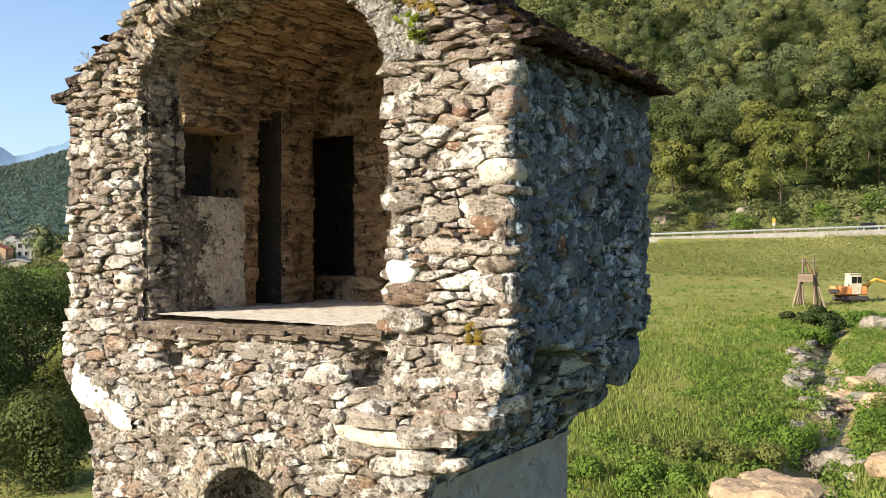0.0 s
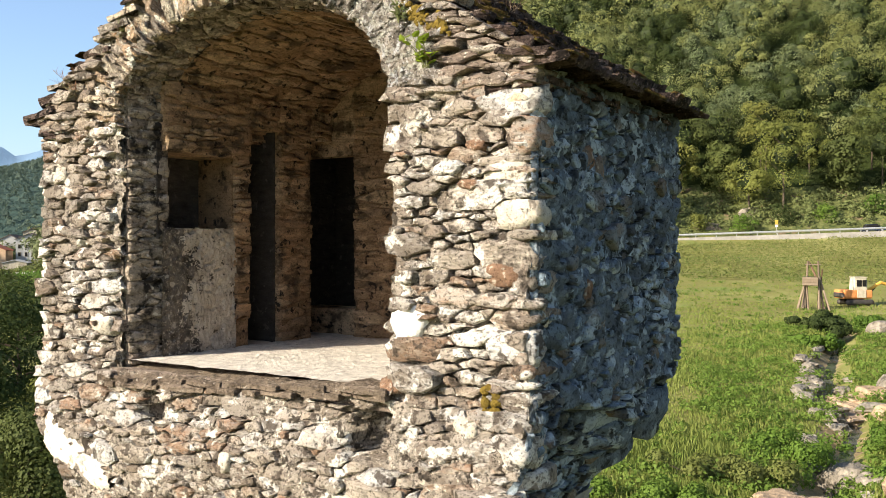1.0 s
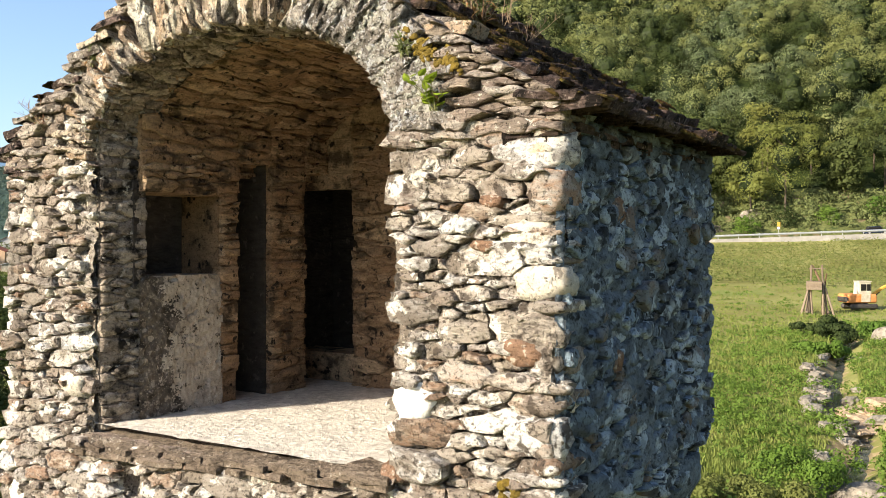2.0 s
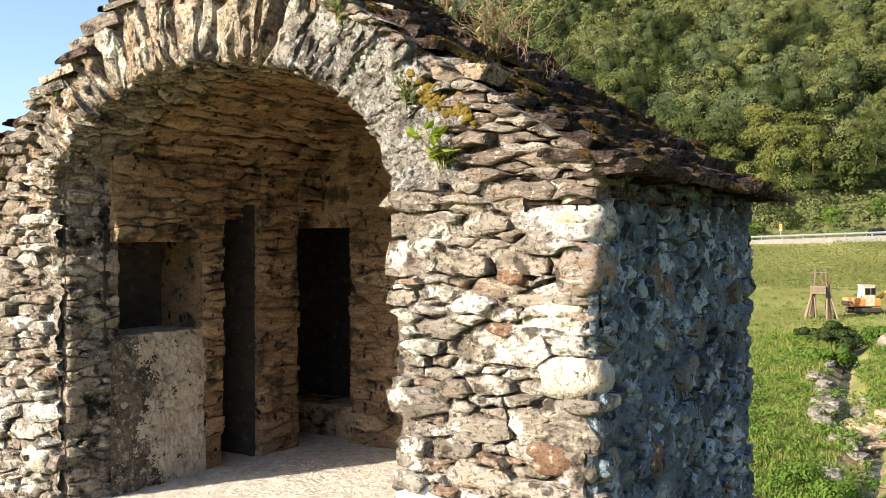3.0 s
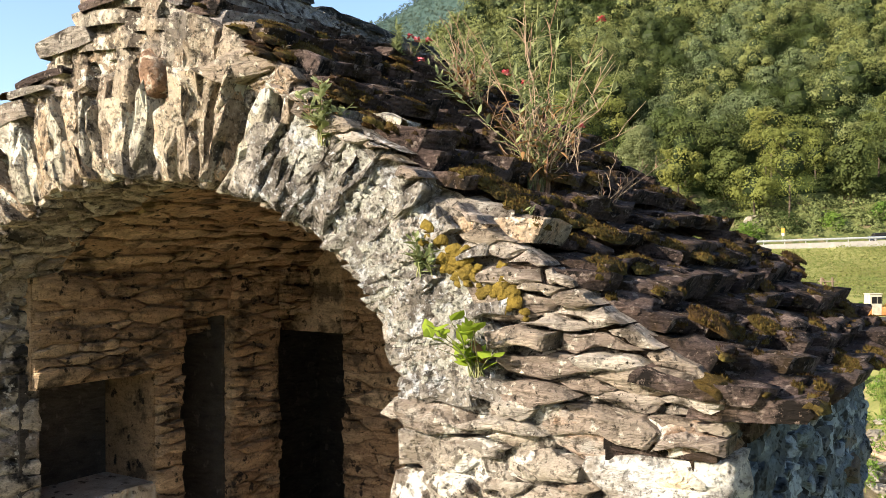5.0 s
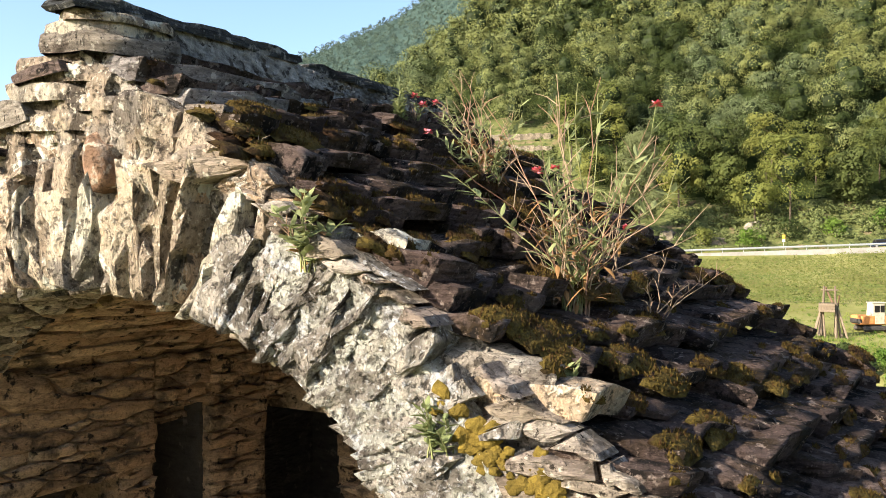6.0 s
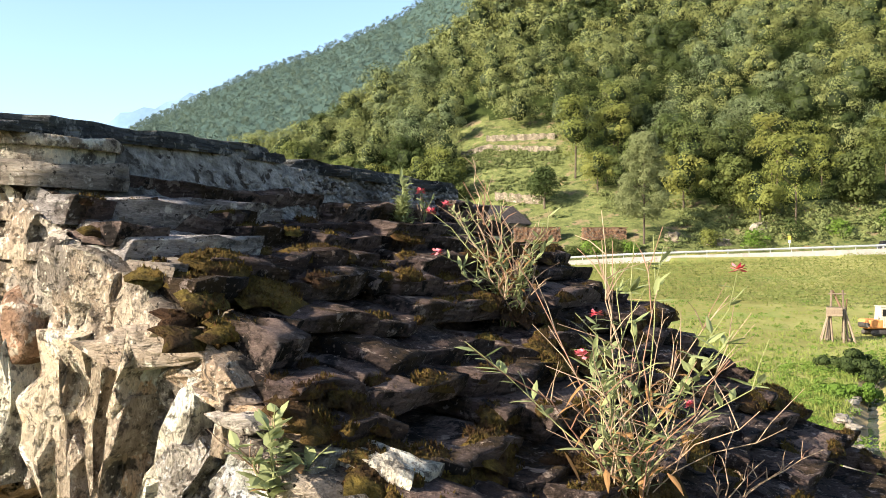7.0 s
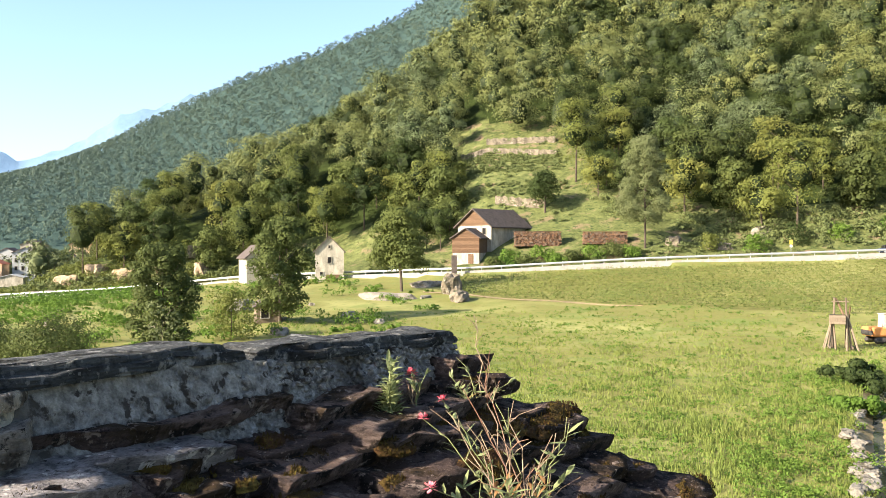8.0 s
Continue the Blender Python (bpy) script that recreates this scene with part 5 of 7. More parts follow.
def leaf_quads(pos, out, size, rng, flat=0.6):
    """Leaf-shaped four-corner sprays at pos, facing about out."""
    n = len(pos)
    nrm = out + rng.normal(0, flat, (n, 3))
    nrm /= np.linalg.norm(nrm, axis=1, keepdims=True) + 1e-9
    side_ = np.cross(nrm, rng.normal(0, 1, (n, 3)))
    side_ /= np.linalg.norm(side_, axis=1, keepdims=True) + 1e-9
    up_ = np.cross(nrm, side_)
    s = (size * rng.uniform(0.6, 1.35, n))[:, None]
    v = np.stack([pos - side_ * s * 0.5, pos - up_ * s * 0.30 + nrm * s * 0.06, pos + side_ * s * 0.5, pos + up_ * s * 0.30 + nrm * s * 0.06], 1).reshape(-1, 3)
    return v, np.arange(4 * n).reshape(-1, 4)


def crown(blobs, count, size, rng, shell=0.35, flat=0.27, heart=None, spray=False):
    """Leaves on the skins of many overlapping clumps. blobs: rows of x, y, z, radius."""
    b = np.asarray(blobs, float)
    w = b[:, 3] ** 2
    if heart is not None:
        w[:3] *= 0.45
    pick = rng.choice(len(b), count, p=w / w.sum())
    d = rng.normal(0, 1, (count, 3))
    d /= np.linalg.norm(d, axis=1, keepdims=True)
    d[:, 2] = np.abs(d[:, 2]) * np.where(rng.random(count) < 0.78, 1, -1)
    r = b[pick, 3] * (1 - shell * rng.random(count) ** 2) * rng.uniform(0.85, 1.12, count)
    pos = b[pick, :3] + d * r[:, None] * np.array([1, 1, 0.85])
    if heart is not None:
        away = (pos - np.asarray(heart)) / b[0, 3]
        d = 1.0 * d + 0.35 * away
        d /= np.linalg.norm(d, axis=1, keepdims=True) + 1e-9
    v, f = leaf_quads(pos, d, np.full(count, size), rng, flat)
    if spray:
        q = v.reshape(-1, 4, 3)
        v = np.stack([q[:, 0], q[:, 1] * 1.0, q[:, 2] * 0.6 + q[:, 3] * 0.4], 1).reshape(-1, 3)
        f = np.arange(3 * count).reshape(-1, 3)
    return v, f


def tree_blobs(h, spread, rng, n=16, base=0.35, taper=0.5):
    rows = []
    for k in range(n):
        f = base + (1 - base) * (k + 0.5) / n
        reach = spread * (1 - taper * abs(f - 0.5) / 0.5) * rng.uniform(0.3, 0.85)
        a = k * 2.4 + rng.uniform(-0.5, 0.5)
        rows.append((reach * math.cos(a), reach * math.sin(a), h * f * 0.93, spread * rng.uniform(0.32, 0.58) * (14 / max(n, 14)) ** 0.45))
    rows.append((0, 0, h * 0.88, spread * 0.4))
    return rows


def dome_blobs(h, spread, rng, n=11):
    """A rounded crown: a mass with many billows on its skin."""
    rows = [(0, 0, h * 0.52, spread * 0.62), (rng.uniform(-1, 1), rng.uniform(-1, 1), h * 0.26, spread * 0.62), (rng.uniform(-1, 1), rng.uniform(-1, 1), h * 0.74, spread * 0.42)]
    for k in range(n):
        a, e = k * 2.4 + rng.uniform(-0.4, 0.4), rng.uniform(-0.6, 1.35)
        q = spread * rng.uniform(0.58, 0.95)
        rows.append((q * math.cos(a) * math.cos(e), q * math.sin(a) * math.cos(e), h * 0.56 + q * math.sin(e) * 0.95, spread * rng.uniform(0.20, 0.38)))
    return rows


CORE = np.array([(math.cos(a) * math.cos(e), math.sin(a) * math.cos(e), math.sin(e)) for e in (-1.2, -0.4, 0.4, 1.2) for a in np.arange(6) * math.pi / 3 + e])
CORE_F = np.array([(6 * r + k, 6 * r + (k + 1) % 6, 6 * r + 6 + k) for r in range(3) for k in range(6)] + [(6 * r + (k + 1) % 6, 6 * r + 6 + (k + 1) % 6, 6 * r + 6 + k) for r in range(3) for k in range(6)])


def crown_cores(blobs, shrink=0.72):
    """Closed lumps added well inside the crown to keep its gaps dark, as loose triangles."""
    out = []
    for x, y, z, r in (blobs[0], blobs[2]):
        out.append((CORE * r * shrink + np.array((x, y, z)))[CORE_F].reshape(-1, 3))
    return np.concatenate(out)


def limbs(h, spread, rng, r0, lean=0.0):
    bm = bmesh.new()
    top = Vector((lean * h, 0, h * 0.75))
    mid = Vector((lean * h * 0.3, rng.uniform(-0.1, 0.1), h * 0.35))
    tube(bm, (0, 0, -0.3), mid, r0, r0 * 0.7)
    tube(bm, mid, top, r0 * 0.7, r0 * 0.2)
    for k in range(6):
        a = k * 2.4
        s = mid.lerp(top, k / 7)
        tube(bm, s, s + Vector((math.cos(a) * spread * 0.55, math.sin(a) * spread * 0.55, h * 0.16)), r0 * 0.34, r0 * 0.08, 5)
    return bm


def make_tree(name, at, h, spread, leaves, size, material, label, rng, group="", n=16, base=0.3, taper=0.5, r0=0.16, lean=0.0, category="tree", dome=False):
    t = thing(name, Matrix.Translation(at), label, category, group)
    part("trunk", limbs(h, spread, rng, r0, lean), M_BARK, t)
    dome = dome_blobs(h, spread, rng, n) if dome else None
    v, f = crown([(x + lean * z, y, z, r) for x, y, z, r in (dome or tree_blobs(h, spread, rng, n, base, taper))], leaves, size, rng, 0.18 if dome else 0.35, 0.2 if dome else 0.27, heart=(0, 0, 0.45 * h) if dome else None, spray=dome)
    c = new("crown", quad_mesh("crown", v, f, [material]))
    c.parent = t
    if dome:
        q = crown_cores(dome)
        c = new("bough_mass", quad_mesh("bough_mass", q, np.arange(len(q)).reshape(-1, 3), [LEAF_CORE]))
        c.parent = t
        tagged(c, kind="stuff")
    return t


def stand(x, y, sink=0.1):
    return Vector((x, y, float(height(x, y)) - sink))


# wood edge: single trees of a few kinds, copied
KINDS = []
for k, (h, sp, mt, lab, base) in enumerate(((11, 4.2, LEAF_NEAR, "green broadleaf tree on the wooded slope", 0.22), (13, 4.6, LEAF_NEAR, "tall green chestnut tree on the wooded slope", 0.2), (9, 3.8, LEAF_WARM, "yellow-green lime tree on the wooded slope", 0.2),
                                            (12, 4.0, LEAF_DARK, "dark green oak tree on the wooded slope", 0.18), (7, 3.2, LEAF_NEAR, "low green hazel tree at the wood's edge", 0.1), (14, 4.4, LEAF_WARM, "tall yellowish chestnut tree on the slope", 0.25))):
    KINDS.append(make_tree("forest_tree", stand(60 + 9 * k, 196 + 3 * k), h, sp, 4000, 0.43, mt, lab, RNG, "trees of the wooded slope", n=14, base=base, taper=0.6, dome=k != 4))


def cleared(x, y):
    """Terraces, orchard and house plots without wood."""
    f = float(foot(x))
    if f + 3 <= y < f + 40 and (0.5 if y < f + 33 else 8.5) < x < (33 if y < f + 10 else 27.5):
        return True
    if -46 < x < 38 and y < f + 3:
        return True
    return False


placed = 0
wood = []
for y in np.arange(176, 460, 9.2):
    for x in np.arange(-175, 235, 9.8):
        px, py = x + RNG.uniform(-2.6, 2.6), y + RNG.uniform(-2.6, 2.6)
        f = float(foot(px))
        if py < f + 2 or px < -88 - 0.25 * max(0, py - 215) or cleared(px, py) or abs(px) > 0.52 * py + 22:
            continue
        zz = float(height(px, py))
        if zz < float(road_z(px)) - 2:
            continue
        if py < f + 27 and placed < 290:
            k = int(RNG.integers(0, 6))
            sc = RNG.uniform(1.15, 1.6)
            copy_thing(KINDS[k], Matrix.Translation((px, py, zz - 0.2)) @ Matrix.Rotation(RNG.uniform(0, 6.28), 4, "Z") @ Matrix.Scale(sc, 4))
            placed += 1
        else:
            wood.append((px, py, zz))
for k, (px, py) in enumerate(((-9, 197), (-4.5, 201), (0.5, 203.5), (-13.5, 195), (-1.5, 197), (-6, 205), (35.5, 209), (37.5, 204))):
    copy_thing(KINDS[(1, 3, 0, 4, 3, 1, 3, 0)[k]], Matrix.Translation((px, py, float(height(px, py)) - 0.2)) @ Matrix.Rotation(k * 1.3, 4, "Z") @ Matrix.Scale(0.82 + 0.05 * (k % 3), 4))
kinds_ = ((LEAF_FAR, "dense green broadleaf wood covering the slope"), (LEAF_DUSK, "dark green oaks of the sloping wood"), (LEAF_SUNNY, "yellow-green chestnuts of the sloping wood, partly painted sunlight"), (LEAF_COOL, "cool grey-green ashes and limes of the sloping wood"))
# More yellow-green trees upslope and at left: sunlight put into leaf tone.
pick_ = np.array([RNG.choice(4, p=(0.36, 0.12, 0.40, 0.12) if px > 10 and py > 245 or px < -45 else (0.42, 0.22, 0.16, 0.20)) for px, py, zz in wood])
deep_ = []
for w, (mt, lab) in enumerate(kinds_):
    vs_ = []
    for (px, py, zz), which in zip(wood, pick_):
        if which != w:
            continue
        h, sp = RNG.uniform(9, 17.5), RNG.uniform(4.8, 8.0)
        blobs = np.array(dome_blobs(h, sp, RNG, 12)) + np.array((px, py, zz, 0))
        near_ = py < 285
        v, f = crown(blobs, 2700 if near_ else 1250, 0.60 if near_ else 0.92, RNG, 0.07, 0.13, heart=(px, py, zz + 0.45 * h), spray=True)
        vs_.append(v)
        deep_.append(crown_cores(blobs))
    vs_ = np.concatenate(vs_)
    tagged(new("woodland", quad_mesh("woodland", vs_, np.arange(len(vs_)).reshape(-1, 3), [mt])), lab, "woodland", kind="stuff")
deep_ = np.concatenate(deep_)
tagged(new("woodland_boughs", quad_mesh("woodland_boughs", deep_, np.arange(len(deep_)).reshape(-1, 3), [LEAF_CORE])), "dark lumps added inside the wood's crowns, shade painted in", "woodland", kind="stuff")
vs_ = []
for y in np.arange(960, 1660, 13.5):
    for x in np.arange(-900, 330, 12.5):
        px, py = x + RNG.uniform(-6, 6), y + RNG.uniform(-6, 6)
        if abs(px) > 0.54 * py or px > -40 and py < 1200:
            continue
        zz = float(height(px, py))
        if zz < 10:
            continue
        v, f = crown(np.array(tree_blobs(RNG.uniform(10, 16), RNG.uniform(6, 8.5), RNG, 4, 0.3, 0.5)) + np.array((px, py, zz, 0)), 62, 3.1, RNG, 0.15, 0.15, spray=True)
        vs_.append(v)
vs_ = np.concatenate(vs_)
tagged(new("distant_woodland", quad_mesh("distant_woodland", vs_, np.arange(len(vs_)).reshape(-1, 3), [LEAF_HAZE])), "wood on the farther mountainside, haze painted in blue-green", "woodland", kind="stuff")

# trees of the village and the valley mouth
vs_ = []
for k in range(150):
    py = RNG.uniform(300, 760)
    px = -py * RNG.uniform(0.34, 0.54)
    zz = float(height(px, py))
    h, sp = RNG.uniform(9, 16), RNG.uniform(4.5, 8.0)
    if zz > 30 or py < 345 and -165 < px < -138:
        continue
    blobs = np.array(dome_blobs(h, sp, RNG, 12)) + np.array((px, py, zz, 0))
    v, f = crown(blobs, 700, 1.3, RNG, 0.07, 0.2, heart=(px, py, zz + 0.45 * h), spray=True)
    vs_ += [v, crown_cores(blobs)]
vs_ = np.concatenate(vs_)
tagged(new("village_trees", quad_mesh("village_trees", vs_, np.arange(len(vs_)).reshape(-1, 3), [LEAF_COOL])), "green trees between the far village houses", "woodland", kind="stuff")

# single trees of the valley floor
make_tree("birch_tree", stand(38.0, 181.3), 22.5, 6.6, 22000, 0.34, LEAF_GREY, "airy grey-green birch tree beside the road", RNG, n=54, base=0.26, taper=0.7, r0=0.25)
make_tree("walnut_tree", stand(-7.5, 152), 13.5, 5.6, 12000, 0.42, LEAF_NEAR, "rounded leafy walnut tree on a bare bank", RNG, n=40, base=0.32, r0=0.28, lean=-0.05)
make_tree("ash_tree", stand(-20.5, 116), 13.0, 4.8, 13000, 0.36, LEAF_NEAR, "dark green ash tree shading a small shed", RNG, n=64, base=0.12, r0=0.22)
make_tree("ash_tree", stand(-27.5, 93), 11.0, 4.0, 13000, 0.31, LEAF_NEAR, "dark green bushy ash tree in the meadow", RNG, n=64, base=0.10, r0=0.18)
make_tree("elder_bush", stand(-23.5, 104), 5.2, 2.8, 4000, 0.24, LEAF_WARM, "yellow-green elder bush in the meadow", RNG, n=14, base=0.05, r0=0.08, category="bush")
make_tree("dead_tree", stand(-26, 88), 5.6, 1.8, 260, 0.3, LEAF_GREY, "thin half-bare young tree in the meadow", RNG, n=10, base=0.4, r0=0.07)
make_tree("apple_tree", stand(21.0, 202), 8.8, 4.2, 5000, 0.4, LEAF_DARK, "dark round apple tree on the terraces", RNG, n=22, base=0.34, r0=0.25)
make_tree("hazel_bush", stand(-33, 80), 3.8, 5.2, 12000, 0.21, LEAF_NEAR, "broad green hazel bush in the valley", RNG, n=18, base=0.08, r0=0.08, category="bush")
make_tree("hazel_bush", stand(-41, 84), 4.2, 4.5, 12000, 0.21, LEAF_NEAR, "broad green hazel bush in the valley", RNG, n=18, base=0.08, r0=0.08, category="bush")
make_tree("willow_tree", stand(-17.5, 38), 5.1, 4.0, 14000, 0.17, LEAF_DARK, "dark leafy willow tree below the tower", RNG, n=30, base=0.05, r0=0.16)
make_tree("willow_tree", stand(-24.5, 45), 5.2, 4.6, 14000, 0.18, LEAF_NEAR, "dark leafy willow tree below the tower", RNG, n=30, base=0.05, r0=0.16)
make_tree("robinia_tree", stand(-13.0, 33), 3.2, 2.4, 11000, 0.14, LEAF_WARM, "yellow-green robinia tree behind the shaft", RNG, n=26, base=0.04, r0=0.1)
make_tree("willow_tree", stand(-16.0, 29.5), 4.2, 3.2, 13000, 0.15, LEAF_DARK, "dark leafy willow tree below the tower", RNG, n=28, base=0.04, r0=0.14)
make_tree("willow_tree", stand(-20.5, 33), 5.0, 3.6, 13000, 0.16, LEAF_DARK, "dark leafy willow tree below the tower", RNG, n=28, base=0.04, r0=0.14)
make_tree("robinia_tree", stand(-11.6, 26.0), 2.4, 2.2, 10000, 0.12, LEAF_NEAR, "green robinia bush behind the shaft", RNG, n=24, base=0.04, r0=0.08)
make_tree("willow_tree", stand(-31, 60), 4.8, 5.0, 10000, 0.22, LEAF_NEAR, "dark leafy willow tree below the tower", RNG, n=26, base=0.05, r0=0.16)
for x, y, h, sp, mt in ((58, 177, 3.5, 2.6, LEAF_WEED), (66, 178, 4.2, 3.0, LEAF_DARK), (74, 177, 3.0, 2.6, LEAF_WEED), (50, 179, 3.0, 2.4, LEAF_WARM), (84, 178, 3.6, 3.0, LEAF_WEED), (12, 180, 2.6, 2.4, LEAF_WEED), (18, 181, 2.0, 2.6, LEAF_WEED), (-30, 186, 3.4, 2.6, LEAF_WEED), (8.5, 178, 2.4, 2.2, LEAF_NEAR), (11.0, 178.6, 2.0, 2.4, LEAF_WEED), (15, 178.6, 1.8, 2.4, LEAF_NEAR), (20.5, 178.4, 1.6, 2.4, LEAF_WEED), (24, 178.6, 1.8, 2.2, LEAF_NEAR), (27.5, 179, 2.0, 2.8, LEAF_WEED), (31.5, 179, 2.2, 3.0, LEAF_NEAR), (35, 178, 1.8, 2.4, LEAF_WEED)):
    make_tree("roadside_bush", stand(x, y), h, sp, 900, 0.4, mt, "green bush on the bank behind the road", RNG, "roadside bushes", n=10, base=0.05, r0=0.05, category="bush")

# ---------- grass, weeds, crop ----------
def scatter(n, x0, x1, y0, y1, power):
    x = RNG.uniform(x0, x1, n)
    y = y0 + (y1 - y0) * RNG.random(n) ** power
    return x, y


gxs, gys = scatter(50000, 0, 1, 12, 125, 1.5)
gxs = gys * 0.05 + gxs * (gys * 0.55 + 4) - np.where(gys > 55, (gys - 55) * 0.75 * RNG.random(len(gys)), 0)
keep = (off_line(gxs, gys, STREAM) > 1.2) & (RNG.random(len(gys)) > (gys - 60) / 75)
gxs, gys = gxs[keep], gys[keep]
gzs = height(gxs, gys)
blades, per = [], 5
for k in range(per):
    n = len(gxs)
    tall = (0.16 + 0.26 * RNG.random(n)) * (1 + 0.55 * np.sin(gxs * 0.35 + np.sin(gys * 0.21) * 2) * np.sin(gys * 0.27 + np.sin(gxs * 0.17) * 2.5) + 0.3 * np.sin(gxs * 1.3 + gys) * np.sin(gys * 1.1)) * np.clip(1.25 - gys / 140, 0.5, 1.2)
    a = RNG.uniform(0, 6.28, n)
    lean = RNG.uniform(0.1, 0.5, n) * tall
    bx, by = gxs + RNG.normal(0, 0.10, n), gys + RNG.normal(0, 0.10, n)
    w = 0.008 + gys * 0.00035
    ca, sa = np.cos(a), np.sin(a)
    p0 = np.stack([bx - sa * w, by + ca * w, gzs - 0.03], 1)
    p1 = np.stack([bx + sa * w, by - ca * w, gzs - 0.03], 1)
    p2 = np.stack([bx + ca * lean * 0.4 + sa * w * 0.6, by + sa * lean * 0.4 - ca * w * 0.6, gzs + tall * 0.65], 1)
    p3 = np.stack([bx + ca * lean, by + sa * lean, gzs + tall], 1)
    blades.append(np.stack([p0, p1, p2, p3], 1).reshape(-1, 3))
blades = np.concatenate(blades)
tagged(new("meadow_grass", quad_mesh("meadow_grass", blades, np.arange(len(blades)).reshape(-1, 4), [LEAF_GRASS])), "tall uneven green meadow grass", "grass", kind="stuff")

wv = []
for k in range(620):
    i = int(RNG.integers(0, len(STREAM) - 2))
    f = RNG.random()
    sx, sy = STREAM[i][0] * (1 - f) + STREAM[i + 1][0] * f, STREAM[i][1] * (1 - f) + STREAM[i + 1][1] * f
    dd = RNG.choice((-1, 1)) * RNG.uniform(0.75, 5.5)
    if dd < 0:
        dd *= 1.3
    px, py = sx + dd * 0.9, sy - dd * 0.35
    r = RNG.uniform(0.25, 0.7)
    zz = float(height(px, py))
    v, f = crown(np.array([(px + RNG.normal(0, r * 0.6), py + RNG.normal(0, r * 0.6), zz + r * RNG.uniform(0.1, 0.7), r * RNG.uniform(0.4, 0.8)) for _ in range(4)]), 90, 0.14, RNG)
    wv.append(v)
for k in range(260):
    px = RNG.uniform(3, 16)
    py = 13 + (px - 3) * RNG.uniform(1.2, 3.4)
    r = RNG.uniform(0.2, 0.5)
    zz = float(height(px, py))
    v, f = crown(np.array([(px + RNG.normal(0, r * 0.6), py + RNG.normal(0, r * 0.6), zz + r * RNG.uniform(0.1, 0.7), r * RNG.uniform(0.4, 0.8)) for _ in range(4)]), 80, 0.12, RNG)
    wv.append(v)
wv = np.concatenate(wv)
tagged(new("stream_weeds", quad_mesh("stream_weeds", wv, np.arange(len(wv)).reshape(-1, 4), [LEAF_WEED])), "leafy green nettles and weeds along the stream", "weeds", kind="stuff")

sv_ = []
for k in range(430):
    px, py = RNG.uniform(-80, -2), RNG.uniform(84, 175)
    if RNG.random() > (-px + 12) / 60 or py > float(road_y(px)) - 6:
        continue
    r = RNG.uniform(0.3, 1.5) ** 1.2
    zz = float(height(px, py))
    v, f = crown(np.array([(px + RNG.normal(0, r * 0.8), py + RNG.normal(0, r * 0.6), zz + r * RNG.uniform(0.1, 0.7), r * RNG.uniform(0.4, 0.8)) for _ in range(5)]), int(80 + 90 * r), 0.3, RNG)
    sv_.append(v)
for k in range(900):
    py = RNG.uniform(45, 130)
    px = RNG.uniform(-0.42, 0.46) * py
    if off_line(px, py, STREAM) < 1.5:
        continue
    r = RNG.uniform(0.2, 0.6)
    zz = float(height(px, py))
    v, f = crown(np.array([(px + RNG.normal(0, r * 1.5), py + RNG.normal(0, r), zz + r * RNG.uniform(0.0, 0.35), r * RNG.uniform(0.3, 0.7)) for _ in range(5)]), 50, 0.22, RNG, spray=True)
    sv_.append(np.concatenate([v.reshape(-1, 3, 3), v.reshape(-1, 3, 3)[:, 2:]], 1).reshape(-1, 3))
sv_ = np.concatenate(sv_)
tagged(new("meadow_shrubs", quad_mesh("meadow_shrubs", sv_, np.arange(len(sv_)).reshape(-1, 4), [LEAF_WEED])), "scattered low green shrubs on the valley floor", "shrubs", kind="stuff")
cv = []
for x in np.arange(0, 96, 0.75):
    y_lo = float(np.interp(x, [p[0] for p in track], [p[1] for p in track])) + 1.6 + 0.7 * math.sin(x * 0.9) * math.sin(x * 0.31)
    y_hi = float(road_y(x)) - 5.5
    for row in np.arange(0, 50, 2.3):
        y = y_lo + row
        if y > y_hi:
            break
        cv.append((x + RNG.uniform(-0.2, 0.2), y + RNG.uniform(-0.12, 0.12)))
cv = np.array(cv)
cz = height(cv[:, 0], cv[:, 1])
pos = np.repeat(np.stack([cv[:, 0], cv[:, 1], cz + 0.42], 1), 22, axis=0) + RNG.normal(0, 1, (len(cv) * 22, 3)) * np.array((0.30, 0.34, 0.20))
v, f = leaf_quads(pos, np.tile((0.0, -0.3, 0.9), (len(pos), 1)), np.full(len(pos), 0.30), RNG, 0.4)
tagged(new("bean_crop", quad_mesh("bean_crop", v, f, [LEAF_CROP])), "rows of leafy green field crop", "crop", kind="stuff")

# vines on the far left slope by the lower road
cv = np.array([(x + RNG.uniform(-0.3, 0.3), y) for y in np.arange(160, 192, 2.4) for x in np.arange(-84, -50, 0.8) if y < float(road_y(x)) - 8])
cz = height(cv[:, 0], cv[:, 1])
pos = np.repeat(np.stack([cv[:, 0], cv[:, 1], cz + 0.8], 1), 8, axis=0) + RNG.normal(0, 1, (len(cv) * 8, 3)) * np.array((0.3, 0.2, 0.4))
v, f = leaf_quads(pos, np.tile((0.0, -0.5, 0.7), (len(pos), 1)), np.full(len(pos), 0.5), RNG, 0.6)
tagged(new("vineyard", quad_mesh("vineyard", v, f, [LEAF_WEED])), "rows of green vines on a terrace", "vineyard", kind="stuff")

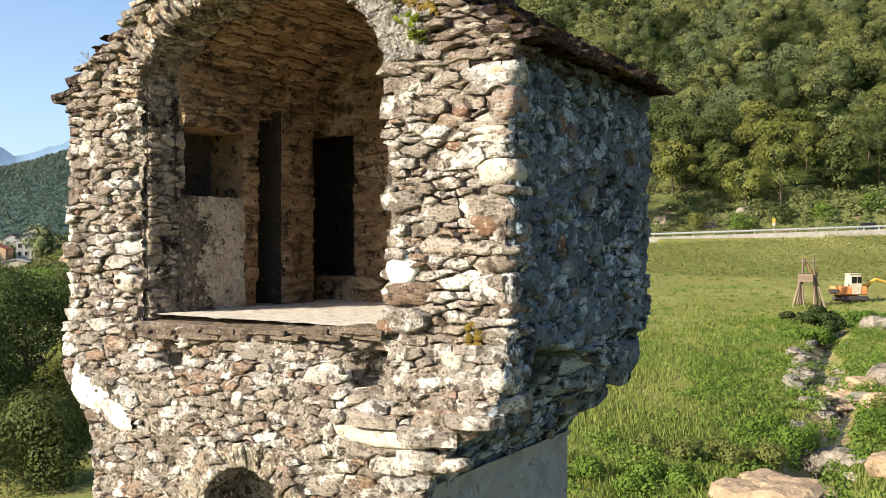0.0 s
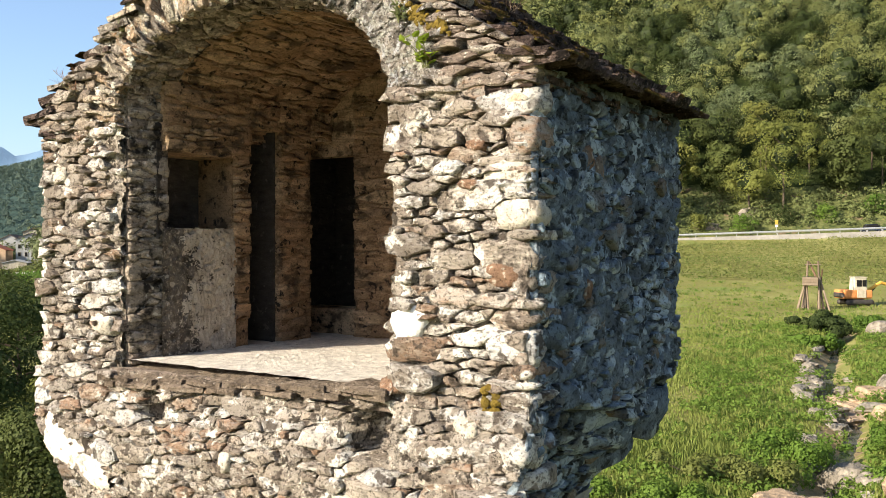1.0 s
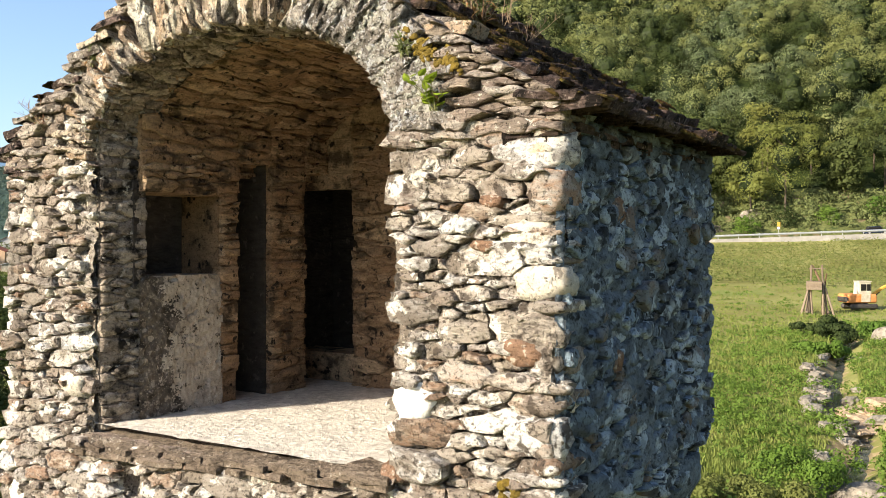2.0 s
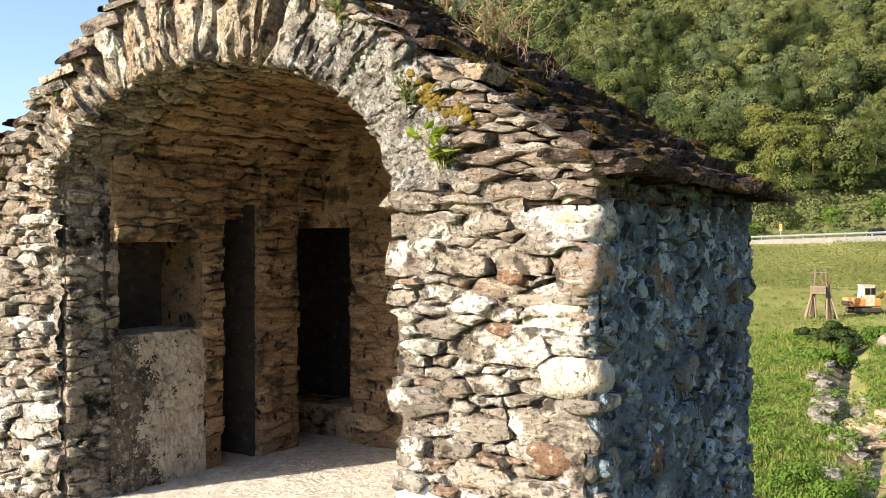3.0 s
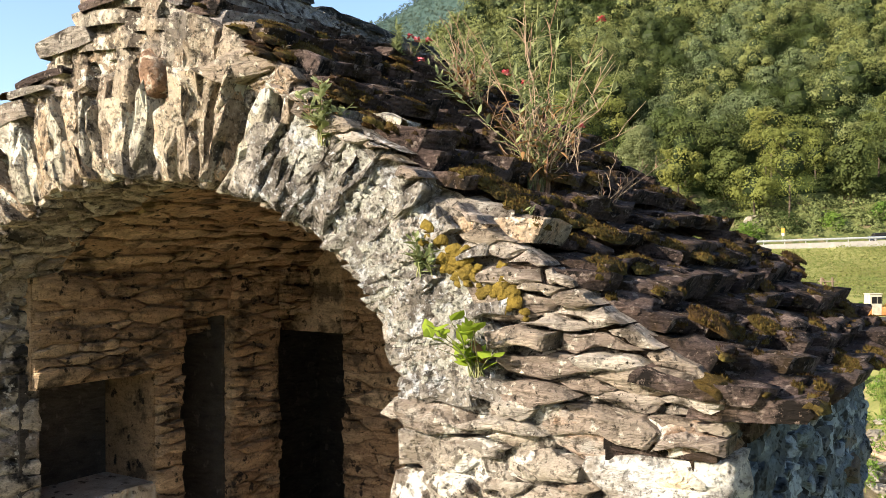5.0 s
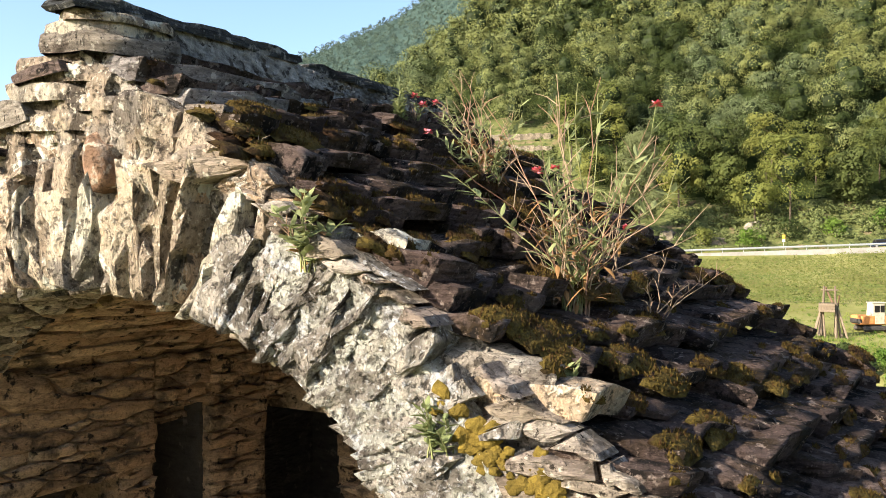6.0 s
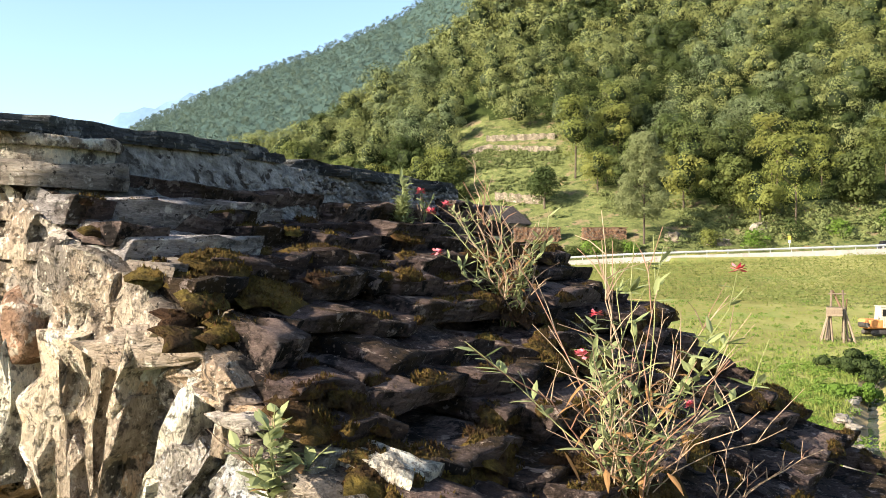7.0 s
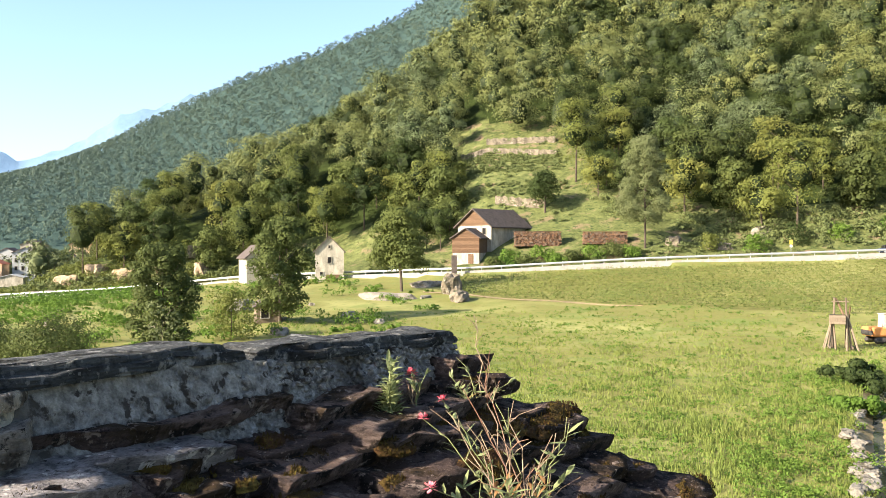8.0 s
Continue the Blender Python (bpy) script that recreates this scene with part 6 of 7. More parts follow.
# rank bushes where the stream runs
for x, y, h, sp, n, mt, lab in ((30.5, 75, 1.5, 1.9, 4500, LEAF_DARK, "dark alder bush leaning over the stream"), (33.5, 80.5, 1.6, 2.1, 4500, LEAF_DARK, "dark alder bush leaning over the stream"), (26.5, 66, 1.2, 2.0, 3500, LEAF_WEED, "bright green bush beside the stream"), (37.5, 79, 1.4, 2.4, 3500, LEAF_WEED, "bright green bush beside the stream"),
                                (16.4, 31.5, 1.1, 1.9, 7500, LEAF_WEED, "bright green bush beside the stream"), (18.6, 35.0, 0.9, 1.8, 6000, LEAF_NEAR, "green bramble bush beside the stream"), (11.0, 32.0, 1.0, 1.9, 8000, LEAF_WEED, "bright green bush beside the stream"), (8.6, 28.5, 0.9, 1.7, 8000, LEAF_NEAR, "green bramble bush beside the stream"), (6.2, 25.5, 0.9, 1.6, 8000, LEAF_WEED, "bright green bush near the tower"), (13.8, 27.5, 0.8, 1.2, 5000, LEAF_WEED, "bright green bush beside the stream")):
    b = thing("stream_bush", Matrix.Translation(stand(x, y)), lab, "bush", "bushes along the stream")
    clumps = [(RNG.normal(0, sp * 0.5), RNG.normal(0, sp * 0.5), h * RNG.uniform(0.05, 0.75), sp * RNG.uniform(0.13, 0.34)) for _ in range(24)]
    v, f = crown(clumps, n, 0.26 if y > 50 else 0.11, RNG)
    c = new("foliage", quad_mesh("foliage", v, f, [mt]))
    c.parent = b
    bm = bmesh.new()
    for qx, qy, qz, _ in clumps[:9]:
        tube(bm, (0, 0, -0.1), (qx, qy, qz), 0.03, 0.01, 5)
    part("branches", bm, M_BARK, b)

# ---------- houses and things of the valley ----------
M_WHITEWALL = grow("white_wall_paint", [(0.344, 0.308, 0.239), (0.443, 0.400, 0.319)], scale=1.2, stretch=(1, 1, 0.3), bump=0.6, relief=0.05, stain=0.35, spots=((0.7, 0.54, 0.66, (0.20, 0.17, 0.125), 0.7),), vary=0.0, fine=20)
M_OCHRE = grow("ochre_wall_paint", [(0.50, 0.33, 0.20), (0.58, 0.42, 0.28)], scale=1.0, bump=0.3, relief=0.04, stain=0.15, vary=0.0, fine=20)
M_GREYWALL = grow("grey_wall_paint", [(0.341, 0.341, 0.329), (0.384, 0.384, 0.372)], scale=1.0, bump=0.3, relief=0.04, stain=0.12, vary=0.0, fine=20)
M_BROWNWOOD = grow("old_brown_wood", [(0.115, 0.066, 0.038), (0.166, 0.101, 0.060), (0.137, 0.086, 0.055)], scale=2, stretch=(1, 1, 6), bump=0.5, relief=0.04, stain=0.3, fine=20)
M_PALEWOOD = grow("pale_weathered_wood", [(0.158, 0.116, 0.078), (0.227, 0.176, 0.124), (0.117, 0.084, 0.060)], scale=4, stretch=(3, 3, 0.6), bump=0.5, relief=0.03, stain=0.3, fine=30)
M_TILE = grow("stone_roof", [(0.078, 0.063, 0.056), (0.125, 0.100, 0.085), (0.101, 0.081, 0.071)], scale=1.5, bump=0.8, relief=0.1, stain=0.35, fine=8)
M_DARK = grow("dark_opening", [(0.012, 0.011, 0.010), (0.02, 0.018, 0.016)], rough=0.4, scale=2, bump=0.1, relief=0.01, stain=0.2, vary=0.0)
M_ORANGE = grow("orange_paint", [(0.50, 0.19, 0.06), (0.60, 0.27, 0.09)], rough=0.65, scale=2, bump=0.2, relief=0.01, stain=0.25, vary=0.0)
M_YELLOW = grow("yellow_paint", [(0.66, 0.38, 0.07), (0.60, 0.32, 0.06)], rough=0.6, scale=2, bump=0.2, relief=0.01, stain=0.2, vary=0.0)
M_WHITEPAINT = grow("white_paint", [(0.74, 0.72, 0.66), (0.78, 0.76, 0.71)], rough=0.45, scale=2, bump=0.1, relief=0.01, stain=0.15, vary=0.0)
M_STEEL = grow("dark_steel", [(0.06, 0.055, 0.05), (0.09, 0.08, 0.07)], rough=0.6, scale=4, bump=0.3, relief=0.02, stain=0.3, vary=0.0, metal=0.4)
M_BLUECAR = grow("dark_blue_paint", [(0.03, 0.05, 0.09), (0.035, 0.055, 0.10)], rough=0.25, scale=2, bump=0.0, stain=0.1, vary=0.0, spec=0.5)
M_LOG = grow("cut_logs", [(0.179, 0.086, 0.046), (0.232, 0.143, 0.085), (0.132, 0.075, 0.052), (0.211, 0.171, 0.124)], scale=6, bump=0.5, relief=0.03, stain=0.35, fine=30)
M_REDROOF = grow("red_tile_roof", [(0.30, 0.10, 0.06), (0.36, 0.14, 0.085)], scale=1, bump=0.5, relief=0.1, stain=0.25, vary=0.0, fine=8)

M_TERRACE = grow("terrace_stone", [(0.090, 0.075, 0.056), (0.195, 0.161, 0.116), (0.135, 0.112, 0.083)], scale=1.2, bump=1.0, relief=0.3, stain=0.5, spots=((0.5, 0.54, 0.62, (0.06, 0.075, 0.025)), (3, 0.58, 0.66, (0.34, 0.30, 0.24))), vary=0.0, fine=8)
M_CABBEIGE = grow("faded_beige_paint", [(0.46, 0.40, 0.29), (0.54, 0.48, 0.37)], rough=0.6, scale=2, bump=0.2, relief=0.01, stain=0.3, vary=0.0)


def house(name, x, y, turn, w, d, eave, peak, wall, roof, label, windows=(), doors=(), gable=None, over=0.5, base=None, sink=1.5, split=None, lower=None):
    """A gabled house; its front gable looks towards -y before it is turned. windows: (across, height, width, tall)."""
    g = float(height(x, y)) if base is None else base
    h = thing(name, pose(x, y, g, 0, 0, turn), label, "house")
    e, p = eave, peak
    low = lower if split else wall
    z0 = -sink
    cut = split if split else e
    body = solid(-w / 2, w / 2, 0, d, z0, cut)
    part_of(h, "wall", body[0], body[1], low)
    if split:
        part_of(h, "upper_wall", *solid(-w / 2 - 0.05, w / 2 + 0.05, -0.05, d + 0.05, cut, e), wall)
    gv = [(-w / 2, 0, e), (w / 2, 0, e), (0, 0, p), (-w / 2, d, e), (w / 2, d, e), (0, d, p)]
    part_of(h, "gable", gv, [(0, 1, 2), (5, 4, 3), (0, 3, 4, 1)], gable or wall)
    k = (p - e) / (w / 2)
    if wall is M_BROWNWOOD or gable is M_BROWNWOOD:
        zb = (cut if split else e) + 0.06
        while zb < p - 0.35:
            half = w / 2 + 0.05 if zb < e else (p - zb - 0.2) / k
            part_of(h, "board", *solid(-half, half, -0.11, -0.02, zb, zb + 0.19), M_BROWNWOOD)
            zb += 0.235
    for s in (-1, 1):
        q = []
        for t in (0.0, 0.22):
            q += [(s * (w / 2 + over), -over, e - over * k + t), (s * (w / 2 + over), d + over, e - over * k + t), (0, d + over, p + t), (0, -over, p + t)]
        part_of(h, "roof", q, [(0, 1, 2, 3), (7, 6, 5, 4), (0, 4, 5, 1), (1, 5, 6, 2), (2, 6, 7, 3), (3, 7, 4, 0)], roof)
    for ax, az, ww, hh in windows:
        win = part_of(h, "window", *solid(ax - ww / 2, ax + ww / 2, -0.09, 0.05, az, az + hh), M_DARK)
        part_of(win, "frame", *joined(solid(ax - ww / 2 - 0.1, ax - ww / 2, -0.12, 0.02, az, az + hh), solid(ax + ww / 2, ax + ww / 2 + 0.1, -0.12, 0.02, az, az + hh), solid(ax - ww / 2 - 0.1, ax + ww / 2 + 0.1, -0.12, 0.02, az + hh, az + hh + 0.1)), M_WHITEWALL)
        part_of(win, "sill", *solid(ax - ww / 2 - 0.12, ax + ww / 2 + 0.12, -0.18, 0.02, az - 0.1, az), M_CONCRETE)
    for ax, az, ww, hh in doors:
        part_of(h, "door", *solid(ax - ww / 2, ax + ww / 2, -0.1, 0.05, az, az + hh), M_BROWNWOOD)
    return h


house("farmhouse", 5.4, 190, -42, 8.8, 12.2, 5.0, 8.3, M_WHITEWALL, M_TILE, "white farmhouse with brown gable and stone roof", windows=((-2.3, 3.2, 0.9, 1.3), (0.2, 3.2, 0.9, 1.3), (2.6, 3.2, 0.9, 1.3)), doors=((-2.6, 0.2, 1.1, 2.0),), gable=M_BROWNWOOD, over=0.7)
house("barn", 3.5, 183.2, -18, 5.4, 7.0, 5.2, 6.9, M_BROWNWOOD, M_TILE, "brown timber barn on a white stone base", doors=((1.0, 0.1, 1.0, 1.9),), split=2.2, lower=M_WHITEWALL, over=0.5)
house("gabled_house", -22.3, 177, 8, 5.4, 8.5, 5.6, 8.3, M_WHITEWALL, M_TILE, "cream gabled house with dark openings", windows=((0, 3.4, 0.7, 1.1), (0, 6.2, 0.4, 0.5), (-1.5, 1.2, 0.5, 0.5)), doors=((0.6, -0.3, 2.6, 1.5),), over=0.35)
house("cottage", -36.5, 182, 24, 5.0, 7.5, 5.0, 7.2, M_WHITEWALL, M_TILE, "white cottage half hidden by an ash tree", windows=((1.0, 2.6, 0.7, 1.0),), over=0.4)
house("garden_shed", -22.0, 117, 18, 3.0, 3.2, 2.0, 2.9, M_PALEWOOD, M_TILE, "small stone-roofed shed with an open front", windows=((-0.5, 0.6, 0.9, 1.1),), over=0.35, sink=0.6)
for k, (x, y, turn, w, d, e, p, wl, rf, lab) in enumerate((
        (-153, 336, 12, 9.5, 9, 12.2, 14.2, M_GREYWALL, M_TILE, "tall grey village house with rows of windows"), (-163.5, 330, 10, 8.5, 9, 8.6, 10.4, M_OCHRE, M_REDROOF, "ochre village house with red roof"),
        (-142, 343, 12, 7.5, 8, 10, 12, M_OCHRE, M_TILE, "ochre village house beside the tall one"), (-168, 352, 8, 10, 9, 12, 14.5, M_GREYWALL, M_TILE, "grey village house behind others"),
        (-150, 318, 10, 8, 6, 3.6, 4.6, M_WHITEWALL, M_GREYWALL, "low white village building with pale roof"), (-148, 372, 8, 8, 8, 15, 18, M_OCHRE, M_REDROOF, "red-roofed village house on higher ground"),
        (-171, 380, 10, 9, 8, 16, 18, M_WHITEWALL, M_TILE, "white village house on higher ground"), (-186, 345, 10, 9, 9, 10, 12.5, M_WHITEWALL, M_REDROOF, "white village house with red roof"))):
    wins = [(ax, az, 0.9, 1.4) for az in np.arange(1.5, e - 3.2, 2.9) for ax in np.arange(-w / 2 + 1.3, w / 2 - 0.8, 2.3)]
    house("village_house", x, y, turn, w, d, e - 1.5, p - 1.5, wl, rf, lab, windows=[tuple(float(q) for q in wq) for wq in wins], over=0.4, sink=4, base=float(height(x, y)) + 1.0)


def boulder(x, y, rx, ry, rz, label, seed, name="boulder", up=0.0, material=None):
    r = random.Random(seed)
    bm = bmesh.new()
    bmesh.ops.create_icosphere(bm, subdivisions=3, radius=1)
    for v in bm.verts:
        k = 1 + 0.5 * noise.noise(v.co * 1.2 + Vector((seed, 0, 0))) + 0.26 * noise.noise(v.co * 2.7 + Vector((0, seed, 0))) + 0.1 * noise.noise(v.co * 6 + Vector((0, 0, seed)))
        v.co = Vector((v.co.x * k * rx * 0.85, v.co.y * k * ry * 0.85, max(-0.5, min(0.72 + 0.2 * noise.noise(v.co * 2 + Vector((seed, seed, 0))), v.co.z * k)) * rz))
    me = bpy.data.meshes.new(name)
    bm.to_mesh(me)
    bm.free()
    me.materials.append(material or M_ROCK)
    ob = new(name, me)
    ob.matrix_world = Matrix.Translation((x, y, float(height(x, y)) + rz * 0.25 + up)) @ Matrix.Rotation(r.uniform(0, 6), 4, "Z")
    return tagged(ob, label, "rock")


boulder(0.6, 146, 2.0, 1.8, 3.0, "big upright brown boulder in the meadow", 3, material=M_TERRACE)
boulder(1.6, 138, 2.6, 1.6, 1.4, "flat brown boulder leaning in the meadow", 4, material=M_TERRACE)
boulder(-12.5, 121, 1.7, 1.2, 0.9, "pale boulder lying in the grass", 5)
boulder(-19.0, 108, 1.5, 1.2, 0.8, "pale boulder lying in the grass", 6)
boulder(-28.5, 131, 2.8, 1.6, 1.6, "long grey boulder on the bank", 8)
boulder(-34, 112, 1.6, 1.1, 0.7, "pale boulder lying in the grass", 9)
tagged(boulder(-3.5, 158, 3.2, 1.6, 1.0, "bare rocky bank below the walnut tree", 10), category="rock")
boulder(-9.5, 143, 5.0, 2.2, 1.2, "bare earthy bank below the walnut tree", 11, up=-0.2)
boulder(52, 181, 3.0, 2.0, 2.0, "brown rock cut beside the road", 12, up=-1.0, material=M_TERRACE)
boulder(44, 184, 3.4, 2.2, 2.4, "brown rock cut beside the road", 13, up=-1.2, material=M_TERRACE)
boulder(62, 186, 2.4, 2.0, 2.6, "pale rock outcrop on the bank", 14, up=-1.2)
for k, (x, y) in enumerate(((-64, 211), (-92, 214))):
    boulder(x, y, 6.0, 2.5, 3.0, "bare rock outcrop above the lower road", 20 + k, up=-2.0)

for k in range(16):
    boulder(RNG.uniform(-60, -3), RNG.uniform(88, 150), RNG.uniform(0.4, 1.3), RNG.uniform(0.4, 1.0), RNG.uniform(0.3, 0.8), "pale stone lying in the rough meadow", 300 + k, "field_stone")
# stones along the stream, and its water
sr = random.Random(4)
for k in range(46):
    i = sr.randrange(0, 7)
    f = sr.random()
    x, y = (STREAM[i][j] * (1 - f) + STREAM[i + 1][j] * f for j in (0, 1))
    o = sr.choice((-1, -1, 1)) * sr.uniform(0.45, 1.25)
    big = sr.uniform(0.22, 0.62)
    boulder(x + o, y - o * 0.4, big * sr.uniform(0.9, 1.7), big, big * sr.uniform(0.5, 0.8), "pale weathered stone beside the stream", 100 + k, "stream_stone")
for k, (x, y, s) in enumerate(((8.6, 23.6, 1.3), (7.4, 21.5, 1.1), (9.9, 24.0, 0.9), (6.2, 19.0, 1.0), (20.4, 44, 0.8), (18.6, 38.0, 0.9))):
    boulder(x, y, s * 1.3, s, s * 0.7, "big sandy-coloured boulder by the stream", 200 + k, "stream_stone", material=M_SANDROCK)
wl_, wr_ = [], []
for k in range(90):
    f = k / 89 * (len(STREAM) - 2)
    i = int(f)
    f -= i
    x, y = (STREAM[i][j] * (1 - f) + STREAM[i + 1][j] * f for j in (0, 1))
    z = float(height(x, y)) + 0.10
    wl_.append((x - 0.42 - 0.1 * math.sin(k * 1.7), y + 0.1, z))
    wr_.append((x + 0.42 + 0.1 * math.sin(k * 2.3), y - 0.1, z))
tagged(new("stream", mesh_from("stream", *ribbon(wl_, wr_), M_WATER)), "narrow shallow stream between stones", "water", kind="structure")

for k, (x, y, rx, ry, rz, mt) in enumerate(((18.4, 42.0, 1.9, 1.3, 0.35, M_SANDROCK), (19.6, 44.8, 1.2, 1.6, 0.3, M_SANDROCK), (11.0, 26.6, 1.5, 1.4, 0.4, M_SANDROCK), (13.0, 30.2, 0.9, 1.0, 0.7, M_ROCK), (12.9, 26.0, 0.9, 0.7, 0.8, M_SANDROCK), (21.6, 43.6, 0.9, 1.6, 0.9, M_ROCK), (22.6, 46.5, 0.9, 1.4, 0.8, M_ROCK), (8.9, 25.4, 1.1, 0.8, 0.4, M_SANDROCK), (35.2, 73.5, 1.7, 1.6, 1.0, M_ROCK))):
    boulder(x, y, rx, ry, rz, "broad flat pale rock in the stream bed", 400 + k, "stream_rock", material=mt, up=0.1)
for k in range(10):
    f = (k + sr.uniform(-0.3, 0.3)) / 9
    boulder(16.8 + 5.4 * f + sr.uniform(-0.5, 0.3), 43.0 + 13.5 * f, sr.uniform(0.4, 1.0), sr.uniform(0.3, 0.55), sr.uniform(0.2, 0.35), "flat pale bank stone laid along the stream", 440 + k, "bank_stone", up=0.18)

# terrace walls above the farmhouse
for k, (x0, x1, d0, d1, hh) in enumerate(((10.6, 21, 8.5, 6, 2.0), (3.5, 26.5, 34, 30, 1.3), (10, 27, 37.5, 37, 1.5))):
    vs, fs = [], []
    for i in range(37):
        x = x0 + (x1 - x0) * i / 36
        y = float(foot(x)) + d0 + (d1 - d0) * i / 36
        z = float(height(x, y))
        w = 0.5 * noise.noise(Vector((x * 0.7, k, 0)))
        vs += [(x, y - 0.9 + w, z - 0.9), (x, y - 0.8 + w, z + hh * 0.7 + 0.45 * noise.noise(Vector((x * 1.3, k, 3)))), (x, y + 1.6 + w, z + hh * 0.7)]
    for i in range(36):
        fs += [(3 * i, 3 * i + 3, 3 * i + 4, 3 * i + 1), (3 * i + 1, 3 * i + 4, 3 * i + 5, 3 * i + 2)]
    tagged(new("terrace_wall", mesh_from("terrace_wall", vs, fs, M_TERRACE)), "dry stone terrace wall on the cleared slope", "wall", "terrace walls", kind="structure")

# stacks of cut logs
for (x0, y0, n, rows, lab) in ((13.3, 187, 27, 10, "long stack of reddish cut logs"), (26.6, 184.6, 25, 8, "stack of brown cut logs under sheets")):
    g = float(height(x0 + 4, y0))
    pile = thing("log_pile", Matrix.Translation((x0, y0, g)), lab, "log pile")
    log = bmesh.new()
    tube(log, (0, -0.9, 0), (0, 0.9, 0), 0.168, sides=8)
    me = bpy.data.meshes.new("log")
    log.to_mesh(me)
    log.free()
    me.materials.append(M_LOG)
    for r in range(rows):
        for c in range(n - r % 2):
            ob = new("log", me)
            ob.parent = pile
            ob.location = (0.35 * c + 0.17 * (r % 2) + sr.uniform(-0.04, 0.04), sr.uniform(-0.25, 0.2), 0.16 + 0.29 * r + sr.uniform(-0.03, 0.03))
    part_of(pile, "cover", *solid(-0.2, 0.35 * n, -1.0, 1.0, 0.29 * rows + 0.08, 0.29 * rows + 0.16), M_BROWNWOOD)

# slate stele by the farm road, yellow road sign
st_ = thing("stone_stele", Matrix.Translation(stand(1.1, 168)), "tall dark slate stele by the roadside", "stele")
bm = bmesh.new()
brick_box(bm, (1.0, 0.3, 4.2), (0, 0, 2.0), bevel=0.04)
part("slab", bm, M_TILE, st_)
bm = bmesh.new()
brick_box(bm, (1.4, 0.7, 0.4), (0, 0, 0.1), bevel=0.05)
part("plinth", bm, M_CONCRETE, st_)
sg = thing("road_sign", Matrix.Translation(stand(63.5, 174.5)), "small yellow road sign on a post", "road sign")
bm = bmesh.new()
tube(bm, (0, 0, 0), (0, 0, 2.85), 0.04)
part("post", bm, M_ZINC, sg)
bm = bmesh.new()
brick_box(bm, (0.6, 0.05, 0.8), (0, -0.06, 2.5), bevel=0.01)
part("panel", bm, M_YELLOW, sg, "plain yellow panel")
bm = bmesh.new()
brick_box(bm, (0.5, 0.05, 0.45), (0, -0.06, 1.8), bevel=0.01)
part("lower_panel", bm, M_WHITEPAINT, sg, "plain white panel")

# trebuchet
tb = thing("trebuchet", Matrix.Translation(stand(39.2, 97.5, 0.0)) @ Matrix.Rotation(radians(-18), 4, "Z"), "old weathered wooden trebuchet in the meadow", "trebuchet")
for s in (-1, 1):
    for a, b in (((s * 1.05 - 0.55, -1.2, -0.1), (s * 0.62, -0.15, 3.5)), ((s * 1.05 + 0.55, -1.1, -0.1), (s * 0.68, -0.15, 3.3)), ((s * 1.05 - 0.45, 1.2, -0.1), (s * 0.62, 0.15, 3.5)), ((s * 1.05 + 0.6, 1.1, -0.1), (s * 0.68, 0.15, 3.4)), ((s * 1.0, -0.6, -0.1), (s * 0.6, -0.05, 3.6)), ((s * 1.1, 0.4, -0.1), (s * 0.6, 0.05, 3.6))):
        bm = bmesh.new()
        tube(bm, a, b, 0.11, 0.09, 6)
        part("leg", bm, M_PALEWOOD, tb)
    bm = bmesh.new()
    tube(bm, (s * 0.7, 0, -0.1), (s * 0.52, 0, 5.2), 0.12, 0.10, 6)
    part("upright", bm, M_PALEWOOD, tb)
    bm = bmesh.new()
    brick_box(bm, (0.12, 2.6, 0.16), (s * 1.05, 0, 0.3))
    part("ground_beam", bm, M_PALEWOOD, tb)
for z in (3.4, 4.8):
    bm = bmesh.new()
    tube(bm, (-0.8, 0, z), (0.8, 0, z), 0.07)
    part("axle", bm, M_PALEWOOD, tb)
bm = bmesh.new()
tube(bm, (0.45, -0.3, 3.1), (-0.35, 0.5, 5.1), 0.13, 0.10, 6)
part("arm", bm, M_BROWNWOOD, tb)
bm = bmesh.new()
tube(bm, (0.75, 0.3, 2.2), (0.95, 0.2, 4.3), 0.09, 0.07, 6)
part("prop", bm, M_BROWNWOOD, tb)
box = None
bm = bmesh.new()
brick_box(bm, (1.45, 0.9, 0.9), (-0.35, -0.85, 3.05), (0, 0, 0), 0.03)
box = part("counterweight_box", bm, M_PALEWOOD, tb, "pale plank counterweight box")
for z in (2.75, 3.05, 3.35):
    bm = bmesh.new()
    brick_box(bm, (1.5, 0.04, 0.24), (-0.35, -1.32, z), (0, 0, 0), 0.01)
    part("plank", bm, M_PALEWOOD, box)
bm = bmesh.new()
brick_box(bm, (1.3, 0.75, 0.1), (-0.35, -0.85, 3.49))
part("box_filling", bm, M_DARK, box)

# excavator
ex = thing("excavator", Matrix.Translation(stand(45.3, 101, 0.0)) @ Matrix.Rotation(radians(4), 4, "Z"), "old orange tracked excavator with faded beige cab", "excavator")
for s in (-1, 1):
    bm = bmesh.new()
    brick_box(bm, (3.2, 0.5, 0.65), (0, s * 0.95, 0.36), bevel=0.22)
    part("track", bm, M_STEEL, ex)
bm = bmesh.new()
brick_box(bm, (3.3, 2.3, 0.95), (-0.25, 0, 1.25), bevel=0.14)
part("body", bm, M_ORANGE, ex)
bm = bmesh.new()
brick_box(bm, (1.0, 2.2, 0.6), (-1.5, 0, 1.15), bevel=0.15)
part("counterweight", bm, M_STEEL, ex)
cab_ = None
bm = bmesh.new()
brick_box(bm, (1.5, 1.2, 1.45), (0.1, -0.4, 2.35), bevel=0.08, shrink=0.92)
cab_ = part("cab", bm, M_CABBEIGE, ex)
